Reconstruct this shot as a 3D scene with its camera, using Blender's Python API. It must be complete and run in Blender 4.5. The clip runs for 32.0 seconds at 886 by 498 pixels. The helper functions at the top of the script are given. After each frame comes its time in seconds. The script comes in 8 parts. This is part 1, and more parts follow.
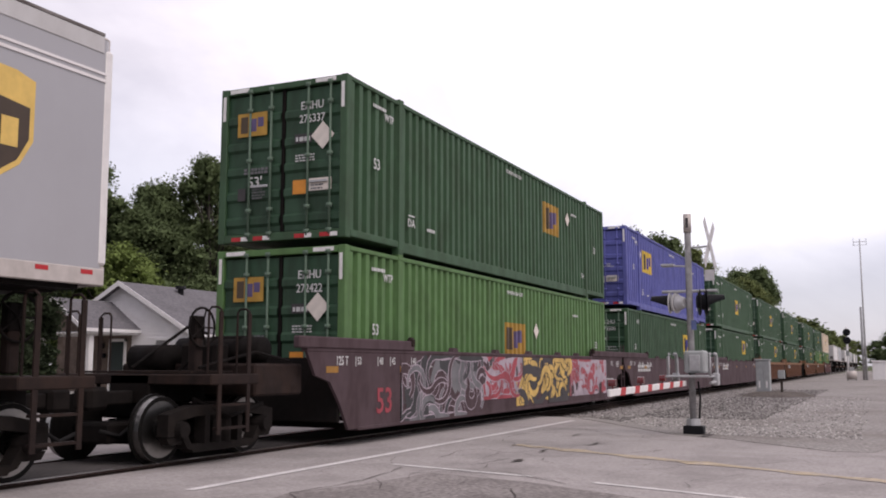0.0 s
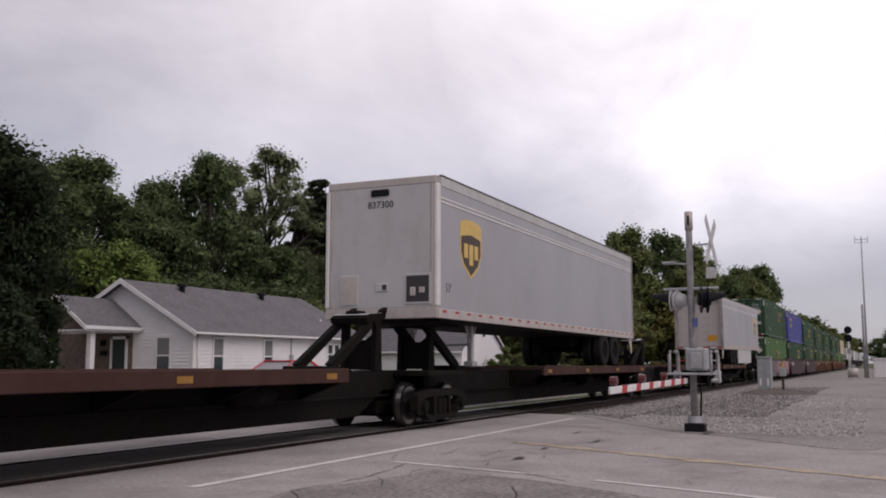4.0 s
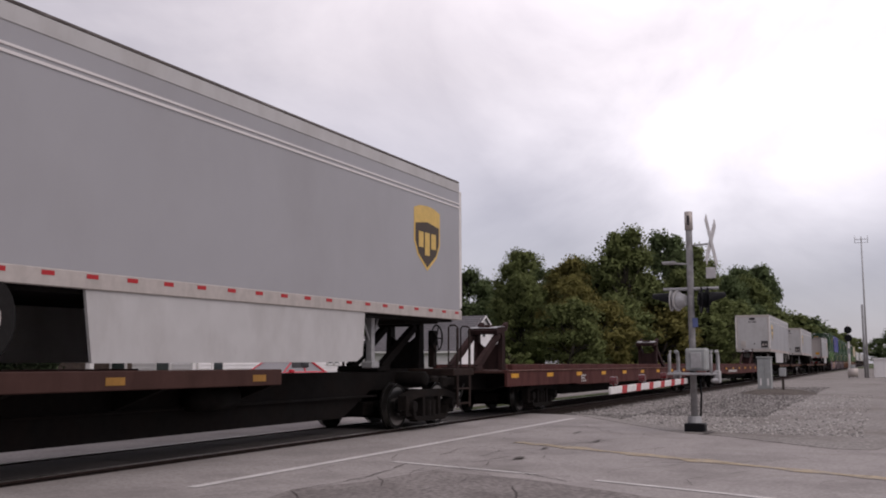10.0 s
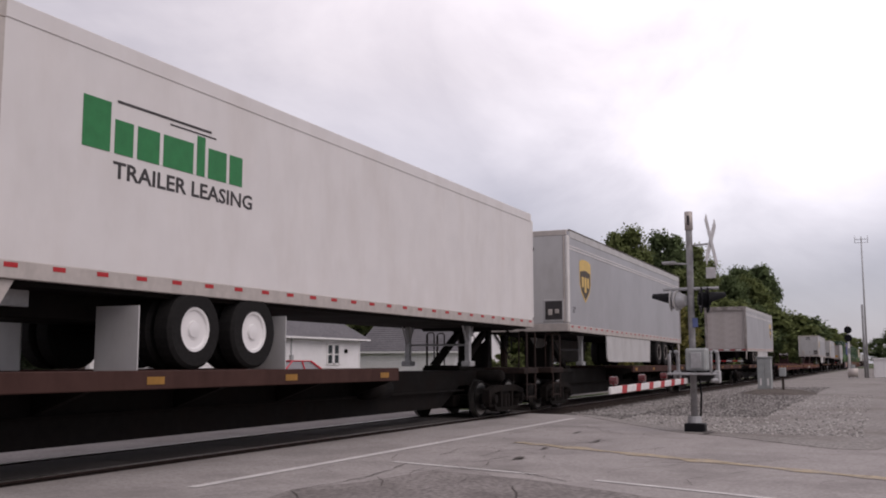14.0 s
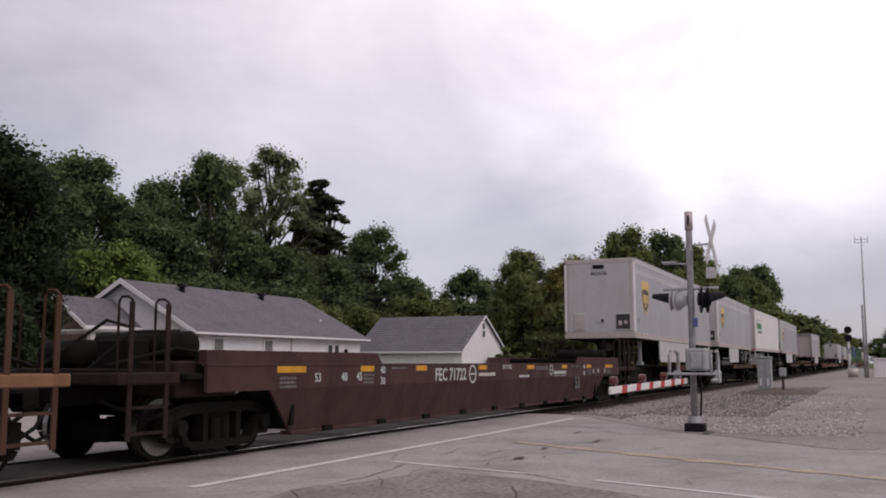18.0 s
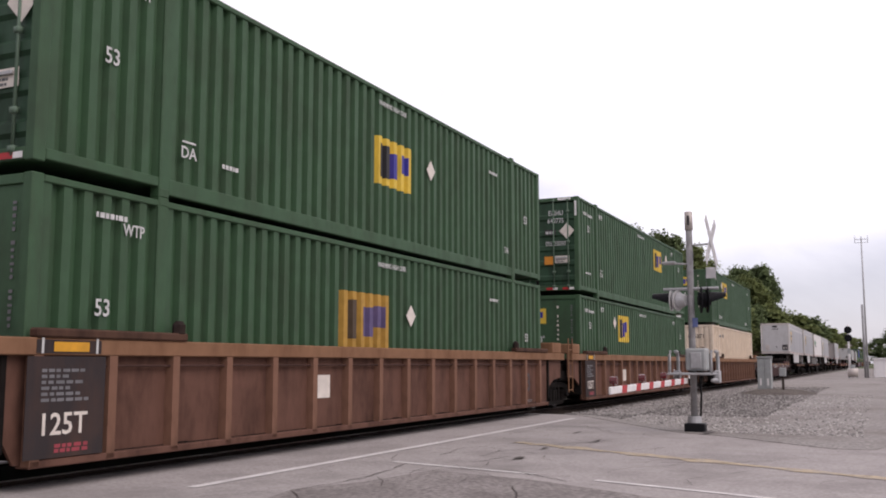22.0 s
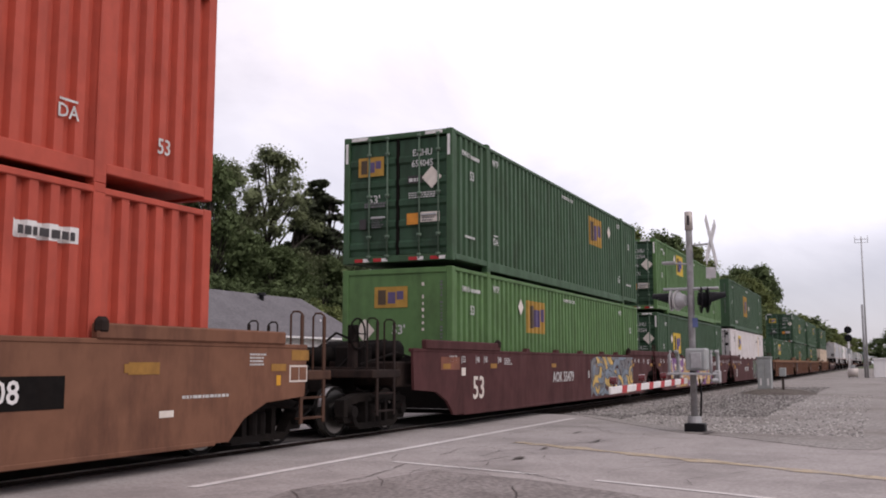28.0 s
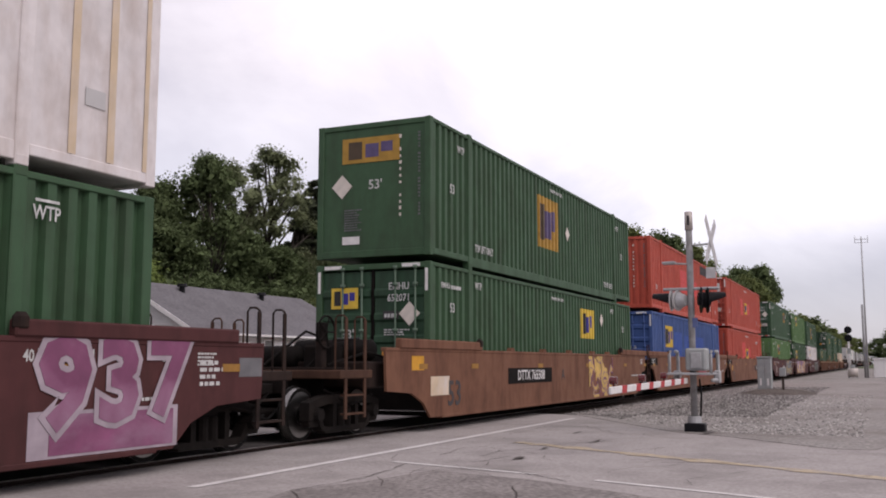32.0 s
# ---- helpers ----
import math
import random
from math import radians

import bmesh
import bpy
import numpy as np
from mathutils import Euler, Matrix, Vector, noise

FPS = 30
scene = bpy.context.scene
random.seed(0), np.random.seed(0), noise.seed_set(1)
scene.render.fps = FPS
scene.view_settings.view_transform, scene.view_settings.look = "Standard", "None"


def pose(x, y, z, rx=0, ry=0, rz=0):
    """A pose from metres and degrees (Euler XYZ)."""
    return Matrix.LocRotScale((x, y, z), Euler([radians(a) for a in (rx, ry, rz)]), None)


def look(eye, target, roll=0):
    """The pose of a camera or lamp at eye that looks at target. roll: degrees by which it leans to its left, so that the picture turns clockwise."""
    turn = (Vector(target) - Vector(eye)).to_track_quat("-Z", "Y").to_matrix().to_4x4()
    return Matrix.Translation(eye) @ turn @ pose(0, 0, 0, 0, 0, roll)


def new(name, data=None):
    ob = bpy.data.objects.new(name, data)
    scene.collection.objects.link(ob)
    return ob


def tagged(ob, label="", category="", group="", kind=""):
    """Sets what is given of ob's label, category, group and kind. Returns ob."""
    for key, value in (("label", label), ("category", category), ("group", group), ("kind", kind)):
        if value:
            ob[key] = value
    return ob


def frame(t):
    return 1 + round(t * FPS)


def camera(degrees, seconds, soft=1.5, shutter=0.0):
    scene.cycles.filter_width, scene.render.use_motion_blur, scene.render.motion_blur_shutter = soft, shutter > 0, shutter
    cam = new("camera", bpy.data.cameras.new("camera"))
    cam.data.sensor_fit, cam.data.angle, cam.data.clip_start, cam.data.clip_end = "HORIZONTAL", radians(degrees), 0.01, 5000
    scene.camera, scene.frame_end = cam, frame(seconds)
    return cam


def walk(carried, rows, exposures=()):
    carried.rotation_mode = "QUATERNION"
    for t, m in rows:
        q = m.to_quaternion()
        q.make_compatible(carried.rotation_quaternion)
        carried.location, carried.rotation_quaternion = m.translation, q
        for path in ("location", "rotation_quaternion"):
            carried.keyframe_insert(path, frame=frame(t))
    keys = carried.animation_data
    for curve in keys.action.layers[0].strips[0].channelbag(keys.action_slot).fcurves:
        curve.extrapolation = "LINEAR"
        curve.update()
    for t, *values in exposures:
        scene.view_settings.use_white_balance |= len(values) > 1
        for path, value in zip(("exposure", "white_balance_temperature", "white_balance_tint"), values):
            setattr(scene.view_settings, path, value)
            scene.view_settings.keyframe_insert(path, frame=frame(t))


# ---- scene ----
V = 15.5145          # speed of the train, m/s
TC = 9.198           # the track's centre line, along x
cam = camera(49.9, 32.0, soft=1.9)
EYE = (0.0, 0.0, 1.23)


def aim(yaw, pitch, roll):
    a, b = radians(yaw), radians(pitch)
    return look(EYE, (math.sin(a) * math.cos(b) * 10, math.cos(a) * math.cos(b) * 10, EYE[2] + math.sin(b) * 10), roll)


STILL = aim(65.344, 6.836, 0.0)
walk(cam, [(0.0, aim(65.42, 6.98, 0.0)), (0.35, aim(65.40, 6.96, 0.0)), (0.7, STILL), (1.0, STILL), (16.0, STILL), (32.0, STILL)],
     exposures=[(t, e, 6800, 18) for t, e in (
         (0.0, 0.39), (1.0, 0.0), (2.0, 0.0), (3.0, -0.25), (4.5, -0.1), (6.0, -0.14), (8.0, -0.1), (9.0, -0.1), (10.0, -0.17), (11.0, -0.12), (13.0, -0.05), (14.0, -0.11), (17.0, -0.1), (18.0, -0.08),
         (19.0, -0.05), (20.0, 0.1), (21.0, 0.33), (22.0, 0.42), (23.0, 0.2), (24.0, -0.1), (25.0, -0.15), (26.5, 0.1), (28.0, 0.27), (29.0, 0.15), (30.0, 0.05), (31.0, 0.16), (32.0, 0.24))])

# ---- world and light ----
world = bpy.data.worlds.new("overcast_sky")
scene.world = world
world.use_nodes = True
wn, wl = world.node_tree.nodes, world.node_tree.links
wn.clear()
w_out = wn.new("ShaderNodeOutputWorld")
w_bg = wn.new("ShaderNodeBackground")
w_sky = wn.new("ShaderNodeTexSky")
w_sky.sky_type, w_sky.sun_disc = "NISHITA", False
w_sky.sun_elevation, w_sky.sun_rotation = radians(45), radians(197)
w_co = wn.new("ShaderNodeTexCoord")
w_map = wn.new("ShaderNodeMapping")
w_map.inputs["Scale"].default_value = (1.0, 1.0, 1.7)
w_map.inputs["Location"].default_value = (0.35, 0.2, 0.1)
w_n1 = wn.new("ShaderNodeTexNoise")
w_n1.inputs["Scale"].default_value, w_n1.inputs["Detail"].default_value, w_n1.inputs["Roughness"].default_value = 3.0, 8.0, 0.55
w_n1.inputs["Distortion"].default_value = 0.35
w_ramp = wn.new("ShaderNodeValToRGB")
w_ramp.color_ramp.elements[0].position, w_ramp.color_ramp.elements[0].color = 0.30, (0.51, 0.49, 0.53, 1)
w_ramp.color_ramp.elements[1].position, w_ramp.color_ramp.elements[1].color = 0.66, (0.815, 0.79, 0.82, 1)
# the cloud is thinner and brighter round the hidden sun
w_dot = wn.new("ShaderNodeVectorMath")
w_dot.operation = "DOT_PRODUCT"
w_dot.inputs[1].default_value = Vector((0.925, 0.115, 0.36)).normalized()
w_glow = wn.new("ShaderNodeMapRange")
w_glow.inputs["From Min"].default_value, w_glow.inputs["From Max"].default_value = 0.955, 0.985
w_glow.inputs["To Max"].default_value = 1.3
w_mul = wn.new("ShaderNodeMath")
w_mul.operation = "MULTIPLY"
w_add = wn.new("ShaderNodeMixRGB")
w_add.blend_type = "ADD"
w_add.inputs["Color2"].default_value = (0.62, 0.62, 0.62, 1)
w_mix = wn.new("ShaderNodeMixRGB")
w_mix.inputs["Fac"].default_value = 0.03
wl.new(w_co.outputs["Generated"], w_map.inputs["Vector"])
wl.new(w_map.outputs["Vector"], w_n1.inputs["Vector"])
wl.new(w_n1.outputs["Fac"], w_ramp.inputs["Fac"])
wl.new(w_co.outputs["Generated"], w_dot.inputs[0])
wl.new(w_dot.outputs["Value"], w_glow.inputs["Value"])
wl.new(w_glow.outputs["Result"], w_mul.inputs[0])
wl.new(w_n1.outputs["Fac"], w_mul.inputs[1])
wl.new(w_mul.outputs["Value"], w_add.inputs["Fac"])
# the cloud is duller towards the horizon
w_sep = wn.new("ShaderNodeSeparateXYZ")
w_low = wn.new("ShaderNodeMapRange")
w_low.inputs["From Min"].default_value, w_low.inputs["From Max"].default_value = 0.02, 0.36
w_low.inputs["To Min"].default_value, w_low.inputs["To Max"].default_value = 0.62, 1.16
w_scale = wn.new("ShaderNodeVectorMath")
w_scale.operation = "SCALE"
wl.new(w_co.outputs["Generated"], w_sep.inputs[0])
wl.new(w_sep.outputs["Z"], w_low.inputs["Value"])
# and thicker away from the sun
w_far = wn.new("ShaderNodeMapRange")
w_far.inputs["From Min"].default_value, w_far.inputs["From Max"].default_value = 0.70, 0.98
w_far.inputs["To Min"].default_value, w_far.inputs["To Max"].default_value = 0.68, 1.07
w_both = wn.new("ShaderNodeMath")
w_both.operation = "MULTIPLY"
wl.new(w_dot.outputs["Value"], w_far.inputs["Value"])
wl.new(w_low.outputs["Result"], w_both.inputs[0])
wl.new(w_far.outputs["Result"], w_both.inputs[1])
wl.new(w_both.outputs["Value"], w_scale.inputs["Scale"])
wl.new(w_ramp.outputs["Color"], w_scale.inputs[0])
w_haze = wn.new("ShaderNodeMapRange")
w_haze.inputs["From Min"].default_value, w_haze.inputs["From Max"].default_value = 0.05, 0.30
w_haze.inputs["To Min"].default_value, w_haze.inputs["To Max"].default_value = 1.0, 0.0
w_tint = wn.new("ShaderNodeMixRGB")
w_tint.blend_type = "MULTIPLY"
w_tint.inputs["Color2"].default_value = (0.93, 0.985, 1.09, 1)
wl.new(w_sep.outputs["Z"], w_haze.inputs["Value"])
wl.new(w_haze.outputs["Result"], w_tint.inputs["Fac"])
wl.new(w_scale.outputs["Vector"], w_tint.inputs["Color1"])
wl.new(w_tint.outputs["Color"], w_add.inputs["Color1"])
wl.new(w_add.outputs["Color"], w_mix.inputs["Color1"])
wl.new(w_sky.outputs["Color"], w_mix.inputs["Color2"])
wl.new(w_mix.outputs["Color"], w_bg.inputs["Color"])
w_bg.inputs["Strength"].default_value = 1.0
wl.new(w_bg.outputs["Background"], w_out.inputs["Surface"])

sun = new("sun", bpy.data.lights.new("sun", "SUN"))
sun.data.energy, sun.data.angle, sun.data.color = 1.05, radians(45), (1.0, 0.97, 0.94)
sun.matrix_world = look((0, 0, 0), (0.22, 0.72, -0.75))

# ---- materials ----


def material(name, colour, rough=0.6, metal=0.0, vary=0.12, grain=8.0, stain=None, stain_amount=0.0, stain_scale=0.7, streak=1.0,
             bump=0.0, bump_scale=30.0, island=0.0, each=0.0, spec=0.4):
    """A surface with grain and stains at two scales; streak above 1 draws the stains out along z."""
    m = bpy.data.materials.new(name)
    m.use_nodes = True
    n, k = m.node_tree.nodes, m.node_tree.links
    b = n["Principled BSDF"]
    b.inputs["Roughness"].default_value, b.inputs["Metallic"].default_value = rough, metal
    b.inputs["Specular IOR Level"].default_value = spec
    co = n.new("ShaderNodeTexCoord")
    fine = n.new("ShaderNodeTexNoise")
    fine.inputs["Scale"].default_value, fine.inputs["Detail"].default_value = grain, 6.0
    k.new(co.outputs["Object"], fine.inputs["Vector"])
    rng = n.new("ShaderNodeMapRange")
    rng.inputs["From Min"].default_value, rng.inputs["From Max"].default_value = 0.25, 0.75
    rng.inputs["To Min"].default_value, rng.inputs["To Max"].default_value = 1 - vary, 1 + vary
    k.new(fine.outputs["Fac"], rng.inputs["Value"])
    last = rng.outputs["Result"]
    if each:
        oi = n.new("ShaderNodeObjectInfo")
        r2 = n.new("ShaderNodeMapRange")
        r2.inputs["To Min"].default_value, r2.inputs["To Max"].default_value = 1 - each, 1 + each
        k.new(oi.outputs["Random"], r2.inputs["Value"])
        mm = n.new("ShaderNodeMath")
        mm.operation = "MULTIPLY"
        k.new(last, mm.inputs[0]), k.new(r2.outputs["Result"], mm.inputs[1])
        last = mm.outputs["Value"]
    if island:
        ge = n.new("ShaderNodeNewGeometry")
        r3 = n.new("ShaderNodeMapRange")
        r3.inputs["To Min"].default_value, r3.inputs["To Max"].default_value = 1 - island, 1 + island
        k.new(ge.outputs["Random Per Island"], r3.inputs["Value"])
        m3 = n.new("ShaderNodeMath")
        m3.operation = "MULTIPLY"
        k.new(last, m3.inputs[0]), k.new(r3.outputs["Result"], m3.inputs[1])
        last = m3.outputs["Value"]
    sc = n.new("ShaderNodeVectorMath")
    sc.operation = "SCALE"
    sc.inputs[0].default_value = colour
    k.new(last, sc.inputs["Scale"])
    colour_out = sc.outputs["Vector"]
    if stain:
        mp = n.new("ShaderNodeMapping")
        mp.inputs["Scale"].default_value = (stain_scale * streak, stain_scale * streak, stain_scale)
        k.new(co.outputs["Object"], mp.inputs["Vector"])
        big = n.new("ShaderNodeTexNoise")
        big.inputs["Scale"].default_value, big.inputs["Detail"].default_value, big.inputs["Roughness"].default_value = 1.0, 8.0, 0.62
        k.new(mp.outputs["Vector"], big.inputs["Vector"])
        rp = n.new("ShaderNodeMapRange")
        rp.inputs["From Min"].default_value, rp.inputs["From Max"].default_value = 0.45, 0.75
        rp.inputs["To Max"].default_value = stain_amount
        k.new(big.outputs["Fac"], rp.inputs["Value"])
        mx = n.new("ShaderNodeMixRGB")
        mx.inputs["Color2"].default_value = (*stain, 1)
        k.new(rp.outputs["Result"], mx.inputs["Fac"]), k.new(colour_out, mx.inputs["Color1"])
        colour_out = mx.outputs["Color"]
        rr = n.new("ShaderNodeMapRange")
        rr.inputs["From Min"].default_value, rr.inputs["From Max"].default_value = 0.3, 0.75
        rr.inputs["To Min"].default_value, rr.inputs["To Max"].default_value = rough, min(1, rough + 0.25)
        k.new(big.outputs["Fac"], rr.inputs["Value"]), k.new(rr.outputs["Result"], b.inputs["Roughness"])
    k.new(colour_out, b.inputs["Base Color"])
    if bump:
        bn = n.new("ShaderNodeTexNoise")
        bn.inputs["Scale"].default_value, bn.inputs["Detail"].default_value = bump_scale, 4.0
        k.new(co.outputs["Object"], bn.inputs["Vector"])
        bp = n.new("ShaderNodeBump")
        bp.inputs["Strength"].default_value, bp.inputs["Distance"].default_value = bump, 0.02
        k.new(bn.outputs["Fac"], bp.inputs["Height"]), k.new(bp.outputs["Normal"], b.inputs["Normal"])
    return m


def boxy(name, colour, dirt=(0.03, 0.025, 0.02), amount=0.45, rough=0.5):
    return material(name, colour, rough, 0.0, 0.10, 5.0, dirt, amount, 0.8, 3.0, 0.05, 12.0, each=0.05, spec=0.4 if rough < 0.58 else 0.12)


GREEN = boxy("dark_green_paint", (0.037, 0.088, 0.041))
# grimy door green, darkened further to hold the shade of the rear ends
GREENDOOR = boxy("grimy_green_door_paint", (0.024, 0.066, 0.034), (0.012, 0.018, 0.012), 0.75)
GREEN2 = boxy("leaf_green_paint", (0.085, 0.178, 0.058))
RED = boxy("orange_red_paint", (0.46, 0.075, 0.045), (0.20, 0.04, 0.03), 0.5)
RODPAINT = boxy("pale_green_rod", (0.10, 0.155, 0.11), (0.04, 0.05, 0.04), 0.5)
# grimy door red, with the doors' dark shading put into the colour
REDDOOR = boxy("grimy_red_door_paint", (0.33, 0.055, 0.036), (0.09, 0.025, 0.02), 0.75)
REDPATCH = material("fresh_red_patch", (0.62, 0.065, 0.06), 0.45)
BLUE = boxy("blue_paint", (0.045, 0.095, 0.27), (0.02, 0.03, 0.07), 0.6)
BLUEPATCH = material("fresh_blue_patch", (0.025, 0.08, 0.34), 0.45)
NOTICEBLUE = material("faded_blue_notice", (0.10, 0.13, 0.28), 0.6)
VIOLET = boxy("violet_blue_paint", (0.10, 0.11, 0.36))
TAN = boxy("cream_paint", (0.71, 0.60, 0.48), (0.30, 0.17, 0.10), 0.35)
WHITE = boxy("white_container_paint", (0.68, 0.64, 0.64), (0.34, 0.24, 0.18), 0.5)
TRAILER = material("grey_trailer_skin", (0.35, 0.345, 0.365), 0.34, 0.0, 0.03, 1.0, (0.27, 0.263, 0.27), 0.32, 0.35, 1.6, 0.02, 3.0, spec=0.65)
TRAILWHITE = material("white_trailer_skin", (0.71, 0.68, 0.675), 0.4, 0.0, 0.04, 2.0, (0.55, 0.50, 0.47), 0.35, 0.5, 3.0, 0.02, 3.0)
ALU = material("bare_aluminium", (0.52, 0.47, 0.44), 0.45, 0.3, 0.08, 10.0, (0.32, 0.29, 0.27), 0.5, 2.0, 2.0)
BRIGHTALU = material("bright_aluminium_corner", (0.74, 0.71, 0.69), 0.35, 0.3, 0.06, 8.0, (0.5, 0.46, 0.43), 0.4, 1.5, 2.0)
SKIRT = material("skirt_panel", (0.50, 0.49, 0.49), 0.5, 0.0, 0.05, 3.0, (0.33, 0.31, 0.30), 0.5, 0.8, 2.0)
DARKMAROON = boxy("dull_dark_maroon_paint", (0.074, 0.038, 0.037), (0.03, 0.018, 0.017), 0.6, 0.62)
MAROON = boxy("maroon_wagon_paint", (0.082, 0.031, 0.031), (0.035, 0.02, 0.018), 0.6, 0.6)
GREYMAROON = boxy("faded_purple_grey_paint", (0.085, 0.058, 0.064), (0.04, 0.025, 0.025), 0.6, 0.65)
DARKBROWN = boxy("dark_brown_wagon_sheet", (0.072, 0.038, 0.031), (0.03, 0.018, 0.015), 0.8, 0.65)
BROWN = boxy("rust_brown_wagon_paint", (0.135, 0.068, 0.050), (0.035, 0.018, 0.014), 0.8, 0.65)
CHORD = boxy("orange_brown_chord_paint", (0.235, 0.125, 0.072), (0.10, 0.045, 0.025), 0.6, 0.65)
# worn rust, lightened for the light that the rib faces catch
LITRIB = boxy("worn_rust_rib", (0.19, 0.10, 0.068), (0.05, 0.026, 0.02), 0.7, 0.65)
GREYPANEL = boxy("worn_dark_grey_panel", (0.040, 0.033, 0.034), (0.085, 0.05, 0.04), 0.8, 0.7)
TANBROWN = boxy("tan_brown_wagon_paint", (0.185, 0.088, 0.055), (0.085, 0.04, 0.03), 0.85, 0.6)
FLATRED = boxy("red_oxide_flatcar_paint", (0.092, 0.033, 0.029), (0.030, 0.016, 0.015), 0.7, 0.65)
RUSTEDGE = boxy("worn_pale_rust_edge", (0.20, 0.12, 0.10), (0.09, 0.04, 0.03), 0.7, 0.7)
RUSTDECK = boxy("rusty_deck", (0.066, 0.034, 0.029), (0.04, 0.022, 0.019), 0.7, 0.75)
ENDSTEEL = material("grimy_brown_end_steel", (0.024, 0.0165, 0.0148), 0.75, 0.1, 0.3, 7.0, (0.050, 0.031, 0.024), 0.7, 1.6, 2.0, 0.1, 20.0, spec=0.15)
ENDRUST = boxy("rust_brown_end_steel", (0.085, 0.045, 0.031), (0.028, 0.017, 0.014), 0.85, 0.7)
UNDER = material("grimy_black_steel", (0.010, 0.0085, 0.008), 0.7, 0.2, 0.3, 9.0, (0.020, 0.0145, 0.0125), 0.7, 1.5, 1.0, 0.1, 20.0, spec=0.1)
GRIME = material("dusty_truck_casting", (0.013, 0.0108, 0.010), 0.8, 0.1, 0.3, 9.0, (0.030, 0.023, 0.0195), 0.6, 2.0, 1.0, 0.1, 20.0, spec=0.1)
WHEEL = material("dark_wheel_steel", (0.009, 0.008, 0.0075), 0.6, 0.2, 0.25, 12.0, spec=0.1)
HITCHSTEEL = boxy("dark_red_hitch_steel", (0.040, 0.021, 0.020), (0.012, 0.010, 0.010), 0.8, 0.7)
BRIGHT = material("polished_tread_steel", (0.30, 0.29, 0.28), 0.3, 1.0, 0.1, 20.0)
TYRE = material("tyre_rubber", (0.018, 0.017, 0.017), 0.8, 0.0, 0.2, 20.0, spec=0.1)
YELLOW = material("yellow_reflector", (0.62, 0.30, 0.02), 0.5, 0.0, 0.15, 6.0, (0.25, 0.12, 0.03), 0.5, 2.0)
DULLYELLOW = material("dull_yellow_reflector", (0.30, 0.15, 0.03), 0.6, 0.0, 0.2, 6.0, (0.14, 0.07, 0.03), 0.6, 2.0)
LOGOYELLOW = material("logo_yellow", (0.68, 0.47, 0.055), 0.5, 0.0, 0.1, 6.0, (0.42, 0.25, 0.05), 0.4, 2.0)
LOGOOCHRE = material("faded_logo_ochre", (0.42, 0.24, 0.045), 0.6, 0.0, 0.15, 6.0, (0.20, 0.12, 0.03), 0.5, 2.0)
FADEDBLUE = material("faded_logo_blue", (0.10, 0.075, 0.17), 0.6, 0.0, 0.2, 6.0)
FADEDDARK = material("faded_logo_black", (0.075, 0.05, 0.03), 0.6, 0.0, 0.2, 6.0)
LOGOBLUE = material("logo_blue", (0.035, 0.03, 0.26), 0.5)
LOGODARK = material("logo_black", (0.02, 0.018, 0.02), 0.55)
GOLD = material("logo_gold", (0.66, 0.44, 0.12), 0.45)
SHIELD = material("logo_brown", (0.055, 0.036, 0.024), 0.5)
SIGNGREEN = material("sign_green", (0.02, 0.19, 0.06), 0.5)
LETTER = material("stencil_white", (0.52, 0.52, 0.51), 0.6, 0.0, 0.3, 9.0)
LETTERDARK = material("stencil_dark", (0.045, 0.04, 0.042), 0.6)
PLACARD = material("placard_pale", (0.66, 0.60, 0.54), 0.6, 0.0, 0.12, 6.0)
ORANGE = material("placard_orange", (0.62, 0.24, 0.03), 0.5)
TAPERED = material("reflector_red", (0.42, 0.02, 0.025), 0.45)
TAPEWHITE = material("reflector_white", (0.72, 0.70, 0.69), 0.45)
PINK = material("spray_pink", (0.21, 0.065, 0.135), 0.6, 0.0, 0.35, 2.0, (0.34, 0.22, 0.30), 0.8, 1.6, 0.5)
SPRAYRED = material("spray_red", (0.30, 0.045, 0.06), 0.55, 0.0, 0.3, 3.0)
SPRAYYELLOW = material("spray_yellow", (0.55, 0.36, 0.10), 0.55, 0.0, 0.3, 3.0)
SPRAYGREEN = material("spray_green", (0.075, 0.125, 0.07), 0.55, 0.0, 0.35, 3.0)
SPRAYLIME = material("spray_pale_green", (0.11, 0.15, 0.09), 0.6, 0.0, 0.35, 3.0)
SPRAYGREY = material("spray_grey", (0.14, 0.138, 0.145), 0.6, 0.0, 0.35, 3.0)
SPRAYBLUE = material("spray_pale_blue", (0.16, 0.20, 0.24), 0.55, 0.0, 0.35, 3.0)
SPRAYORANGE = material("spray_orange", (0.17, 0.055, 0.03), 0.55, 0.0, 0.35, 3.0)
SPRAYDARK = material("spray_dark", (0.035, 0.035, 0.036), 0.6, 0.0, 0.35, 3.0)
SPRAYPALE = material("spray_pale_pink", (0.36, 0.30, 0.34), 0.6, 0.0, 0.3, 3.0)
STAINED = material("tan_stain", (0.60, 0.47, 0.33), 0.6, 0.0, 0.2, 2.0, (0.66, 0.60, 0.58), 0.8, 1.2, 2.0)
SPRAYPURPLE = material("spray_purple", (0.18, 0.07, 0.22), 0.55, 0.0, 0.35, 3.0)
GALV = material("galvanised_steel", (0.42, 0.42, 0.43), 0.5, 0.35, 0.12, 14.0, (0.24, 0.23, 0.22), 0.5, 2.5)
MASTGALV = material("weathered_mast_steel", (0.30, 0.295, 0.30), 0.6, 0.3, 0.2, 9.0, (0.13, 0.12, 0.115), 0.7, 3.0, 1.0)
BLADE = material("dull_aluminium_blade", (0.50, 0.49, 0.50), 0.5, 0.1, 0.15, 6.0, (0.3, 0.28, 0.27), 0.5, 4.0)
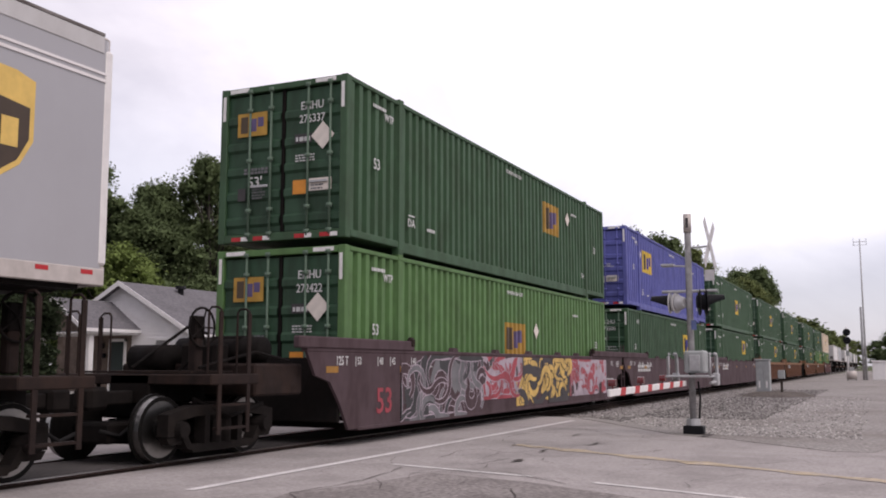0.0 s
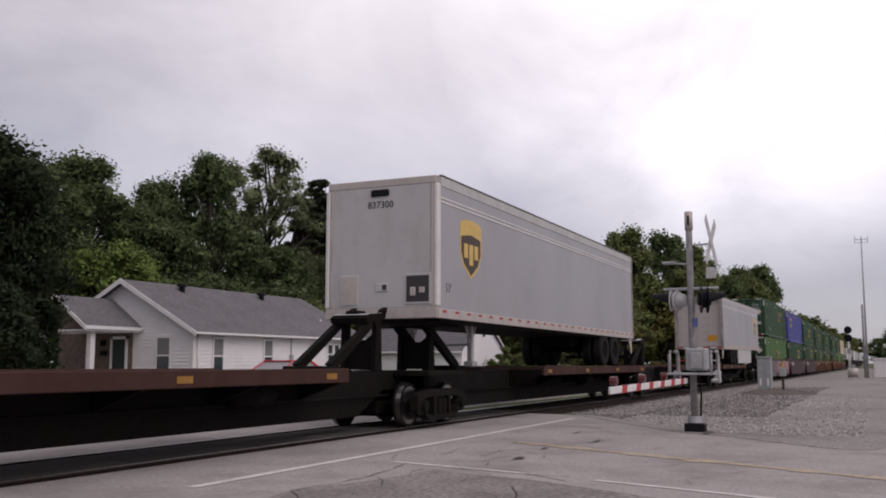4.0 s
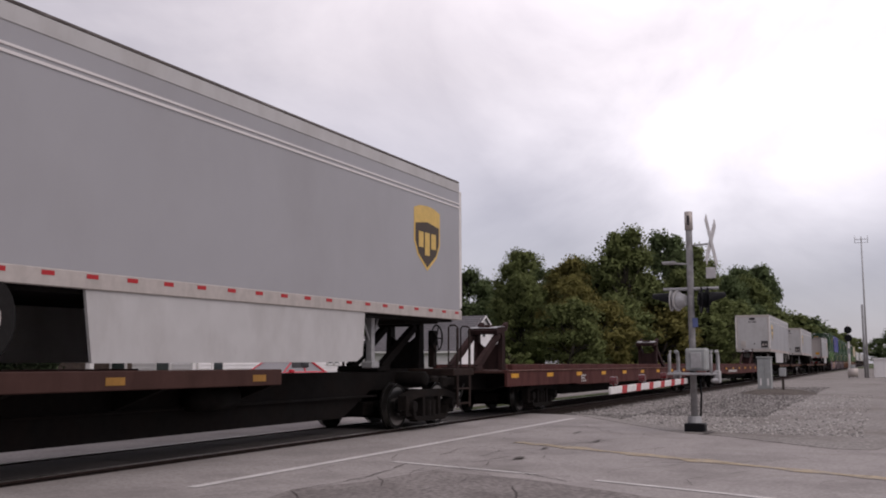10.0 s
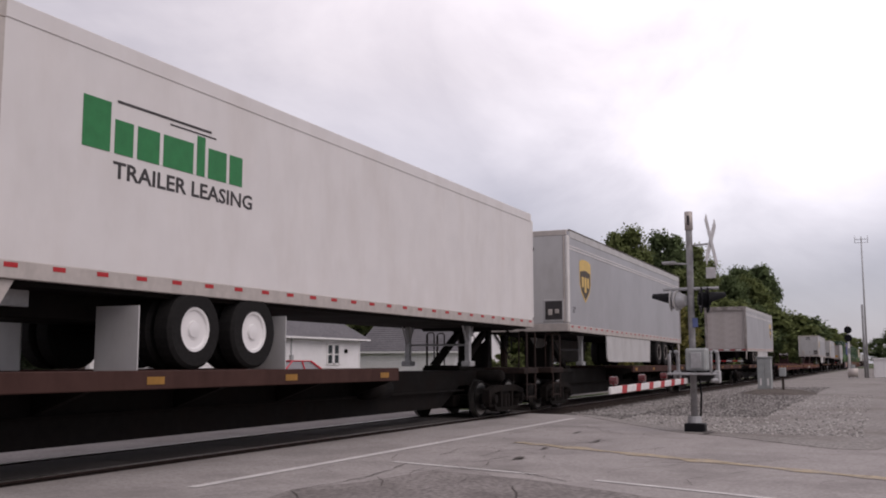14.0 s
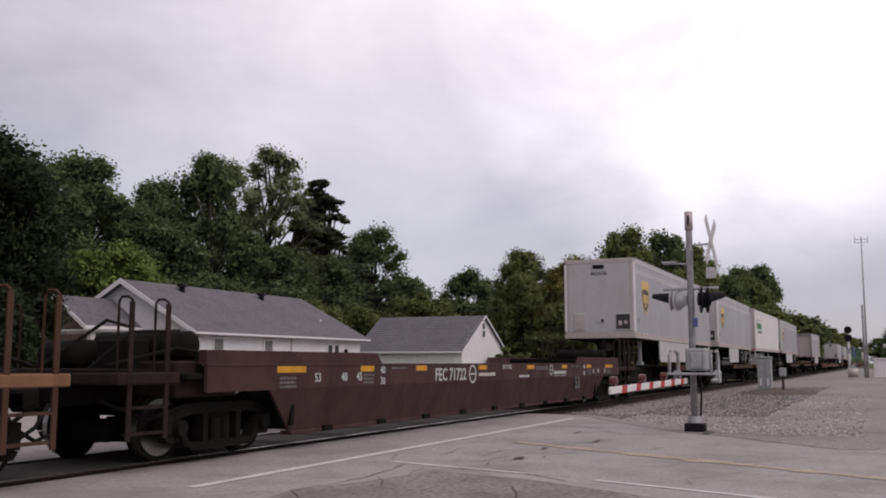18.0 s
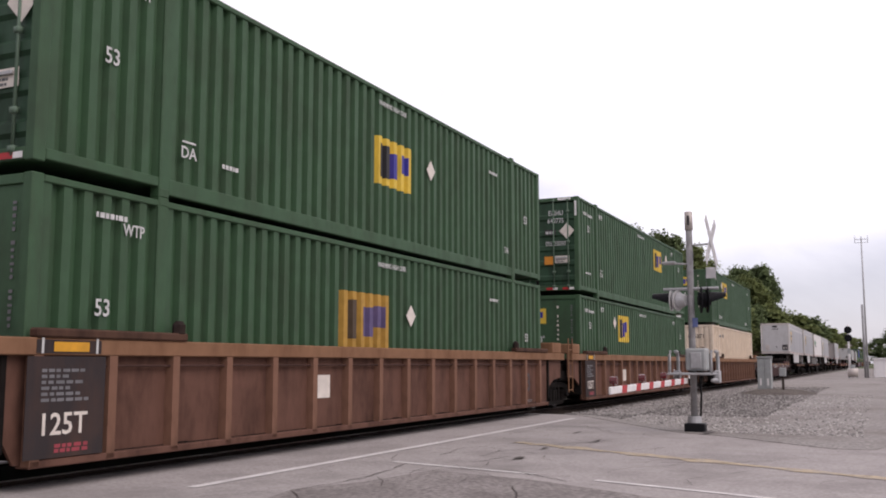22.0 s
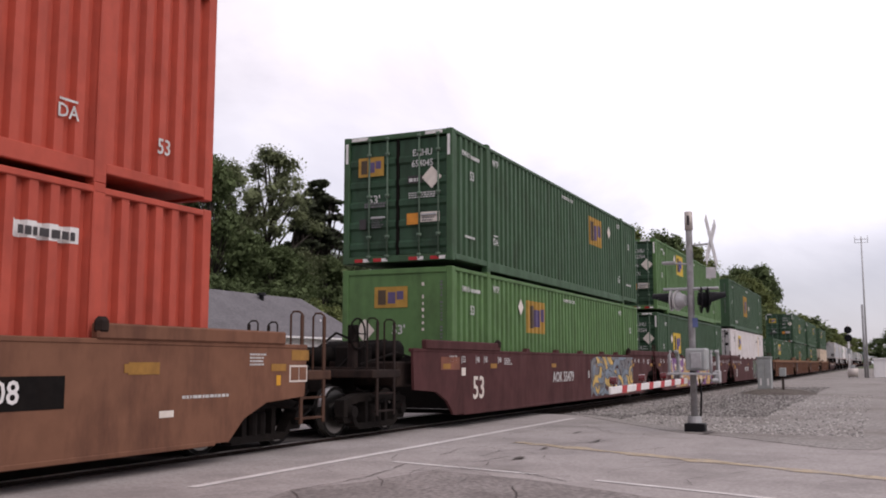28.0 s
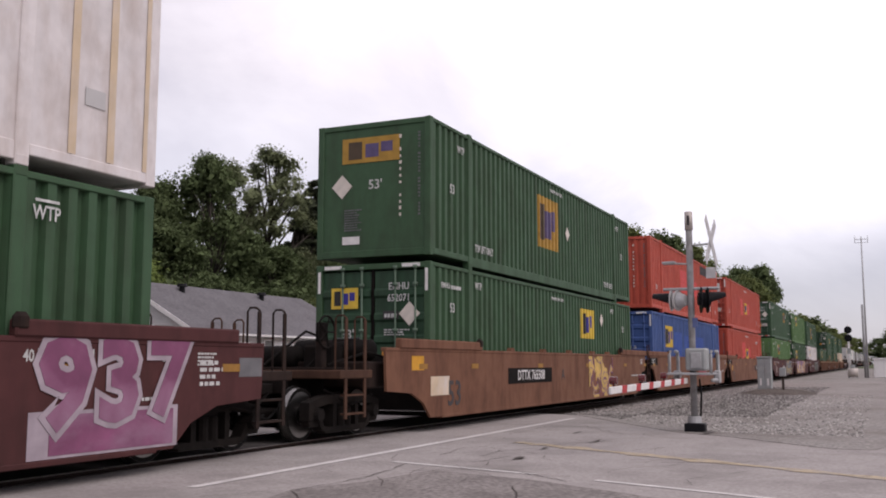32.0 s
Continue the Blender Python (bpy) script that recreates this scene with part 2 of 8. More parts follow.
BLACKPAINT = material("black_signal_paint", (0.012, 0.012, 0.014), 0.5, spec=0.1)
GREYBOX = material("grey_cabinet_paint", (0.33, 0.345, 0.345), 0.55, 0.0, 0.1, 6.0, (0.22, 0.21, 0.2), 0.4, 1.5, 2.0)
CONCRETE = material("pale_concrete", (0.52, 0.50, 0.48), 0.85, 0.0, 0.15, 15.0, (0.3, 0.28, 0.26), 0.5, 1.0)
SIDING = material("white_vinyl_siding", (0.83, 0.81, 0.82), 0.55, 0.0, 0.04, 3.0, (0.55, 0.53, 0.53), 0.35, 0.5)
SHINGLE = material("grey_roof_shingle", (0.165, 0.158, 0.168), 0.9, 0.0, 0.28, 9.0, (0.11, 0.105, 0.11), 0.6, 0.9, 1.0, 0.3, 12.0, spec=0.1)
TRIM = material("white_trim_paint", (0.78, 0.76, 0.76), 0.5, 0.0, 0.04, 4.0)
GLASS = material("dark_window_glass", (0.045, 0.055, 0.06), 0.08, 0.0, 0.1, 1.0, spec=0.8)
CURTAIN = material("window_blind", (0.20, 0.20, 0.20), 0.7)
DOORDARK = material("dark_green_door", (0.018, 0.03, 0.028), 0.5)
# brown with the shade under the porch put into its colour
PORCHSHADE = material("dim_porch_stone", (0.16, 0.12, 0.10), 0.85, 0.0, 0.3, 6.0)
# grey base puts the sky's reflection into the car's glass
CARGLASS = material("reflecting_car_glass", (0.20, 0.19, 0.20), 0.06, 0.0, 0.1, 1.0, spec=1.0)
CARRED = material("red_car_paint", (0.56, 0.025, 0.045), 0.22, 0.0, 0.03, 3.0, spec=0.7)
ASPHALT = material("worn_grey_road", (0.365, 0.336, 0.326), 0.9, 0.0, 0.24, 25.0, (0.20, 0.182, 0.174), 0.7, 0.75, 1.0, 0.25, 60.0, spec=0.1)
ROADOLD = material("cracked_old_asphalt", (0.26, 0.236, 0.227), 0.92, 0.0, 0.5, 17.0, (0.13, 0.115, 0.11), 0.75, 1.1, 1.0, 0.4, 30.0, spec=0.1)
PANEL = material("rubber_crossing_panel", (0.070, 0.064, 0.062), 0.85, 0.0, 0.25, 18.0, (0.13, 0.115, 0.11), 0.6, 0.8, spec=0.1)
DARKGRAVEL = material("dark_brown_gravel", (0.13, 0.112, 0.10), 0.95, 0.0, 0.5, 14.0, (0.06, 0.05, 0.045), 0.7, 0.8, 1.0, 0.8, 30.0, spec=0.1)
DOORSKIN = material("stained_pale_door", (0.45, 0.41, 0.40), 0.5, 0.0, 0.06, 3.0, (0.30, 0.25, 0.23), 0.6, 0.8, 2.0)
REARFRAME = material("dirty_rear_frame", (0.33, 0.30, 0.29), 0.6, 0.2, 0.2, 6.0, (0.08, 0.06, 0.05), 0.7, 1.2, 2.0)
ROOFEDGE = material("dark_roof_edge", (0.10, 0.085, 0.08), 0.7, 0.1, 0.3, 4.0, (0.30, 0.28, 0.27), 0.8, 1.2)
TAR = material("tar_crack_seal", (0.085, 0.072, 0.068), 0.7, 0.0, 0.25, 10.0, spec=0.1)
ROADWHITE = material("road_white_paint", (0.66, 0.63, 0.62), 0.8, 0.0, 0.2, 16.0, (0.36, 0.34, 0.33), 0.6, 2.5)
ROADYELLOW = material("road_yellow_paint", (0.43, 0.345, 0.24), 0.85, 0.0, 0.3, 10.0, (0.335, 0.308, 0.295), 1.0, 3.4)
GRAVEL = material("grey_gravel", (0.31, 0.288, 0.275), 0.95, 0.0, 0.5, 16.0, (0.165, 0.145, 0.13), 0.85, 0.28, 1.0, 0.8, 40.0, spec=0.1)
# dark ballast, darkened further for the train's shade on it
BANKSTONE = material("grimy_ballast", (0.125, 0.112, 0.105), 0.95, 0.0, 0.5, 16.0, (0.07, 0.06, 0.055), 0.8, 0.4, 1.0, 0.8, 40.0, spec=0.1)
DARKSTONE = material("grimy_ballast_stone", (0.225, 0.21, 0.202), 0.95, 0.0, 0.25, 20.0, island=0.65, spec=0.1)
STONE = material("ballast_stone", (0.39, 0.37, 0.355), 0.95, 0.0, 0.2, 20.0, island=0.6, spec=0.1)
GRASS = material("mown_grass", (0.075, 0.10, 0.040), 0.95, 0.0, 0.35, 5.0, (0.11, 0.105, 0.06), 0.6, 0.2, 1.0, 0.6, 25.0, spec=0.1)
TIE = material("dark_wood_tie", (0.055, 0.043, 0.037), 0.9, 0.0, 0.3, 12.0, spec=0.1)
RAILRUST = material("rusty_rail_web", (0.032, 0.022, 0.019), 0.8, 0.2, 0.25, 14.0, spec=0.1)
RAILTOP = material("polished_rail_head", (0.66, 0.64, 0.63), 0.28, 1.0, 0.08, 8.0)
BARK = material("grey_brown_bark", (0.045, 0.037, 0.031), 0.95, 0.0, 0.35, 6.0, (0.04, 0.033, 0.028), 0.6, 1.5, 4.0)


def leaf(name, colour, spread=0.14):
    m = material(name, colour, 0.75, 0.0, 0.12, 0.8, tuple(c * 0.6 for c in colour), 0.45, 0.35, island=spread, spec=0.15)
    n, k = m.node_tree.nodes, m.node_tree.links
    b = n["Principled BSDF"]
    tr = n.new("ShaderNodeBsdfTranslucent")
    mix = n.new("ShaderNodeMixShader")
    mix.inputs["Fac"].default_value = 0.36
    src = b.inputs["Base Color"].links[0].from_socket
    k.new(src, tr.inputs["Color"])
    k.new(b.outputs["BSDF"], mix.inputs[1]), k.new(tr.outputs["BSDF"], mix.inputs[2])
    k.new(mix.outputs["Shader"], n["Material Output"].inputs["Surface"])
    return m


LEAFDARK = leaf("dark_green_leaves", (0.155, 0.205, 0.094))
LEAFDEEP = leaf("deep_green_leaves", (0.060, 0.082, 0.044))
LEAFMID = leaf("mid_green_leaves", (0.215, 0.255, 0.10))
LEAFPALE = leaf("pale_green_leaves", (0.27, 0.31, 0.17))
LEAFLIGHT = leaf("bright_green_leaves", (0.25, 0.33, 0.10))
LEAFOLIVE = leaf("olive_yellow_leaves", (0.30, 0.275, 0.095))
LEAFPINE = leaf("pine_needles", (0.105, 0.125, 0.078))

# ---- mesh tools ----


class Form:
    """Vertices and faces of one mesh."""

    def __init__(self):
        self.v, self.f, self.s, self.n = [], [], [], None
        self.slot = 0

    def add(self, verts, faces):
        k = len(self.v)
        self.v += verts
        self.f += [tuple(i + k for i in f) for f in faces]
        self.s += [self.slot] * len(faces)
        return self

    def box(self, x0, x1, y0, y1, z0, z1, c=0.0):
        if c <= 0:
            return self.add([(x, y, z) for x in (x0, x1) for y in (y0, y1) for z in (z0, z1)],
                            [(0, 1, 3, 2), (4, 6, 7, 5), (0, 4, 5, 1), (2, 3, 7, 6), (0, 2, 6, 4), (1, 5, 7, 3)])
        # rounded along x, y and z edges by small flats
        bm = bmesh.new()
        bmesh.ops.create_cube(bm, size=1.0)
        for q in bm.verts:
            q.co = ((x0 + x1) / 2 + q.co.x * (x1 - x0), (y0 + y1) / 2 + q.co.y * (y1 - y0), (z0 + z1) / 2 + q.co.z * (z1 - z0))
        bmesh.ops.bevel(bm, geom=bm.edges[:], offset=c, segments=1, affect="EDGES")
        bm.verts.index_update()
        self.add([tuple(q.co) for q in bm.verts], [tuple(q.index for q in f.verts) for f in bm.faces])
        bm.free()
        return self

    def prism(self, pts, axis, a, b):
        """pts: an outline in the two other axes, in order; drawn out along axis from a to b."""
        n = len(pts)

        def at(p, w):
            return {"x": (w, p[0], p[1]), "y": (p[0], w, p[1]), "z": (p[0], p[1], w)}[axis]
        faces = [tuple(range(n)), tuple(range(2 * n - 1, n - 1, -1))]
        faces += [(i, i + n, (i + 1) % n + n, (i + 1) % n) for i in range(n)]
        return self.add([at(p, a) for p in pts] + [at(p, b) for p in pts], faces)

    def tube(self, path, radii, n=8, caps=True):
        if not isinstance(radii, (list, tuple)):
            radii = [radii] * len(path)
        path = [Vector(p) for p in path]
        rings = []
        for i, p in enumerate(path):
            d = (path[min(i + 1, len(path) - 1)] - path[max(i - 1, 0)]).normalized()
            u = d.orthogonal().normalized()
            if abs(d.z) < 0.9:
                u = d.cross(Vector((0, 0, 1))).normalized()
            w = d.cross(u)
            rings.append([tuple(p + (u * math.cos(2 * math.pi * j / n) + w * math.sin(2 * math.pi * j / n)) * radii[i]) for j in range(n)])
        faces = [(i * n + j, i * n + (j + 1) % n, (i + 1) * n + (j + 1) % n, (i + 1) * n + j) for i in range(len(path) - 1) for j in range(n)]
        if caps:
            faces += [tuple(range(n - 1, -1, -1)), tuple((len(path) - 1) * n + j for j in range(n))]
        return self.add([q for r in rings for q in r], faces)

    def disc_stack(self, x, z, rows, n=20):
        """A turned form round an axis along y: rows of (y, radius)."""
        verts = [(x + r * math.cos(2 * math.pi * j / n), y, z + r * math.sin(2 * math.pi * j / n)) for y, r in rows for j in range(n)]
        faces = [(i * n + j, i * n + (j + 1) % n, (i + 1) * n + (j + 1) % n, (i + 1) * n + j) for i in range(len(rows) - 1) for j in range(n)]
        faces += [tuple(range(n)), tuple((len(rows) - 1) * n + j for j in range(n - 1, -1, -1))]
        return self.add(verts, faces)

    def mesh(self, name, mats, smooth=False, tidy=True):
        me = bpy.data.meshes.new(name)
        me.from_pydata(self.v, [], self.f)
        for m in (mats if isinstance(mats, (list, tuple)) else [mats]):
            me.materials.append(m)
        if any(self.s):
            me.polygons.foreach_set("material_index", self.s)
        if tidy:
            bm = bmesh.new()
            bm.from_mesh(me)
            bmesh.ops.recalc_face_normals(bm, faces=bm.faces[:])
            bm.to_mesh(me)
            bm.free()
        if smooth or self.n:
            me.polygons.foreach_set("use_smooth", [True] * len(me.polygons))
        if self.n:
            me.normals_split_custom_set_from_vertices(self.n)
        me.update()
        return me


MADE = {}


def shared(key, build, mats, smooth=False, tidy=True):
    """A mesh that alike parts share."""
    if key not in MADE:
        MADE[key] = build().mesh(key.split("|")[0], mats, smooth, tidy)
    return MADE[key]


def part(name, form, mats, parent, label="", at=(0, 0, 0), smooth=False):
    me = form.mesh(name, mats, smooth) if isinstance(form, Form) else form
    ob = new(name, me)
    ob.parent = parent
    ob.location = at
    return tagged(ob, label)


def thing(name, label, category, m=None, group="", kind=""):
    ob = new(name)
    ob.empty_display_size = 0.3
    if m is not None:
        ob.matrix_basis = m
    return tagged(ob, label, category, group, kind)


def text_mesh(words, height, mat, bold=0.018):
    key = "marking|" + words + str((height, bold)) + mat.name
    if key not in MADE:
        cu = bpy.data.curves.new("marking", "FONT")
        cu.body, cu.size, cu.align_x, cu.align_y, cu.extrude, cu.resolution_u = words, height / 0.7, "CENTER", "CENTER", 0.002, 2
        cu.offset = height * bold
        ob = bpy.data.objects.new("marking", cu)
        scene.collection.objects.link(ob)
        me = bpy.data.meshes.new_from_object(ob.evaluated_get(bpy.context.evaluated_depsgraph_get()))
        me.name = "marking"
        me.materials.clear()
        me.materials.append(mat)
        bpy.data.objects.remove(ob)
        bpy.data.curves.remove(cu)
        MADE[key] = me
    return MADE[key]


SIDE = Euler((radians(90), 0, 0))
END = Euler((radians(90), 0, radians(-90)))


def lettering(parent, words, height, x, y, z, mat=None, end=False, label="painted lettering", stretch=1.0, bold=0.018):
    ob = new("marking", text_mesh(words, height, mat or LETTER, bold))
    ob.parent = parent
    ob.location = (x, y, z)
    ob.rotation_euler = END if end else SIDE
    if stretch != 1.0:
        ob.scale = (stretch, 1, 1)
    return tagged(ob, label)


def plate(parent, name, mat, x0, x1, z0, z1, y, label="", thick=0.004):
    """A thin plate or painted patch on a side that faces -y."""
    return part(name, shared(f"{name}|{mat.name}{x1 - x0:.3f},{z1 - z0:.3f},{thick}", lambda: Form().box(0, x1 - x0, -thick, 0, 0, z1 - z0), mat), mat, parent, label, (x0, y, z0))


def end_plate(parent, name, mat, y0, y1, z0, z1, x, label="", thick=0.004):
    """The same on an end that faces -x; y0 is the larger y, at the viewer's left."""
    a, b = min(y0, y1), max(y0, y1)
    return part(name, shared(f"{name}|e{mat.name}{b - a:.3f},{z1 - z0:.3f},{thick}", lambda: Form().box(-thick, 0, 0, b - a, 0, z1 - z0), mat), mat, parent, label, (x, a, z0))


def bars(parent, mat, x0, x1, z0, z1, y, n=6, rows=1, seed=0, end=False, label="small painted lettering"):
    """Writing too small to read: short bars."""
    rnd = random.Random(seed)
    f = Form()
    full = abs(x1 - x0)
    for r in range(rows):
        za, zb = z0 + (z1 - z0) * r / rows, z0 + (z1 - z0) * (r + (0.55 if rows > 2 else 0.75)) / rows
        x, stop = 0.0, full * (rnd.uniform(0.55, 1.0) if rows > 2 else 1.0)
        step = full / n
        while x < stop - step * 0.3:
            w = min(step * rnd.uniform(0.35, 1.0), stop - x)
            if end:
                f.box(-0.003, 0, -x - w, -x, za, zb)
            else:
                f.box(x, x + w, -0.003, 0, za, zb)
            x += w + step * rnd.uniform(0.16, 0.3)
    return part("marking", f, mat, parent, label, (y, x0, 0) if end else (x0, y, 0))

# ---- the train: containers ----
CL, CW, CH = 16.154, 2.591, 2.896
POST = 1.98


def corrugated(x0, x1, z0, z1, y, depth, pitch, near=True, narrow=False):
    """A side sheet with upright trapezoid folds, from x0 to x1; its outer faces lie at y."""
    f = Form()
    n = max(1, round((x1 - x0) / pitch))
    p = (x1 - x0) / n
    xs = []
    for i in range(n):
        a = x0 + i * p
        k = 0.22 if narrow else 0.42
        xs += [(a, 0), (a + p * k, 0), (a + p * (k + 0.1), depth), (a + p * 0.90, depth)]
    xs.append((x1, 0))
    s = 1 if near else -1
    verts = [(x, y + s * d, z) for x, d in xs for z in (z0, z1)]
    f.add(verts, [(2 * i, 2 * i + 2, 2 * i + 3, 2 * i + 1) for i in range(len(xs) - 1)])
    return f


def container_side(sgn, plain, narrow=False):
    """One side wall: folded sheet, or plain panels with narrow seams."""
    f = Form()
    y = sgn * (CW / 2 - 0.022)
    for a, b in ((0.16, POST - 0.09), (POST + 0.09, CL - POST - 0.09), (CL - POST + 0.09, CL - 0.16)):
        if plain:
            n = max(1, round((b - a) / 0.56))
            p = (b - a) / n
            xs = [(a, 0.0)]
            for i in range(1, n):
                q = a + p * i
                xs += [(q - 0.02, 0.0), (q - 0.016, 0.010), (q - 0.004, 0.010), (q + 0.0, -0.012), (q + 0.04, -0.012), (q + 0.046, 0.0)]
            xs.append((b, 0.0))
            f.add([(x, y - sgn * d, z) for x, d in xs for z in (0.16, 2.80)], [(2 * i, 2 * i + 2, 2 * i + 3, 2 * i + 1) for i in range(len(xs) - 1)])
        else:
            g = corrugated(a, b, 0.16, 2.80, y, 0.08 if not narrow else 0.09, 0.283 if not narrow else 0.2, sgn < 0, narrow)
            f.add(g.v, g.f)
    return f


def container_frame():
    f = Form()
    h = CW / 2
    for sgn in (-1, 1):
        a, b = sorted((sgn * h, sgn * (h - 0.14)))
        for x in (0.0, CL - 0.16):
            f.box(x, x + 0.16, a, b, 0.10, CH - 0.02, 0.012)
        for x in (POST, CL - POST):
            a2, b2 = sorted((sgn * (h + 0.012), sgn * (h - 0.14)))
            f.box(x - 0.09, x + 0.09, a2, b2, 0.0, CH + 0.012, 0.012)
        f.box(0.16, CL - 0.16, *sorted((sgn * h, sgn * (h - 0.07))), 2.79, CH - 0.03, 0.01)
        f.box(0.16, POST - 0.09, *sorted((sgn * h, sgn * (h - 0.08))), 0.13, 0.25, 0.01)
        f.box(CL - POST + 0.09, CL - 0.16, *sorted((sgn * h, sgn * (h - 0.08))), 0.13, 0.25, 0.01)
        f.box(POST + 0.09, CL - POST - 0.09, *sorted((sgn * h, sgn * (h - 0.08))), 0.05, 0.25, 0.01)
    for x in (0.0, CL - 0.12):
        f.box(x, x + 0.12, -h + 0.14, h - 0.14, CH - 0.14, CH - 0.03, 0.01)
        f.box(x, x + 0.12, -h + 0.14, h - 0.14, 0.11, 0.25, 0.01)
    f.box(0.1, CL - 0.1, -h + 0.1, h - 0.1, 0.14, 0.22)
    return f


def container_roof():
    f = Form()
    n = 58
    h = CW / 2 - 0.06
    for i in range(n):
        a = 0.12 + (CL - 0.24) * i / n
        b = 0.12 + (CL - 0.24) * (i + 0.55) / n
        f.box(a, b, -h, h, CH - 0.05, CH - 0.022)
    f.box(0.1, CL - 0.1, -h, h, CH - 0.08, CH - 0.045)
    return f


def casting():
    return Form().box(-0.085, 0.085, -0.074, 0.074, 0.0, 0.118, 0.014)


def door_leaf(w, plain=False):
    """A door leaf that faces -x, with level folds; y runs from 0 to w."""
    pts = [(0.05, 0.27), (0.0, 0.27)]
    for z in () if plain else (0.47, 0.92, 1.36, 1.80, 2.28):
        pts += [(0.0, z - 0.1), (-0.04, z - 0.05), (-0.04, z + 0.05), (0.0, z + 0.1)]
    pts += [(0.0, 2.72), (0.05, 2.72)]
    f = Form()
    f.add([(x, y, z) for y in (0, w) for x, z in pts], [(i, i + 1, i + 1 + len(pts), i + len(pts)) for i in range(len(pts) - 1)])
    f.add([(0.05, 0, 0.27), (0.05, w, 0.27), (0.05, w, 2.72), (0.05, 0, 2.72)], [(0, 1, 2, 3)])
    return f


def lock_rod():
    f = Form()
    f.tube([(0, 0, 0.16), (0, 0, 2.80)], 0.02, 8)
    for z in (0.2, 0.62, 1.5, 2.4, 2.74):
        f.box(-0.03, 0.03, -0.045, 0.045, z, z + 0.07)
    return f


def lock_handle():
    return Form().box(-0.02, 0.012, 0, 0.34, 0, 0.045, 0.008)


FOLD = 0.283


def fold_at(x):
    """Depth of the folded side sheet at x, and the next place where it bends."""
    for a, b in ((0.16, POST - 0.09), (POST + 0.09, CL - POST - 0.09), (CL - POST + 0.09, CL - 0.16)):
        if a <= x < b - 1e-6:
            n = max(1, round((b - a) / FOLD))
            p = (b - a) / n
            t = ((x - a) / p) % 1.0
            base = x - t * p
            knots = (0.0, 0.42, 0.52, 0.90, 1.0)
            deep = (0.0, 0.0, 0.08, 0.08, 0.0)
            for q in range(4):
                if t < knots[q + 1] - 1e-6:
                    w = (t - knots[q]) / (knots[q + 1] - knots[q])
                    return deep[q] + (deep[q + 1] - deep[q]) * w, base + knots[q + 1] * p
    return 0.0, x + 0.1


def folded_patch(x0, x1, z0, z1, proud, flat=False):
    """Paint that lies on the folds of a near side sheet."""
    if flat:
        y = -(CW / 2 - 0.022) - 0.008 - proud
        return Form().box(x0, x1, y, y + 0.002, z0, z1)
    xs, x = [], x0
    while x < x1 - 1e-4:
        d, nx = fold_at(x + 1e-5)
        xs.append((x, d))
        x = min(nx, x1)
    xs.append((x1, fold_at(x1 - 1e-5)[0]))
    f = Form()
    y = -(CW / 2 - 0.022) - proud
    f.add([(x, y + d, z) for x, d in xs for z in (z0, z1)], [(2 * i, 2 * i + 2, 2 * i + 3, 2 * i + 1) for i in range(len(xs) - 1)])
    return f


BLOCKS = ((0.11, 0.35, 0.15, 0.85, 1), (0.41, 0.64, 0.20, 0.74, 2), (0.68, 0.88, 0.38, 0.78, 2))


def brand_panel(parent, x, z, w, h, y, mats=None, end=False, flat=False):
    """A yellow panel with a dark and two blue blocks."""
    mats = mats or (LOGOYELLOW, LOGODARK, LOGOBLUE)
    if not end:
        p = part("brand_panel", folded_patch(x, x + w, z, z + h, 0.003, flat), mats[0], parent, "yellow panel with dark and blue blocks")
        for a, b, c, d, k in BLOCKS:
            part("block", folded_patch(x + a * w, x + b * w, z + c * h, z + d * h, 0.006, flat), mats[k], p)
        return p
    key = f"{w:.2f},{h:.2f}"
    p = part("brand_panel", shared(f"brand_panel|{key}{mats[0].name}", lambda: Form().box(-0.004, 0, -w, 0, 0, h), mats[0]), None, parent, "yellow panel with dark and blue blocks", (y, x, z))
    for i, (a, b, c, d, k) in enumerate(BLOCKS):
        part("block", shared(f"block|{key}{i}{mats[k].name}", lambda: Form().box(-0.007, 0, -b * w, -a * w, c * h, d * h), mats[k]), None, p)
    return p


def diamond(parent, x, z, s, y, mat, end=False):
    def build():
        if end:
            return Form().prism([(0, -s), (s * 0.95, 0), (0, s), (-s * 0.95, 0)], "x", -0.005, 0)
        return Form().prism([(0, -s), (s * 0.95, 0), (0, s), (-s * 0.95, 0)], "y", -0.005, 0)
    return part("placard", shared(f"placard|{s}{mat.name}{end}", build, mat), None, parent, "diamond-shaped placard", (y, x, z) if end else (x, y, z))


def front_marks(ob, seed):
    """Stencils on a container's blank end."""
    lettering(ob, "53'", 0.19, 0.024, -0.05, 1.58, end=True)
    bars(ob, SPRAYGREY, 0.66, 0.26, 0.66, 1.12, 0.022, 7, 9, seed, True)
    end_plate(ob, "label_plate", TAPEWHITE, 0.70, 0.30, 0.38, 0.54, 0.02)
    for yy, n in ((-0.62, 13), (-1.04, 24)):
        bars_up(ob, yy, 0.9, 2.62, n, 0.02)


def bars_up(parent, y, z0, z1, n, x):
    f = Form()
    st = (z1 - z0) / n
    rnd = random.Random(n)
    for i in range(n):
        if i % 7 != 4:
            w, k = rnd.uniform(0.016, 0.03), rnd.uniform(0.35, 0.6)
            f.box(-0.003, 0, y - w, y + w, z0 + i * st, z0 + i * st + st * k)
    part("marking", f, PLACARD if n < 20 else SPRAYGREY, parent, "upright column of small lettering", (x, 0, 0))


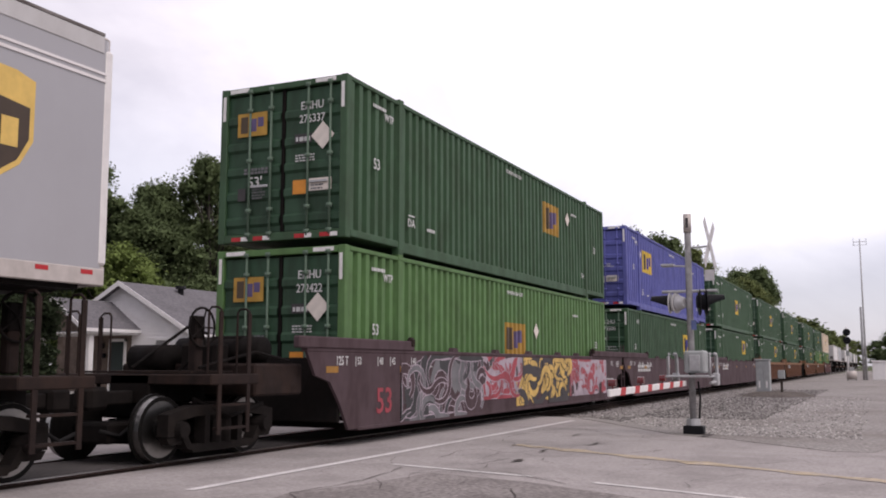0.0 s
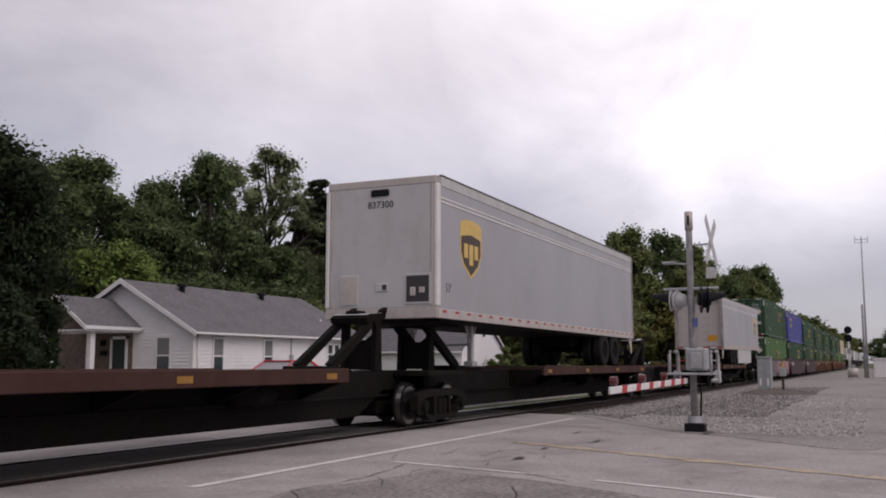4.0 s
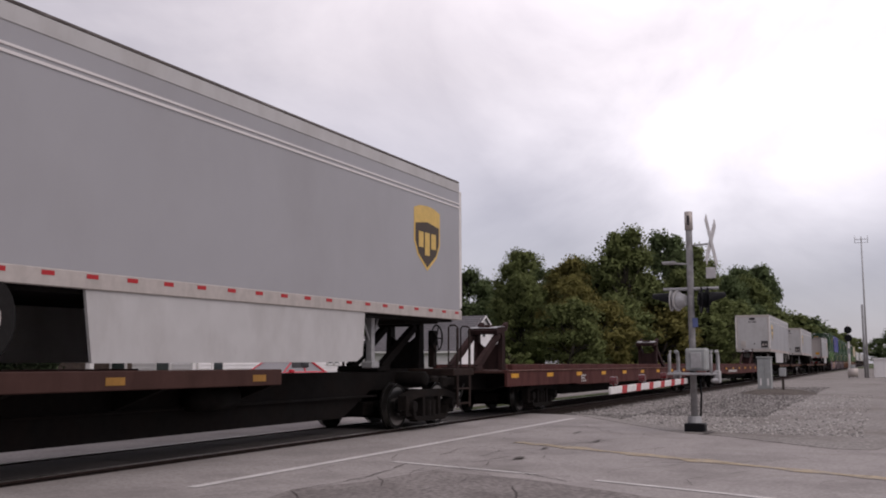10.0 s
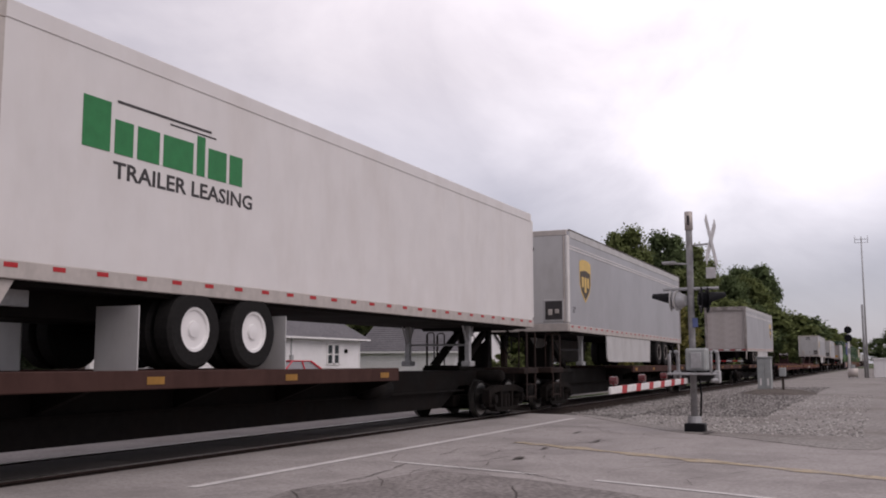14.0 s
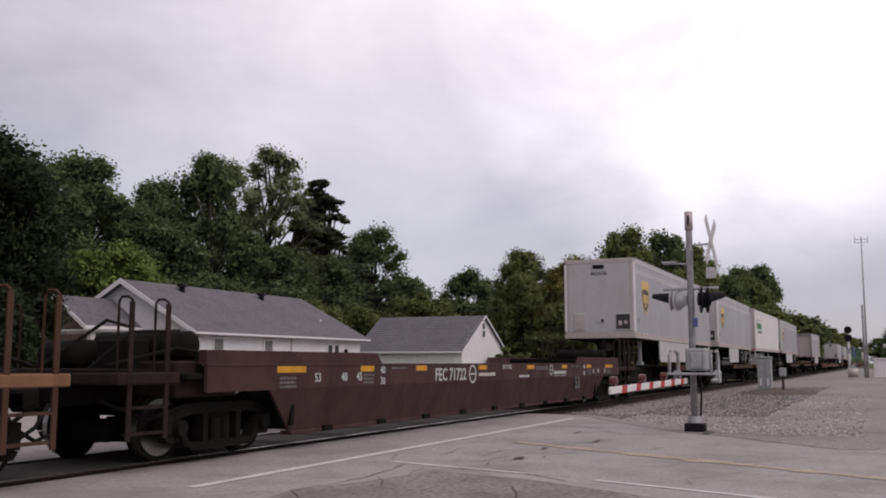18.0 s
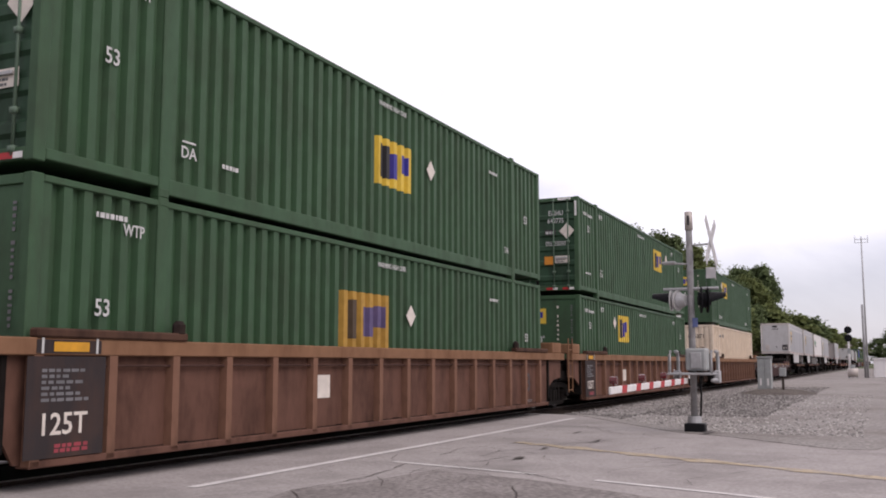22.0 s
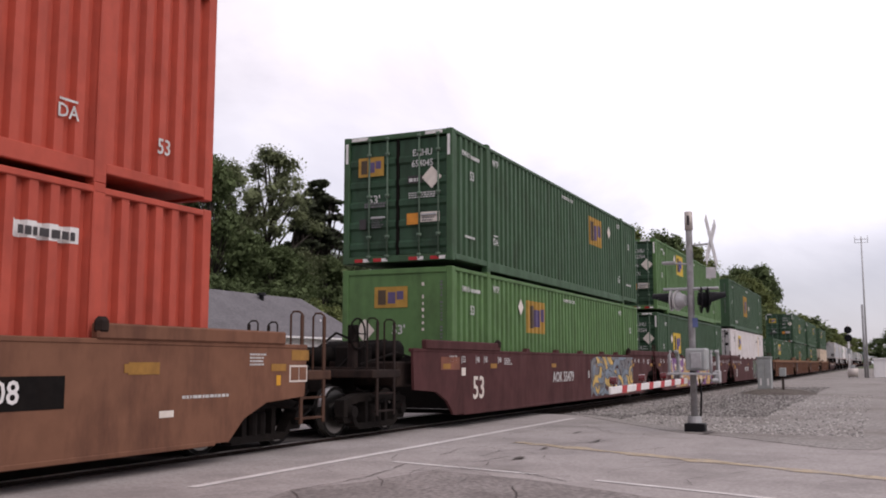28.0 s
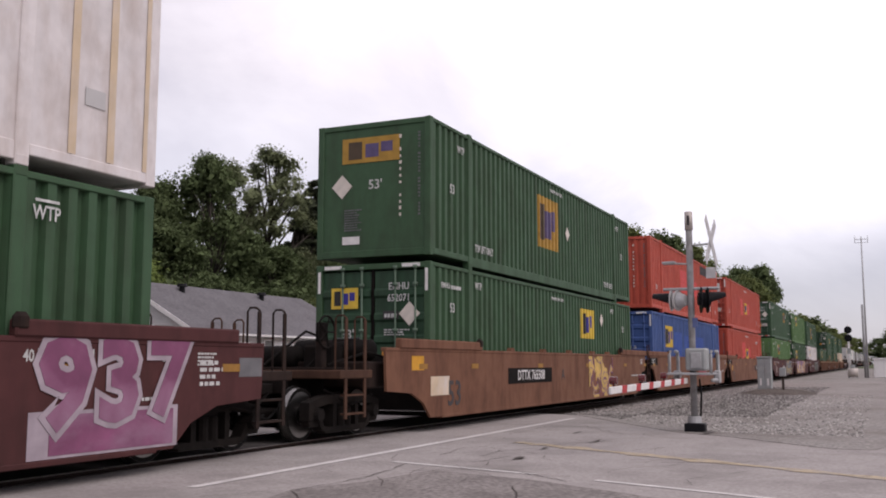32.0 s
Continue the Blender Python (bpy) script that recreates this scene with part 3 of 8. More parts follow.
def container(u, z, paint, word, doors=True, logo=None, end_logo=True, number="", faded=False, diamonds=(), marks=True, white_panels=False, number53=True, seed=0, owner="EMHU", end_marks=True, end_folds=False):
    """A 53-foot container whose rear end stands at u; its things lie in its own space, x forward, y across, the near side at -y."""
    ob = thing("shipping_container", f"{word} corrugated steel shipping container, {'door' if doors else 'blank'} end to the rear", "container",
               pose(u, TC, z), group="containers on the train")
    ob["z0"] = z
    key = paint.name + ("w" if white_panels else "")
    for sgn in (-1, 1):
        part("side_panel", shared(f"side_panel|{key}{sgn}", lambda: container_side(sgn, white_panels, paint is TAN), paint), None, ob)
    part("frame", shared("frame|" + key, container_frame, paint), None, ob)
    part("roof", shared("roof|" + key, container_roof, paint), None, ob)
    cast = shared("corner_casting|" + key, casting, paint)
    for x in (POST, CL - POST):
        for zz in (0.0, CH - 0.105):
            for yy in (-CW / 2 + 0.056, CW / 2 - 0.056):
                part("corner_casting", cast, None, ob, at=(x, yy, zz))
    h = CW / 2
    far_end = shared("end_panel|" + key, lambda: Form().box(0, 0.04, -h + 0.14, h - 0.14, 0.25, CH - 0.14), paint)
    part("end_panel", far_end, None, ob, at=(CL - 0.1, 0, 0))
    xe = -0.004
    if doors:
        w = h - 0.19
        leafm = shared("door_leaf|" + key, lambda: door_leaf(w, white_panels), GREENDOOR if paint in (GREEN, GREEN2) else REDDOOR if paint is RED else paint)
        rod = shared("lock_rod|" + key, lock_rod, UNDER if paint is WHITE else RODPAINT if paint in (GREEN, GREEN2) else paint, True)
        # strip added to show the shaded gap between the door leaves
        part("door_gasket", shared("door_gasket|" + key, lambda: Form().box(-0.012, 0.03, -0.030, 0.030, 0.26, CH - 0.15), REDDOOR if paint is RED else UNDER), None, ob, "grimy rubber seal between the doors", (0.062, 0.0, 0))
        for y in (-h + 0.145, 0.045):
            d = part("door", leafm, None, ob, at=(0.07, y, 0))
            for yy in (0.18, 0.62):
                part("lock_rod", rod, None, d, at=(-0.065, yy, 0))
            for zz in (1.05,):
                part("handle", shared("handle|" + key, lock_handle, GALV), None, d, at=(-0.08, 0.22, zz))
        if white_panels:
            for y in (-h + 0.17, h - 0.29):
                for zz in (0.5, 1.16, 1.92, 2.52):
                    part("hinge", shared("hinge", lambda: Form().box(-0.03, 0.03, -0.06, 0.18, 0, 0.14, 0.012), UNDER), None, ob, "dark steel hinge", (0.06, y, zz))
        # bright tabs in the upper corners, red and white tape along the sill
        for y0, y1 in ((h - 0.05, h - 0.11), (-h + 0.11, -h + 0.05)):
            end_plate(ob, "reflector", TAPEWHITE, y0, y1, 2.30, 2.74, xe)
        for y0 in (h - 0.2, -h + 0.62):
            end_plate(ob, "reflector", TAPEWHITE, y0, y0 - 0.40, 2.78, 2.85, xe)
        for i, y0 in enumerate((h - 0.3, h - 0.75, -h + 1.0, -h + 0.5)):
            end_plate(ob, "reflector", TAPERED, y0, y0 - 0.2, 0.13, 0.2, xe)
            end_plate(ob, "reflector", TAPEWHITE, y0 - 0.2, y0 - 0.34, 0.13, 0.2, xe)
        if end_logo:
            brand_panel(ob, h - 0.36, 1.98, 0.62, 0.42, 0.018, (LOGOOCHRE, FADEDDARK, FADEDBLUE) if faded else None, True)
        if number:
            ink = LETTERDARK if white_panels or paint is RED else LETTER
            if paint is RED:
                end_plate(ob, "label_plate", TAPEWHITE, -0.26, -0.94, 2.06, 2.52, 0.026, "white number plate")
            lettering(ob, owner, 0.14, 0.016, -0.60, 2.40, ink, end=True, stretch=0.85)
            lettering(ob, number, 0.14, 0.016, -0.60, 2.17, ink, end=True, stretch=0.85)
        for dy in diamonds:
            diamond(ob, dy - 0.22, 1.86, 0.24, 0.012, PLACARD, True)
        if not white_panels:
            bars(ob, LETTER, -0.28, -0.95, 1.44, 1.58, 0.016, 9, 3, seed, True)
            end_plate(ob, "label_plate", ORANGE if number else LETTER, -0.24, -0.54, 0.88, 1.12, 0.014)
            end_plate(ob, "label_plate", PLACARD, -0.56, -1.0, 0.92, 1.13, 0.014, "pale printed label")
            bars(ob, SPRAYGREY, -0.60, -0.96, 0.94, 1.11, 0.009, 6, 3, seed + 3, True)
            bars(ob, SPRAYGREY, 0.78, 0.26, 1.30, 1.42, 0.014, 7, 2, seed + 9, True)
            end_plate(ob, "label_plate", LETTERDARK, 0.90, 0.74, 0.84, 1.06, 0.016)
            bars(ob, SPRAYGREY, 0.60, 0.28, 0.86, 1.06, 0.016, 5, 4, seed + 11, True)
            if number:
                end_plate(ob, "label_plate", LETTERDARK, -0.26, -0.60, 1.76, 1.92, 0.016, "black plate with white bars")
                bars(ob, LETTER, -0.29, -0.57, 1.79, 1.89, 0.011, 3, 1, seed, True)
            lettering(ob, "53'", 0.18, 0.018, 0.55, 1.15 if number[:1] == "2" else 1.46, end=True)
    else:
        g = Form()
        if paint in (TAN, RED):
            c = corrugated(-h + 0.14, h - 0.14, 0.25, CH - 0.14, 0.02, 0.035, 0.26)
            g.add([(y, -x, zz) for x, y, zz in c.v], c.f)
        else:
            pts = [(0.02, 0.25)]
            for q in (0.45, 0.72, 0.99, 1.26) if end_folds else ():
                pts += [(0.02, q - 0.1), (-0.03, q - 0.06), (-0.03, q + 0.04), (0.02, q + 0.08)]
            pts += [(0.02, CH - 0.14)]
            g.add([(x, y, z_) for y in (-h + 0.14, h - 0.14) for x, z_ in pts], [(i, i + 1, i + 1 + len(pts), i + len(pts)) for i in range(len(pts) - 1)])
        part("end_panel", shared(f"end_panel_front|{key}{end_folds}", lambda: g, paint), None, ob, at=(0.01, 0, 0))
        if end_logo:
            old = faded and paint is not GREEN2
            brand_panel(ob, 0.72 if old else 0.52, 2.05, 1.32 if old else 0.78, 0.52 if old else 0.44, 0.022, (LOGOOCHRE, FADEDDARK, FADEDBLUE) if faded else None, True)
        if end_marks:
            front_marks(ob, seed)
        for dy in diamonds:
            diamond(ob, dy, 1.58, 0.25, 0.02, PLACARD, True)
    ys = -h
    if marks:
        if paint in (RED, BLUE):
            lettering(ob, "53", 0.19, CL - 0.95, ys, 0.62, stretch=0.9)
            lettering(ob, "53", 0.19, 0.95, ys, 0.95, stretch=0.9)
            lettering(ob, "DA", 0.15, CL - POST - 0.5, ys, 0.70)
            plate(ob, "tick", LETTER, CL - POST - 0.63, CL - POST - 0.37, 0.82, 0.845, ys)
            lettering(ob, "WARNING HIGH CUBE", 0.10, 8.3, ys, 2.57, stretch=0.9)
        elif number53:
            kind = {0: "high", 3: "high", 1: "low", 2: "lift"}[seed % 4]
            for x in (1.05, CL - 1.08):
                lettering(ob, "53", 0.19, x, ys, {"high": 2.0, "low": 1.5, "lift": 1.55}[kind], stretch=0.9)
            lettering(ob, "WARNING HIGH CUBE", 0.085, 8.0, ys, 2.6, stretch=0.85)
            if kind == "high":
                lettering(ob, "EMHU", 0.11, 0.72, ys, 2.44)
                bars(ob, LETTER, 0.98, 1.48, 2.39, 2.49, ys, 6, 1, seed)
                bars(ob, LETTER, 0.66, 1.2, 0.64, 0.71, ys, 7, 1, seed + 4)
                bars(ob, LETTER, CL - 1.5, CL - 0.85, 0.64, 0.72, ys, 7, 1, seed + 5)
                for x in (POST + 0.45, CL - POST - 0.5):
                    lettering(ob, "WTP", 0.15, x, ys, 2.54, stretch=0.8)
                    lettering(ob, "DA", 0.15, x, ys, 0.73)
                    plate(ob, "tick", LETTER, x - 0.13, x + 0.13, 0.86, 0.885, ys)
            elif kind == "low":
                lettering(ob, "WTP", 0.14, 1.5, ys, 2.42, stretch=0.8)
                lettering(ob, "DA", 0.15, POST + 0.44, ys, 0.64)
                plate(ob, "tick", LETTER, POST + 0.31, POST + 0.57, 0.77, 0.795, ys)
                bars(ob, LETTER, 3.1, 3.46, 0.58, 0.66, ys, 5, 1, seed + 4)
                bars(ob, LETTER, 12.68, 13.2, 2.27, 2.35, ys, 6, 1, seed + 1)
                bars(ob, LETTER, 0.9, 1.38, 2.52, 2.60, ys, 6, 1, seed)
                lettering(ob, "DA", 0.13, CL - POST - 0.42, ys, 0.62)
            else:
                for x in (2.78, CL - 2.88):
                    lettering(ob, "TOP LIFT ONLY", 0.16, x, ys, 0.46, stretch=0.66)
                for x in (1.5, CL - 1.62):
                    lettering(ob, "WTP", 0.15, x, ys, 2.45, stretch=0.8)
    if logo:
        brand_panel(ob, logo[0], logo[1], logo[2], logo[3], ys, (LOGOOCHRE, FADEDDARK, FADEDBLUE) if faded else None, flat=white_panels)
        if marks and paint not in (RED, BLUE):
            diamond(ob, logo[0] + (logo[2] + 0.75 if logo[0] > 5 else -0.55), logo[1] + 0.6, 0.2, ys, PLACARD)
    return ob


def patch(ob, mat, x0, x1, z0, z1, label):
    part("painted_patch", folded_patch(x0, x1, z0, z1, 0.0018), mat, ob, label)


# ---- the train: trucks and wagons ----
WHEELS = []


def wheelset_form():
    f = Form()
    for s in (-1, 1):
        y = s * 0.7175
        rows = [(y - s * 0.075, 0.30), (y - s * 0.075, 0.455), (y - s * 0.045, 0.452)]
        rows += [(y - s * 0.044, 0.422), (y + s * 0.065, 0.417), (y + s * 0.065, 0.36), (y + s * 0.03, 0.33), (y + s * 0.02, 0.16), (y + s * 0.085, 0.13), (y + s * 0.085, 0.05)]
        f.disc_stack(0, 0, rows, 26)
    f.tube([(0, -0.95, 0), (0, 0.95, 0)], 0.085, 10)
    # bolt heads on the hubs show that they turn
    for s in (-1, 1):
        for i in range(6):
            a = i * math.pi / 3
            f.box(0.1 * math.cos(a) - 0.02, 0.1 * math.cos(a) + 0.02, *sorted((s * 0.80, s * 0.83)), 0.1 * math.sin(a) - 0.02, 0.1 * math.sin(a) + 0.02)
    f.slot = 1
    for s in (-1, 1):
        y = s * 0.7175
        f.disc_stack(0, 0, [(y - s * 0.043, 0.3), (y - s * 0.043, 0.4235), (y + s * 0.064, 0.4185), (y + s * 0.064, 0.3)], 26)
    return f


def sideframe_form():
    """A cast side frame with two openings, 1.78 m between axles."""
    f = Form()
    y0, y1 = -0.09, 0.09
    f.prism([(-1.12, 0.34), (-1.12, 0.62), (-0.62, 0.72), (0.62, 0.72), (1.12, 0.62), (1.12, 0.34), (1.0, 0.34), (0.98, 0.52), (0.56, 0.58), (-0.56, 0.58), (-0.98, 0.52), (-1.0, 0.34)], "y", y0, y1)
    f.prism([(-0.62, 0.12), (0.62, 0.12), (0.70, 0.22), (-0.70, 0.22)], "y", y0, y1)
    for s in (-1, 1):
        f.prism([(s * 0.60, 0.14), (s * 0.74, 0.18), (s * 1.0, 0.50), (s * 0.88, 0.54)], "y", y0, y1)
        f.prism([(s * 0.30, 0.2), (s * 0.40, 0.2), (s * 0.40, 0.6), (s * 0.30, 0.6)], "y", y0, y1)
        f.prism([(s * 0.78, 0.33), (s * 1.12, 0.33), (s * 1.06, 0.24), (s * 0.84, 0.24)], "y", y0 + 0.02, y1 - 0.02)
    return f


def truck(parent, x):
    sf = shared("sideframe", sideframe_form, GRIME)
    for y in (-1.0, 1.0):
        fr = part("sideframe", sf, None, parent, "dusty cast-steel truck side frame", (x, y, 0))
        if y < 0:
            for dx in (-0.89, 0.89):
                part("bearing_cap", shared("bearing_cap", lambda: Form().disc_stack(0, 0.42, [(-0.17, 0.06), (-0.17, 0.10), (-0.02, 0.125), (0.05, 0.125)], 14), GRIME), None, fr, at=(dx, 0, 0))
            for dx in (-0.16, 0.04):
                part("spring", shared("spring", lambda: Form().tube([(0.06, -0.03, 0.21), (0.06, -0.03, 0.52)], 0.08, 10), GRIME), None, fr, at=(dx, 0, 0))
    # beams plus a black plate added to darken the truck's shaded middle
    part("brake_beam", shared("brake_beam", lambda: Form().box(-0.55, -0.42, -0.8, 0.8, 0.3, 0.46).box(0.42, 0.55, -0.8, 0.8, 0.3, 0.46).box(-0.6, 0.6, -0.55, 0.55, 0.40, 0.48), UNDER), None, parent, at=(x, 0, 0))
    # solid dark block in place of rigging, added to close off the view through
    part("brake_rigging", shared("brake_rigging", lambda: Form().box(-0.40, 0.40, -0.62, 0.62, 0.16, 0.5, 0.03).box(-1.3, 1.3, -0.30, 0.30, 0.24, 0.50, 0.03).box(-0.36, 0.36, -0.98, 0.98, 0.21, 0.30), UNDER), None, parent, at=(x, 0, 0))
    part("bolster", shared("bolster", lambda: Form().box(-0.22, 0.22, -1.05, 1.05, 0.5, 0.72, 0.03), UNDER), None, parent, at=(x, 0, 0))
    for dx in (-0.89, 0.89):
        ws = new("wheelset", shared("wheelset", wheelset_form, [WHEEL, BRIGHT]))
        ws.parent = parent
        ws.matrix_parent_inverse = Matrix.Translation((x + dx, 0, 0.42))
        tagged(ws, "dark steel wheelset with bright treads")
        WHEELS.append(ws)


def coupler(parent, x, s):
    f = Form()
    f.box(min(x, x + s * 0.55), max(x, x + s * 0.55), -0.09, 0.09, 0.72, 0.9, 0.02)
    f.box(min(x + s * 0.5, x + s * 0.85), max(x + s * 0.5, x + s * 0.85), -0.16, 0.16, 0.66, 0.96, 0.05)
    part("coupler", f, GRIME, parent)
    h = Form()
    h.tube([(x, -0.32, 0.75), (x + s * 0.2, -0.34, 0.5), (x + s * 0.5, -0.33, 0.34), (x + s * 0.8, -0.3, 0.42)], 0.025, 7)
    part("air_hose", h, TYRE, parent, "black rubber brake hose", smooth=True)


def ladder(parent, x, y, z0, z1, w=0.42, mat=None):
    f = Form()
    for dx in (0, w):
        f.tube([(x + dx, y, z0), (x + dx, y, z1)], 0.018, 6)
    k = 0
    z = z0 + 0.06
    while z < z1:
        f.tube([(x, y, z), (x + w, y, z)], 0.016, 6)
        z += 0.36
    part("ladder", f, mat or UNDER, parent, "steel corner ladder")


def brake_wheel(parent, x, y, z, axis_y=True):
    f = Form()
    ring = [(x + 0.27 * math.cos(a), y, z + 0.27 * math.sin(a)) for a in [2 * math.pi * i / 18 for i in range(19)]]
    f.tube(ring, 0.018, 6, False)
    for i in range(5):
        a = 2 * math.pi * i / 5
        f.tube([(x, y, z), (x + 0.27 * math.cos(a), y, z + 0.27 * math.sin(a))], 0.012, 5)
    f.box(x - 0.1, x + 0.1, y + 0.02, y + 0.16, z - 0.16, z + 0.16, 0.02)
    part("brake_wheel", f, UNDER, parent, "hand brake wheel")


def grab_strap(x, y, inward, top):
    """A flat upright strap at the wagon's side whose rod turns over inwards at the top."""
    f = Form()
    f.box(x - 0.035, x + 0.035, y - 0.012, y + 0.012, 0.34, top - 0.06)
    f.tube([(x, y, top - 0.2), (x, y, top - 0.04), (x, y + inward * 0.06, top), (x, y + inward * 0.16, top), (x, y + inward * 0.20, top - 0.05), (x, y + inward * 0.20, 1.1)], 0.017, 6)
    return f


def end_platform(parent, x, s, paint, wheel=False, posts=True):
    """The end of a wagon at the coupler: draft sill, cross platform, brake gear, straps and steps; s is the way it points."""
    dark = ENDRUST if paint in (TANBROWN, BROWN) else ENDSTEEL
    a, b = sorted((x, x + s * 2.1))
    part("draft_sill", Form().box(a, b, -0.34, 0.34, 0.72, 1.12, 0.02), UNDER, parent)
    a, b = sorted((x + s * 1.05, x + s * 2.1))
    part("end_sill", Form().box(a, b, -1.36, 1.36, 0.98, 1.12, 0.015), CHORD if paint is BROWN else dark, parent)
    zr_, rr_ = (1.46, 0.19) if posts else (0.92, 0.15)
    part("brake_reservoir", Form().tube([(x + s * 0.45, -1.05, zr_), (x + s * 0.45, -1.0, zr_), (x + s * 0.45, 0.5, zr_), (x + s * 0.45, 0.55, zr_)], [rr_ * 0.7, rr_, rr_, rr_ * 0.7], 16), UNDER, parent, "dark brake reservoir", smooth=True)
    if posts:
        # solid dark mass added to fill the end down to the truck
        part("cross_bearer", Form().box(*sorted((x - s * 0.25, x + s * 0.95)), -1.22, 1.22, 0.80, 1.26, 0.03), ENDSTEEL, parent, "grimy cross bearer")
        part("valve_box", Form().box(*sorted((x + s * 0.75, x + s * 1.1)), -0.62, 0.0, 1.12, 1.55, 0.04), UNDER, parent)
        part("brake_cylinder", Form().tube([(x + s * 0.95, 0.2, 1.34), (x + s * 0.95, 0.95, 1.34)], [0.2, 0.2], 14), UNDER, parent, "dark brake cylinder", smooth=True)
        for k, pth in enumerate((((0.1, -1.2, 1.30), (0.9, -1.18, 1.42), (1.9, -1.0, 1.2)), ((0.2, -0.6, 1.66), (1.2, -0.7, 1.62), (1.6, -0.4, 1.15)), ((0.6, -1.1, 0.7), (1.4, -1.15, 0.55), (2.0, -1.0, 0.8)), ((0.1, 0.3, 1.72), (0.7, 0.2, 1.8), (1.4, 0.6, 1.2)))):
            part("brake_pipe", Form().tube([(x + s * p_, q, r) for p_, q, r in pth], 0.024, 6), UNDER, parent)
    for y, way in ((-1.34, 1), (1.34, -1)):
        for dx in (1.28, 1.90):
            part("grab_strap", grab_strap(x + s * dx, y, way, 2.0), dark, parent, "upright steel strap with a turned-over grab rod")
        for z in (0.40, 0.70):
            part("step", Form().box(*sorted((x + s * 1.28, x + s * 1.90)), *sorted((y - 0.01, y + way * 0.10)), z, z + 0.03), dark, parent, "narrow steel step")
    if posts:
        part("walkway", Form().box(*sorted((x + s * 1.1, x + s * 2.0)), -0.95, 0.95, 1.13, 1.16), ENDSTEEL, parent, "grating walkway")
    if wheel:
        brake_wheel(parent, x + s * 1.55, -0.75, 1.75)
        part("brake_column", Form().box(*sorted((x + s * 1.47, x + s * 1.63)), -0.72, -0.58, 1.14, 1.72, 0.02), ENDSTEEL, parent)
    coupler(parent, x + s * 2.1, s)


WY = 1.45


def well_unit(u, style, paint, word, rear, front, labels=(), length=CL):
    """One well of a stack wagon under a container at u. rear and front: 'car' for a coupler, 'joint' where units share a truck."""
    ob = thing("well_wagon_unit", f"{word} well wagon unit on steel trucks", "rail wagon", pose(u, TC, 0), group="wagons of the train")
    a0, a1 = -1.35, length + 1.45
    long0, long1 = paint in (MAROON, TANBROWN) and rear == "car", paint in (MAROON, TANBROWN) and front == "car"
    if style == "smooth":
        def side():
            pts = [(a0 + 0.25, 1.08), (a0, 1.46)] if not long0 else [(-2.05, 0.75), (-2.1, 1.46)]
            pts += [(a1, 1.46), (a1, 0.98), (length + 0.9, 0.92), (length + 0.55, 0.68), (length + 0.25, 0.22)] if not long1 else [(length + 2.1, 1.46), (length + 2.05, 0.75), (length + 1.1, 0.69), (length + 0.6, 0.5), (length + 0.28, 0.22)]
            pts += [(-0.1, 0.22), (-0.39, 0.66), (-0.68, 0.98)] if not long0 else [(-0.28, 0.22), (-0.6, 0.5), (-1.1, 0.69)]
            return Form().prism(pts, "y", *sorted((s * WY, s * (WY - 0.05))))
        for s in (-1, 1):
            part("side_wall", shared(f"side_wall|{paint.name}{s}{long0}{long1}", side, paint), None, ob)
            part("top_flange", shared(f"top_flange|{paint.name}{s}{long0}{long1}", lambda: Form().box(-2.1 if long0 else a0, length + 2.1 if long1 else a1, *sorted((s * (WY + 0.012), s * (WY - 0.1))), 1.44, 1.50, 0.01), paint), None, ob)
            part("bottom_flange", shared(f"bottom_flange|{paint.name}{s}", lambda: Form().box(0.2, length, *sorted((s * (WY + 0.012), s * (WY - 0.22))), 0.19, 0.25, 0.01), paint), None, ob)
        for x0, x1, kx in ((-1.6, 2.2, 2.12), (length - 2.1, length + 1.5, length - 2.02)):
            tr = part("guide_trough", shared(f"guide_trough|{paint.name}{x1 - x0:.2f}", lambda: Form().box(0, x1 - x0, -0.1, 0.02, 0.0, 0.18, 0.02), paint), None, ob, at=(x0, -WY + 0.06, 1.49))
            part("lock_casting", shared("lock_casting", lambda: Form().box(-0.10, 0.10, -0.12, 0.0, 0.05, 0.25, 0.05), ENDSTEEL), None, tr, at=(kx - x0, 0, 0))
        for x in (4.1, 6.4, 8.6, 10.9, 12.6):
            part("container_guide", shared(f"container_guide|{paint.name}", lambda: Form().prism([(-0.15, 0), (0.15, 0), (0.08, 0.1), (-0.08, 0.1)], "y", -0.06, 0.05), paint), None, ob, at=(x, -WY + 0.05, 1.48))
    else:
        def side():
            pts = [(a0, 0.85), (a0, 1.40), (a1, 1.40), (a1, 0.85), (length + 0.85, 0.80), (length + 0.45, 0.62), (length + 0.2, 0.22), (-0.1, 0.22), (-0.35, 0.62), (-0.75, 0.80)]
            return Form().prism(pts, "y", *sorted((s * (WY - 0.11), s * (WY - 0.15))))
        for s in (-1, 1):
            # the dark unit's sheet is a darker brown, shade between its ribs included
            part("side_wall", shared(f"side_wall_ribbed|{word}{s}", side, DARKBROWN if "dark" in word else paint), None, ob, "brown side sheet")
            part("bottom_chord", shared(f"bottom_chord|{paint.name}{s}", lambda: Form().box(0.0, length + 0.1, *sorted((s * WY, s * (WY - 0.2))), 0.18, 0.26, 0.01), paint), None, ob)
            part("pipe", shared(f"pipe|{s}", lambda: Form().tube([(0, s * (WY - 0.05), 1.2), (length, s * (WY - 0.05), 1.2)], 0.016, 6), DARKBROWN), None, ob)
            part("top_chord", shared(f"top_chord|{s}", lambda: Form().box(a0, a1, *sorted((s * (WY + 0.01), s * (WY - 0.16))), 1.31, 1.49, 0.012), CHORD), None, ob, "orange-brown top chord")
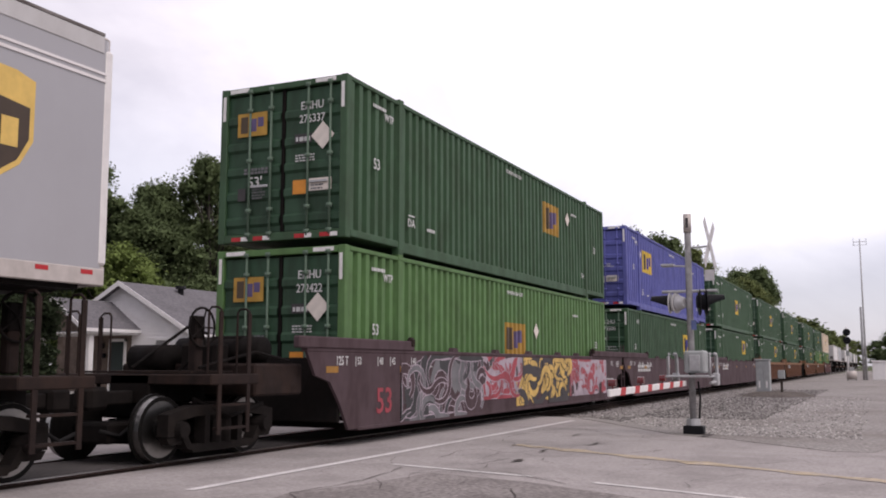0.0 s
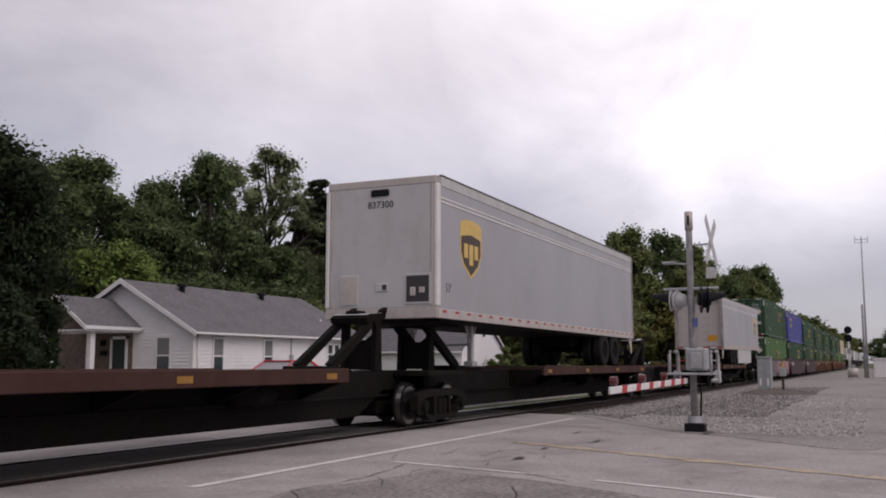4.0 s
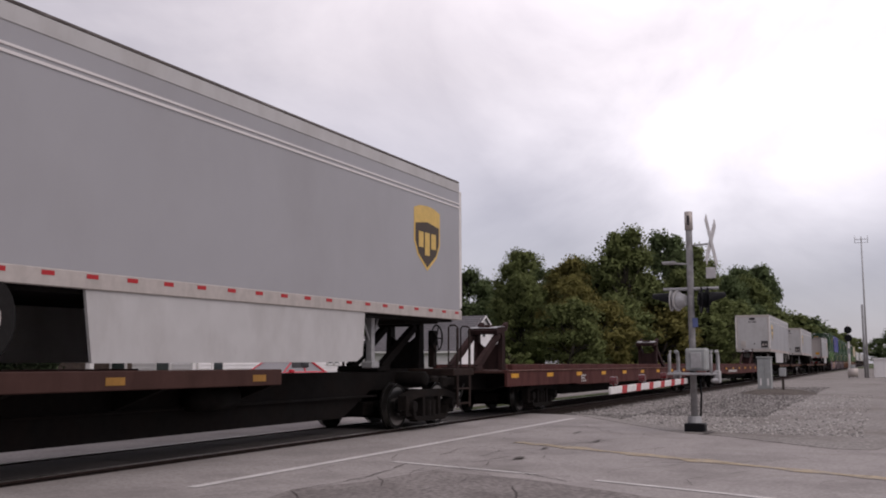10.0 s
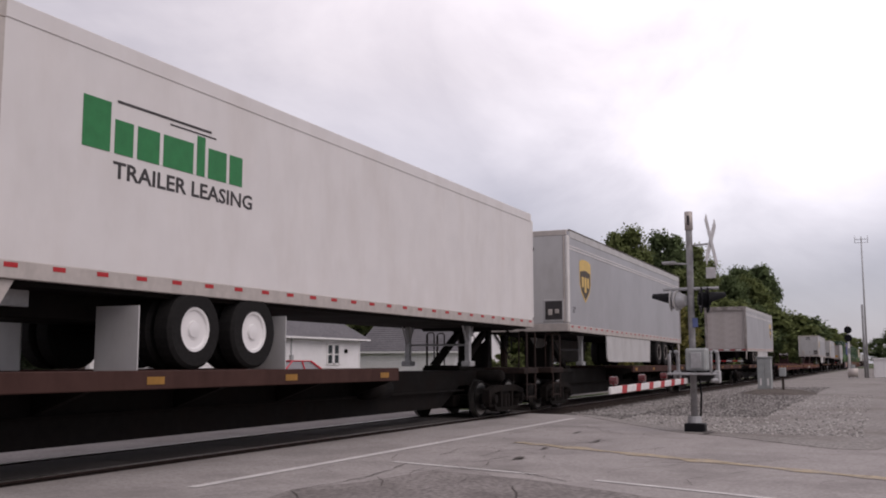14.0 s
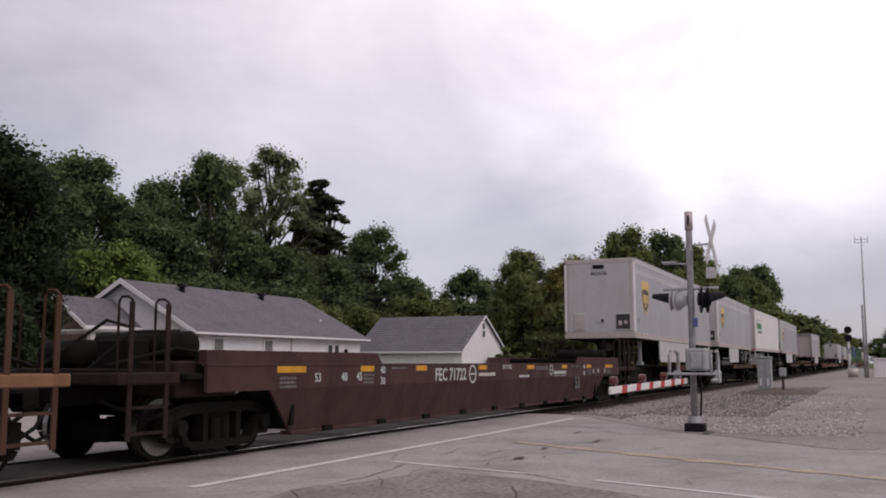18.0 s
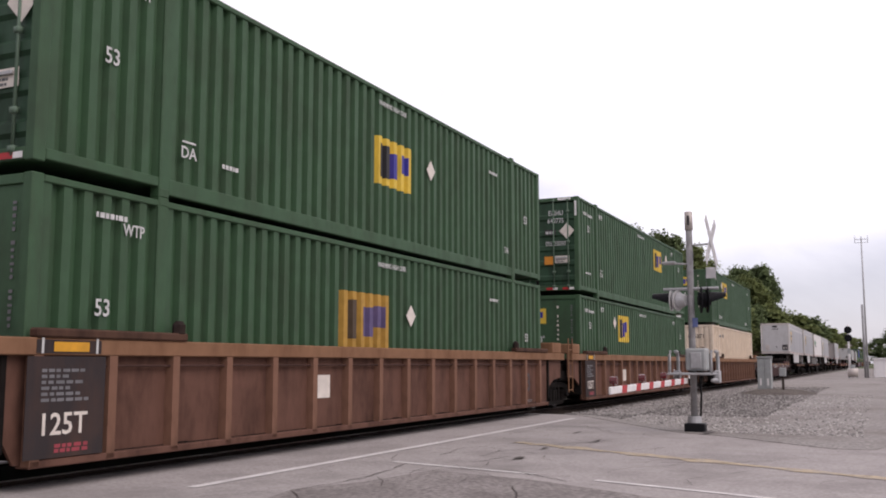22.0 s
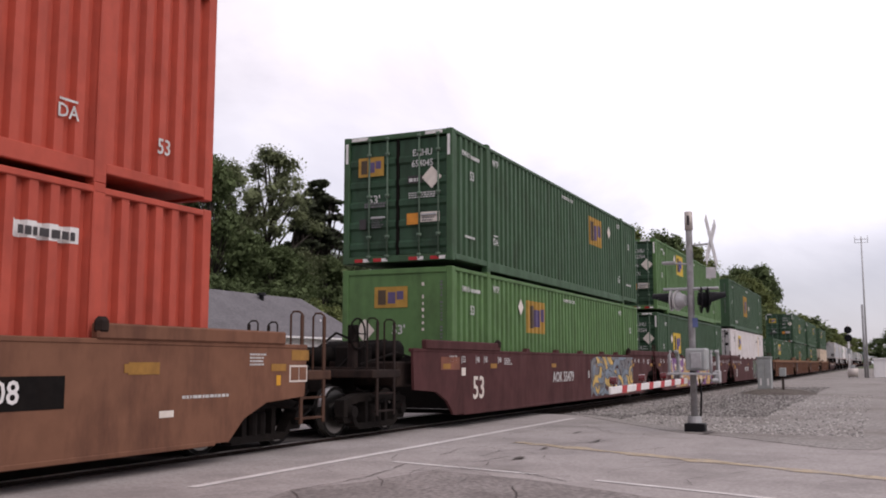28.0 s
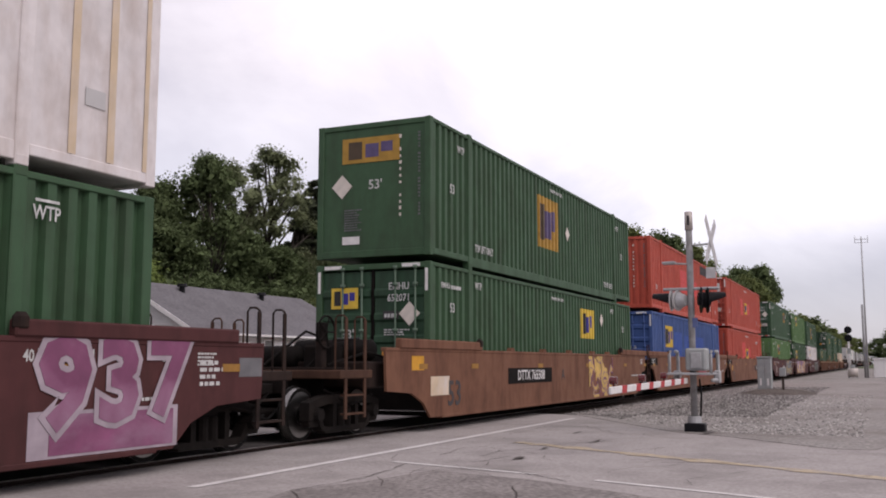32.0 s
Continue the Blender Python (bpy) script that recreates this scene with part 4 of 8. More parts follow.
        rib = shared("rib|" + paint.name, lambda: Form().prism([(-0.07, 0.0), (0.07, 0.0), (0.06, -0.115), (-0.06, -0.115)], "z", 0.2, 1.32), LITRIB)
        for i in range(16):
            part("rib", rib, None, ob, at=(0.06 + 1.04 * i, -WY + 0.115, 0))
        for x in (length + 0.55,) if rear == "car" else (-1.25, length + 0.55):
            part("end_box", shared("end_box", lambda: Form().box(0, 0.72, -WY + 0.02, -0.95, 1.49, 1.76, 0.02), CHORD), None, ob, "orange-brown end box", (x, 0, 0))
        for x in (-0.09,) if any(q[1] == "125T" for q in labels) else ():
            part("stencil_panel", shared("stencil_panel", lambda: Form().box(0, 1.06, -0.006, 0, 0.27, 1.30), GREYPANEL), None, ob, "dark stencilled panel", (x, -WY - 0.001, 0))
            plate(ob, "stencil_panel", GREYPANEL, x + 0.1, x + 0.98, 1.33, 1.47, -WY - 0.011)
            plate(ob, "reflector", YELLOW, x + 0.32, x + 0.80, 1.35, 1.45, -WY - 0.016)
            for dx in (0.16, 0.90):
                plate(ob, "tick", LETTER, x + dx, x + dx + 0.03, 1.33, 1.5, -WY - 0.016)
        for x, kx in ((0.0, 2.18), (length - 2.3, 0.1)):
            tr = part("guide_trough", shared("guide_trough|chord", lambda: Form().box(0, 2.3, -0.12, 0.02, 0.0, 0.10, 0.02), ENDRUST), None, ob, at=(x, -WY + 0.08, 1.49))
            part("lock_casting", shared("lock_casting", lambda: Form().box(-0.10, 0.10, -0.12, 0.0, 0.05, 0.25, 0.05), ENDSTEEL), None, tr, at=(kx, 0, 0))
    # the well's floor: cross beams and end bulkheads
    for i in range(9):
        x = 0.5 + (length - 1.0) * i / 8
        part("floor_beam", shared("floor_beam", lambda: Form().box(-0.12, 0.12, -WY + 0.1, WY - 0.1, 0.2, 0.28), UNDER), None, ob, at=(x, 0, 0))
    for s in (-1, 1):
        part("floor_rail", shared(f"floor_rail|{s}", lambda: Form().box(0.2, length - 0.2, *sorted((s * (WY - 0.1), s * (WY - 0.35))), 0.2, 0.27), UNDER), None, ob)
    for x in (-0.35, length + 0.27):
        part("bulkhead", shared("bulkhead", lambda: Form().box(0, 0.08, -WY + 0.06, WY - 0.06, 0.34, 1.36, 0.01), UNDER), None, ob, at=(x, 0, 0))
    for side_, kind, x, s in (("r", rear, -1.35, -1), ("f", front, length + 1.45, 1)):
        if kind == "car":
            end_platform(ob, x + (0.0 if s < 0 else -0.6), s, paint, wheel=(s < 0))
            truck(ob, -2.8 if s < 0 else length + 1.45)
        elif side_ == "r":
            truck(ob, -1.78)
            # dark filler added under the joint; articulation widened to keep the gap black
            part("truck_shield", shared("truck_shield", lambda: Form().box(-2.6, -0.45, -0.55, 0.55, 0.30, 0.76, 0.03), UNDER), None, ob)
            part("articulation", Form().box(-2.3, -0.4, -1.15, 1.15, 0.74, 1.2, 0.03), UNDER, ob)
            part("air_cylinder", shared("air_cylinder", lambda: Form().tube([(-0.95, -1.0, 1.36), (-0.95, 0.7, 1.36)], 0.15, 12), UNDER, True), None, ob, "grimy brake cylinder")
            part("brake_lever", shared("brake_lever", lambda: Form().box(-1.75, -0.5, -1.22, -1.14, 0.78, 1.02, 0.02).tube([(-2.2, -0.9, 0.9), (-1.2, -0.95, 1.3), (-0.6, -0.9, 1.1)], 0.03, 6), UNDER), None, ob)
            ladder(ob, -1.62, -WY + 0.02, 0.45, 1.9, 0.36, CHORD if paint is BROWN else DARKBROWN if paint is TANBROWN else paint)
        else:
            part("articulation", Form().box(length + 0.3, length + 1.5, -1.15, 1.15, 0.74, 1.2, 0.03), UNDER, ob)
    # yellow reflectors and small stencils along the side
    yy = -WY - 0.013 if style == "smooth" else -WY + 0.10
    if style == "smooth":
        for x in (-0.8, 1.68, 5.9, 10.1, 14.5, 17.35):
            plate(ob, "reflector", DULLYELLOW, x, x + 0.36, 1.12, 1.22, -WY - 0.002)
        for x, words, hh in STENCILS if paint is not TANBROWN else ():
            lettering(ob, words, hh, x, -WY - 0.003, 1.30, stretch=0.8)
            if hh < 0.13:
                plate(ob, "tick", LETTER, x - 0.13 if x < 8 else x + 0.11, x - 0.11 if x < 8 else x + 0.13, 1.22, 1.38, -WY - 0.002)
        if paint is not TANBROWN:
            bars(ob, LETTER, 2.5, 3.1, 1.2, 1.36, -WY - 0.002, 9, 4, 5)
        bars(ob, LETTER, 16.85, 17.3, 1.2, 1.38, -WY - 0.002, 7, 4, 7)
        bars(ob, LETTER, 15.5, 16.4, 0.80, 0.85, -WY - 0.002, 10, 1, 9)
    for kind, *a in labels:
        at = a[2] if kind == "text" else a[1] if kind in ("plate", "bars") else 5.0
        yy = -WY - 0.013 if style == "smooth" else -WY - 0.018 if at < 1.0 or at > length - 0.9 else -WY + 0.10
        if kind == "text":
            words, hh, x, z, *mat = a
            lettering(ob, words, hh, x, yy + 0.008, z, mat[0] if mat else LETTER)
        elif kind == "plate":
            mat, x0, x1, z0, z1 = a
            plate(ob, "painted_patch", mat, x0, x1, z0, z1, yy + 0.012)
        elif kind == "inset":
            mat, x0, x1, z0, z1 = a
            plate(ob, "painted_patch", mat, x0, x1, z0, z1, yy + 0.007)
        elif kind == "bars":
            mat, x0, x1, z0, z1, n, rows = a
            bars(ob, mat, x0, x1, z0, z1, yy + 0.012, n, rows, n)
        elif kind == "numerals":
            numerals(ob, *a[:4], yy + 0.001, *a[4:])
        elif kind == "graffiti":
            graffiti(ob, *a, yy + 0.011)
    return ob


def low_well_wagon(u, labels):
    """A single empty well with low walls: an upright band over a side that leans in, and raised guides at its ends."""
    ob = thing("well_wagon_unit", "empty low maroon well wagon with white lettering", "rail wagon", pose(u, TC, 0), group="wagons of the train")
    for s in (-1, 1):
        part("side_wall", Form().prism([(-3.0, 0.86), (-3.0, 1.20), (17.7, 1.20), (17.7, 0.86)], "y", *sorted((s * WY, s * (WY - 0.05)))), DARKMAROON, ob, "maroon upper side band")
        y0, y1 = s * (WY - 0.004), s * (WY - 0.17)
        low = [(-1.62, y0, 0.86), (15.9, y0, 0.86), (15.14, y1, 0.22), (-0.87, y1, 0.22)]
        part("lower_wall", Form().add(low + [(x, y - s * 0.04, z) for x, y, z in low], [(0, 1, 2, 3), (7, 6, 5, 4), (0, 4, 5, 1), (1, 5, 6, 2), (2, 6, 7, 3), (3, 7, 4, 0)]), DARKMAROON, ob, "lower side sheet leaning inwards")
        part("top_flange", Form().box(-3.0, 17.7, *sorted((s * (WY + 0.01), s * (WY - 0.1))), 1.185, 1.225, 0.008), DARKMAROON, ob)
        part("bottom_flange", Form().box(-0.85, 15.1, *sorted((s * (WY - 0.15), s * (WY - 0.36))), 0.19, 0.25, 0.01), DARKMAROON, ob)
        for a, b, c in ((-3.0, 1.5, 1.68), (17.7, 13.55, 13.38)):
            part("guide_trough", Form().prism([(a, 1.22), (a, 1.40), (b, 1.40), (c, 1.22)], "y", *sorted((s * (WY - 0.02), s * (WY - 0.14)))), DARKMAROON, ob, "raised end guide")
    for i in range(9):
        part("floor_beam", shared("floor_beam", lambda: Form().box(-0.12, 0.12, -WY + 0.1, WY - 0.1, 0.2, 0.28), UNDER), None, ob, at=(0.1 + 14.1 * i / 8, 0, 0))
    for x in (-1.0, 15.1):
        part("bulkhead", shared("bulkhead", lambda: Form().box(0, 0.08, -WY + 0.06, WY - 0.06, 0.34, 1.36, 0.01), UNDER), None, ob, at=(x, 0, 0))
    for x, s in ((-2.2, -1), (16.9, 1)):
        truck(ob, x)
        part("end_deck", Form().box(*sorted((x - s * 0.9, x + s * 1.1)), -WY + 0.06, WY - 0.06, 1.02, 1.10, 0.02), UNDER, ob, "grimy end deck")
        end_platform(ob, x + s * 0.15, s, DARKMAROON, wheel=(s > 0))
    yy = -WY - 0.013
    for kind, *a in labels:
        if kind == "text":
            words, hh, x, z, *mat = a
            lettering(ob, words, hh, x, yy + 0.008, z, mat[0] if mat else LETTER)
        elif kind == "plate":
            mat, x0, x1, z0, z1 = a
            plate(ob, "reflector", mat, x0, x1, z0, z1, yy + 0.012)
        elif kind == "bars":
            mat, x0, x1, z0, z1, n, rows = a
            bars(ob, mat, x0, x1, z0, z1, yy + 0.012, n, rows, n)
        else:
            ring_emblem(ob, *a, yy)
    return ob


def ring_emblem(ob, x, z, r, yy):
    f = Form()
    for k in range(20):
        t0, t1 = 2 * math.pi * k / 20, 2 * math.pi * (k + 1) / 20
        f.prism([(x + r * math.cos(t0), z + r * math.sin(t0)), (x + r * math.cos(t1), z + r * math.sin(t1)), (x + r * 0.8 * math.cos(t1), z + r * 0.8 * math.sin(t1)), (x + r * 0.8 * math.cos(t0), z + r * 0.8 * math.sin(t0))], "y", yy + 0.008, yy + 0.012)
    f.box(x - r * 0.75, x + r * 0.75, yy + 0.008, yy + 0.012, z - r * 0.08, z + r * 0.08)
    part("ring_emblem", f, LETTER, ob, "white painted ring")


def graffiti(parent, x0, x1, z0, z1, fills, outline, seed, y):
    """Sprayed swirls: patches of colour under curved, outlined strokes, no writing."""
    rnd = random.Random(seed)
    h = z1 - z0
    n = max(2, round((x1 - x0) / (h * 0.95)))
    step = (x1 - x0) / n

    def held(p, q):
        return min(x1, max(x0, p)), min(z1, max(z0, q))

    def ribbon(f, pts, widths, ya, yb):
        left, right = [], []
        for j, (p, q) in enumerate(pts):
            a_, b_ = pts[max(0, j - 1)], pts[min(len(pts) - 1, j + 1)]
            d = Vector((b_[0] - a_[0], b_[1] - a_[1])).normalized()
            w = widths[j]
            left.append(held(p - d.y * w, q + d.x * w))
            right.append(held(p + d.y * w, q - d.x * w))
        for j in range(len(pts) - 1):
            quad = [left[j], left[j + 1], right[j + 1], right[j]]
            f.add([(p, yy, q) for yy in (ya - 0.00004 * j, yb) for p, q in quad], [(0, 1, 2, 3), (0, 4, 5, 1), (2, 6, 7, 3)])

    for i in range(n):
        f = Form()
        cx, cz = x0 + step * (i + 0.5), (z0 + z1) / 2
        lay = 0.0004 * (i % 2)
        for b_ in range(4):
            f.slot = (b_ % 3) + 1
            bx, bz, br = cx + rnd.uniform(-0.5, 0.5) * step, cz + rnd.uniform(-0.3, 0.35) * h, rnd.uniform(0.2, 0.42) * h
            ph = rnd.uniform(0, 6.28)
            f.prism([held(bx + br * 1.3 * math.cos(t) * (1 + 0.25 * math.sin(3 * t + ph)), bz + br * math.sin(t) * (1 + 0.2 * math.sin(5 * t + ph))) for t in [2 * math.pi * j / 18 for j in range(18)]],
                    "y", y - 0.0012 - lay - 0.0005 * b_, y)
        for k in range(8):
            px_, pz_ = cx + rnd.uniform(-0.6, 0.5) * step, cz + rnd.uniform(-0.42, 0.42) * h
            a_, turn, seg = rnd.uniform(0, 6.28), rnd.uniform(0.25, 0.6) * rnd.choice((-1, 1)), rnd.uniform(0.10, 0.17)
            pts, flip = [], rnd.randrange(4, 9)
            for j in range(11):
                pts.append(held(px_, pz_))
                px_, pz_ = px_ + seg * math.cos(a_) * 1.25, pz_ + seg * math.sin(a_)
                a_ += turn if j < flip else -turn * 0.8
            w0 = rnd.uniform(0.035, 0.09)
            ws = [w0 * (0.35 + math.sin(math.pi * (j + 0.8) / 11.6)) for j in range(11)]
            d = y - 0.0036 - lay - 0.0012 * k
            f.slot = 0
            ribbon(f, pts, [w + 0.02 for w in ws], d, y)
            f.slot = 1 + (k + i) % 3
            ribbon(f, pts, ws, d - 0.0006, y)
        f.slot = 0
        part("graffiti_letter", f, [outline] + [fills[(i + j) % len(fills)] for j in range(3)], parent, "swirl of sprayed graffiti")


def numerals(parent, words, height, x, z, y, fill, outline, stretch=1.0):
    """Large sprayed figures with a broad pale outline."""
    for i, c in enumerate(words):
        xx = x + (i - (len(words) - 1) / 2) * height * 0.78 * stretch
        lettering(parent, c, height * (1 - 0.04 * i), xx, y - 0.0012 * i, z + 0.02 * i, outline, label="pale outline of a sprayed numeral", stretch=stretch, bold=0.12)
        lettering(parent, c, height * (1 - 0.04 * i), xx, y - 0.005 - 0.0012 * i, z + 0.02 * i, fill, label="sprayed pink numeral", stretch=stretch, bold=0.05)


STENCILS = ((-0.32, "125 T", 0.14), (0.23, "53", 0.12), (0.98, "48", 0.12), (1.43, "45", 0.12), (2.25, "40", 0.12), (14.25, "40", 0.12), (14.99, "45", 0.12), (15.5, "48", 0.12), (16.28, "53", 0.12))


def hitch(parent, x, s, z, mat):
    """A raised trailer stand: a plated post frame, a tilted head with a jaw, and a slanting pair of struts towards s."""
    hd = part("trailer_hitch", Form().prism([(x - 0.30, z + 0.90), (x + 0.42, z + 1.02), (x + 0.44, z + 1.12), (x - 0.16, z + 1.08), (x - 0.34, z + 1.0)], "y", -0.40, 0.40), mat, parent, "raised trailer hitch stand with slanting struts")
    for y in (-0.34, 0.34):
        part("post", Form().prism([(x + 0.02, z), (x + 0.30, z), (x + 0.26, z + 1.0), (x + 0.08, z + 0.98)], "y", y - 0.05, y + 0.05), mat, hd)
        part("horn", Form().prism([(x + 0.26, z + 1.08), (x + 0.46, z + 1.12), (x + 0.50, z + 1.24), (x + 0.34, z + 1.18)], "y", y - 0.06, y + 0.06), mat, hd)
        part("strut", Form().prism([(x - 0.06, z + 0.84), (x + s * 0.14, z + 0.95), (x + s * 1.62, z + 0.13), (x + s * 1.42, z + 0.04)], "y", y - 0.06, y + 0.06), mat, hd)
        part("pin", Form().tube([(x + 0.0, y - 0.09, z + 0.9), (x + 0.0, y + 0.09, z + 0.9)], 0.05, 8), mat, hd)
    part("wear_plate", Form().prism([(x - 0.28, z + 1.055), (x - 0.16, z + 1.085), (x + 0.40, z + 1.122), (x + 0.40, z + 1.13), (x - 0.16, z + 1.093), (x - 0.28, z + 1.062)], "y", -0.38, 0.38), GALV, hd, "worn shiny head plate")
    part("jaw", Form().box(x - 0.2, x + 0.1, -0.16, 0.16, z + 1.06, z + 1.15, 0.03), mat, hd)
    part("plate", Form().prism([(-0.30, z + 0.02), (0.30, z + 0.02), (0.30, z + 0.72), (0.14, z + 0.60), (-0.14, z + 0.60), (-0.30, z + 0.72)], "x", x + 0.10, x + 0.16), mat, hd)
    part("foot", Form().box(*sorted((x + s * 1.35, x + s * 1.85)), -0.45, 0.45, z - 0.01, z + 0.10, 0.02), mat, hd)


def spine_unit(a, b, deck, hitches, group_end=(None, None)):
    """A platform of a spine wagon between trucks at a (rear) and b (front). deck: (from, to) of the wheel decks."""
    ob = thing("spine_wagon_platform", "rusty brown spine wagon platform with dark centre beam", "rail wagon", pose(a, TC, 0), group="wagons of the train")
    n = b - a
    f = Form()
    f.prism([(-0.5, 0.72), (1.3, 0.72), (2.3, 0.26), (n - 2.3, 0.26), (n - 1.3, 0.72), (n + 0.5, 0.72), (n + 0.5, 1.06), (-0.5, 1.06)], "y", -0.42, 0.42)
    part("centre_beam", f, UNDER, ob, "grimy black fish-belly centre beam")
    d0, d1 = deck[0] - a, deck[1] - a
    for s in (-1, 1):
        g = Form()
        g.box(d0, d1, *sorted((s * 1.34, s * 0.42)), 1.06, 1.12)
        g.box(d0, d1, *sorted((s * 1.36, s * 1.28)), 0.92, 1.145, 0.012)
        part("wheel_deck", g, RUSTDECK, ob, "rust-brown steel wheel deck")
        k = int((d1 - d0) / 2.2)
        for i in range(k + 1):
            x = d0 + (d1 - d0) * i / max(1, k)
            # brackets coloured black for the shade under the deck
            part("deck_bracket", Form().prism([(s * 0.4, 0.62), (s * 1.3, 0.94), (s * 1.3, 1.06), (s * 0.4, 1.06)], "x", x - 0.05, x + 0.05), UNDER, ob)
    for i in range(4):
        x = d0 + 0.3 + (d1 - d0 - 1.0) * i / 3
        plate(ob, "reflector", DULLYELLOW, x, x + 0.3, 0.98, 1.07, -1.363)
    for hx, s in hitches:
        hitch(ob, hx - a, s, 1.08, UNDER)
    truck(ob, 0.0)
    e = Form()
    e.box(-0.9, 0.9, -1.2, 1.2, 0.98, 1.08, 0.01)
    part("walkway", e, UNDER, ob)
    if group_end[0]:
        end_platform(ob, 0.6, -1, RUSTDECK, posts=False)
    if group_end[1]:
        truck(ob, n)
        end_platform(ob, n - 0.6, 1, RUSTDECK, wheel=True, posts=False)
    # air tank and pipe under the beam
    p = Form()
    p.tube([(n * 0.62, -0.62, 0.75), (n * 0.62 + 0.9, -0.62, 0.75)], 0.18, 14)
    p.tube([(1.2, -0.5, 0.62), (n - 1.2, -0.5, 0.62)], 0.025, 6)
    part("air_tank", p, UNDER, ob, "black air reservoir", smooth=True)
    return ob


def flat_wagon(c, hitches, words, rails, winch=0.0):
    ob = thing("flat_wagon", "empty red-oxide 89-foot flat wagon with yellow reflectors", "rail wagon", pose(c, TC, 0), group="wagons of the train")
    n = 13.55
    for s in (-1, 1):
        f = Form()
        f.prism([(-n, 0.70), (-n, 1.05), (n, 1.05), (n, 0.70), (8.2, 0.68), (7.6, 0.64), (-7.6, 0.64), (-8.2, 0.68)], "y", *sorted((s * 1.40, s * 1.34)))
        f.box(-n, n, *sorted((s * 1.43, s * 1.28)), 1.04, 1.075, 0.01)
        part("side_sill", f, FLATRED, ob)
        part("flange_edge", Form().box(-n + 0.02, n - 0.02, *sorted((s * 1.434, s * 1.40)), 1.052, 1.066), RUSTEDGE, ob, "worn pale edge of the flange")
    part("deck", Form().box(-n, n, -1.34, 1.34, 1.0, 1.05), RUSTDECK, ob, "worn steel deck")
    for y in (-1.0, 1.0):
        part("deck_rail", Form().box(rails[0], rails[1], y - 0.07, y + 0.07, 1.05, 1.20, 0.01), FLATRED, ob)
    part("centre_sill", Form().prism([(-n, 0.62), (-8, 0.62), (-6.5, 0.32), (6.5, 0.32), (8, 0.62), (n, 0.62), (n, 1.0), (-n, 1.0)], "y", -0.5, 0.5), UNDER, ob, "black fish-belly centre sill")
    for i in range(12):
        x = -n + 1 + i * (2 * n - 2) / 11
        part("cross_bearer", shared("cross_bearer", lambda: Form().prism([(-1.33, 0.99), (-1.33, 0.80), (-0.5, 0.55), (0.5, 0.55), (1.33, 0.80), (1.33, 0.99)], "x", -0.05, 0.05), UNDER), None, ob, at=(x, 0, 0))
    for x in (-10.15, 10.15):
        truck(ob, x)
    for s in (-1, 1):
        coupler(ob, s * n, s)
    for i in range(11):
        x = -n + 0.25 + i * (2 * n - 1.1) / 10
        plate(ob, "reflector", YELLOW, x, x + 0.5, 0.89, 0.99, -1.402)
    for kind, *a in words:
        if kind == "bars":
            bars(ob, LETTER, *a, -1.402, 17, 1, 3)
        else:
            lettering(ob, a[0], a[1], a[2], -1.402, a[3])
    for hx, s in hitches:
        hitch(ob, hx, s, 1.05, HITCHSTEEL)
    if winch:
        brake_wheel(ob, winch, -0.75, 1.6)
        part("winch_box", Form().box(winch + 0.1, winch + 1.0, -0.45, 0.2, 1.05, 1.5, 0.05), UNDER, ob, "dark hand brake gear box")
    return ob


# ---- the train: trailers ----


TILT_NEAR, TILT_AWAY = 0.16, 0.44     # degrees by which the tail hangs lower than the nose


def hand_holes(s):
    f = Form()
    for i in range(8):
        a = i * math.pi / 4
        f.disc_stack(0.168 * math.cos(a), 0.168 * math.sin(a), [(s * 0.045, 0.026), (s * 0.056, 0.026)], 8)
    return f


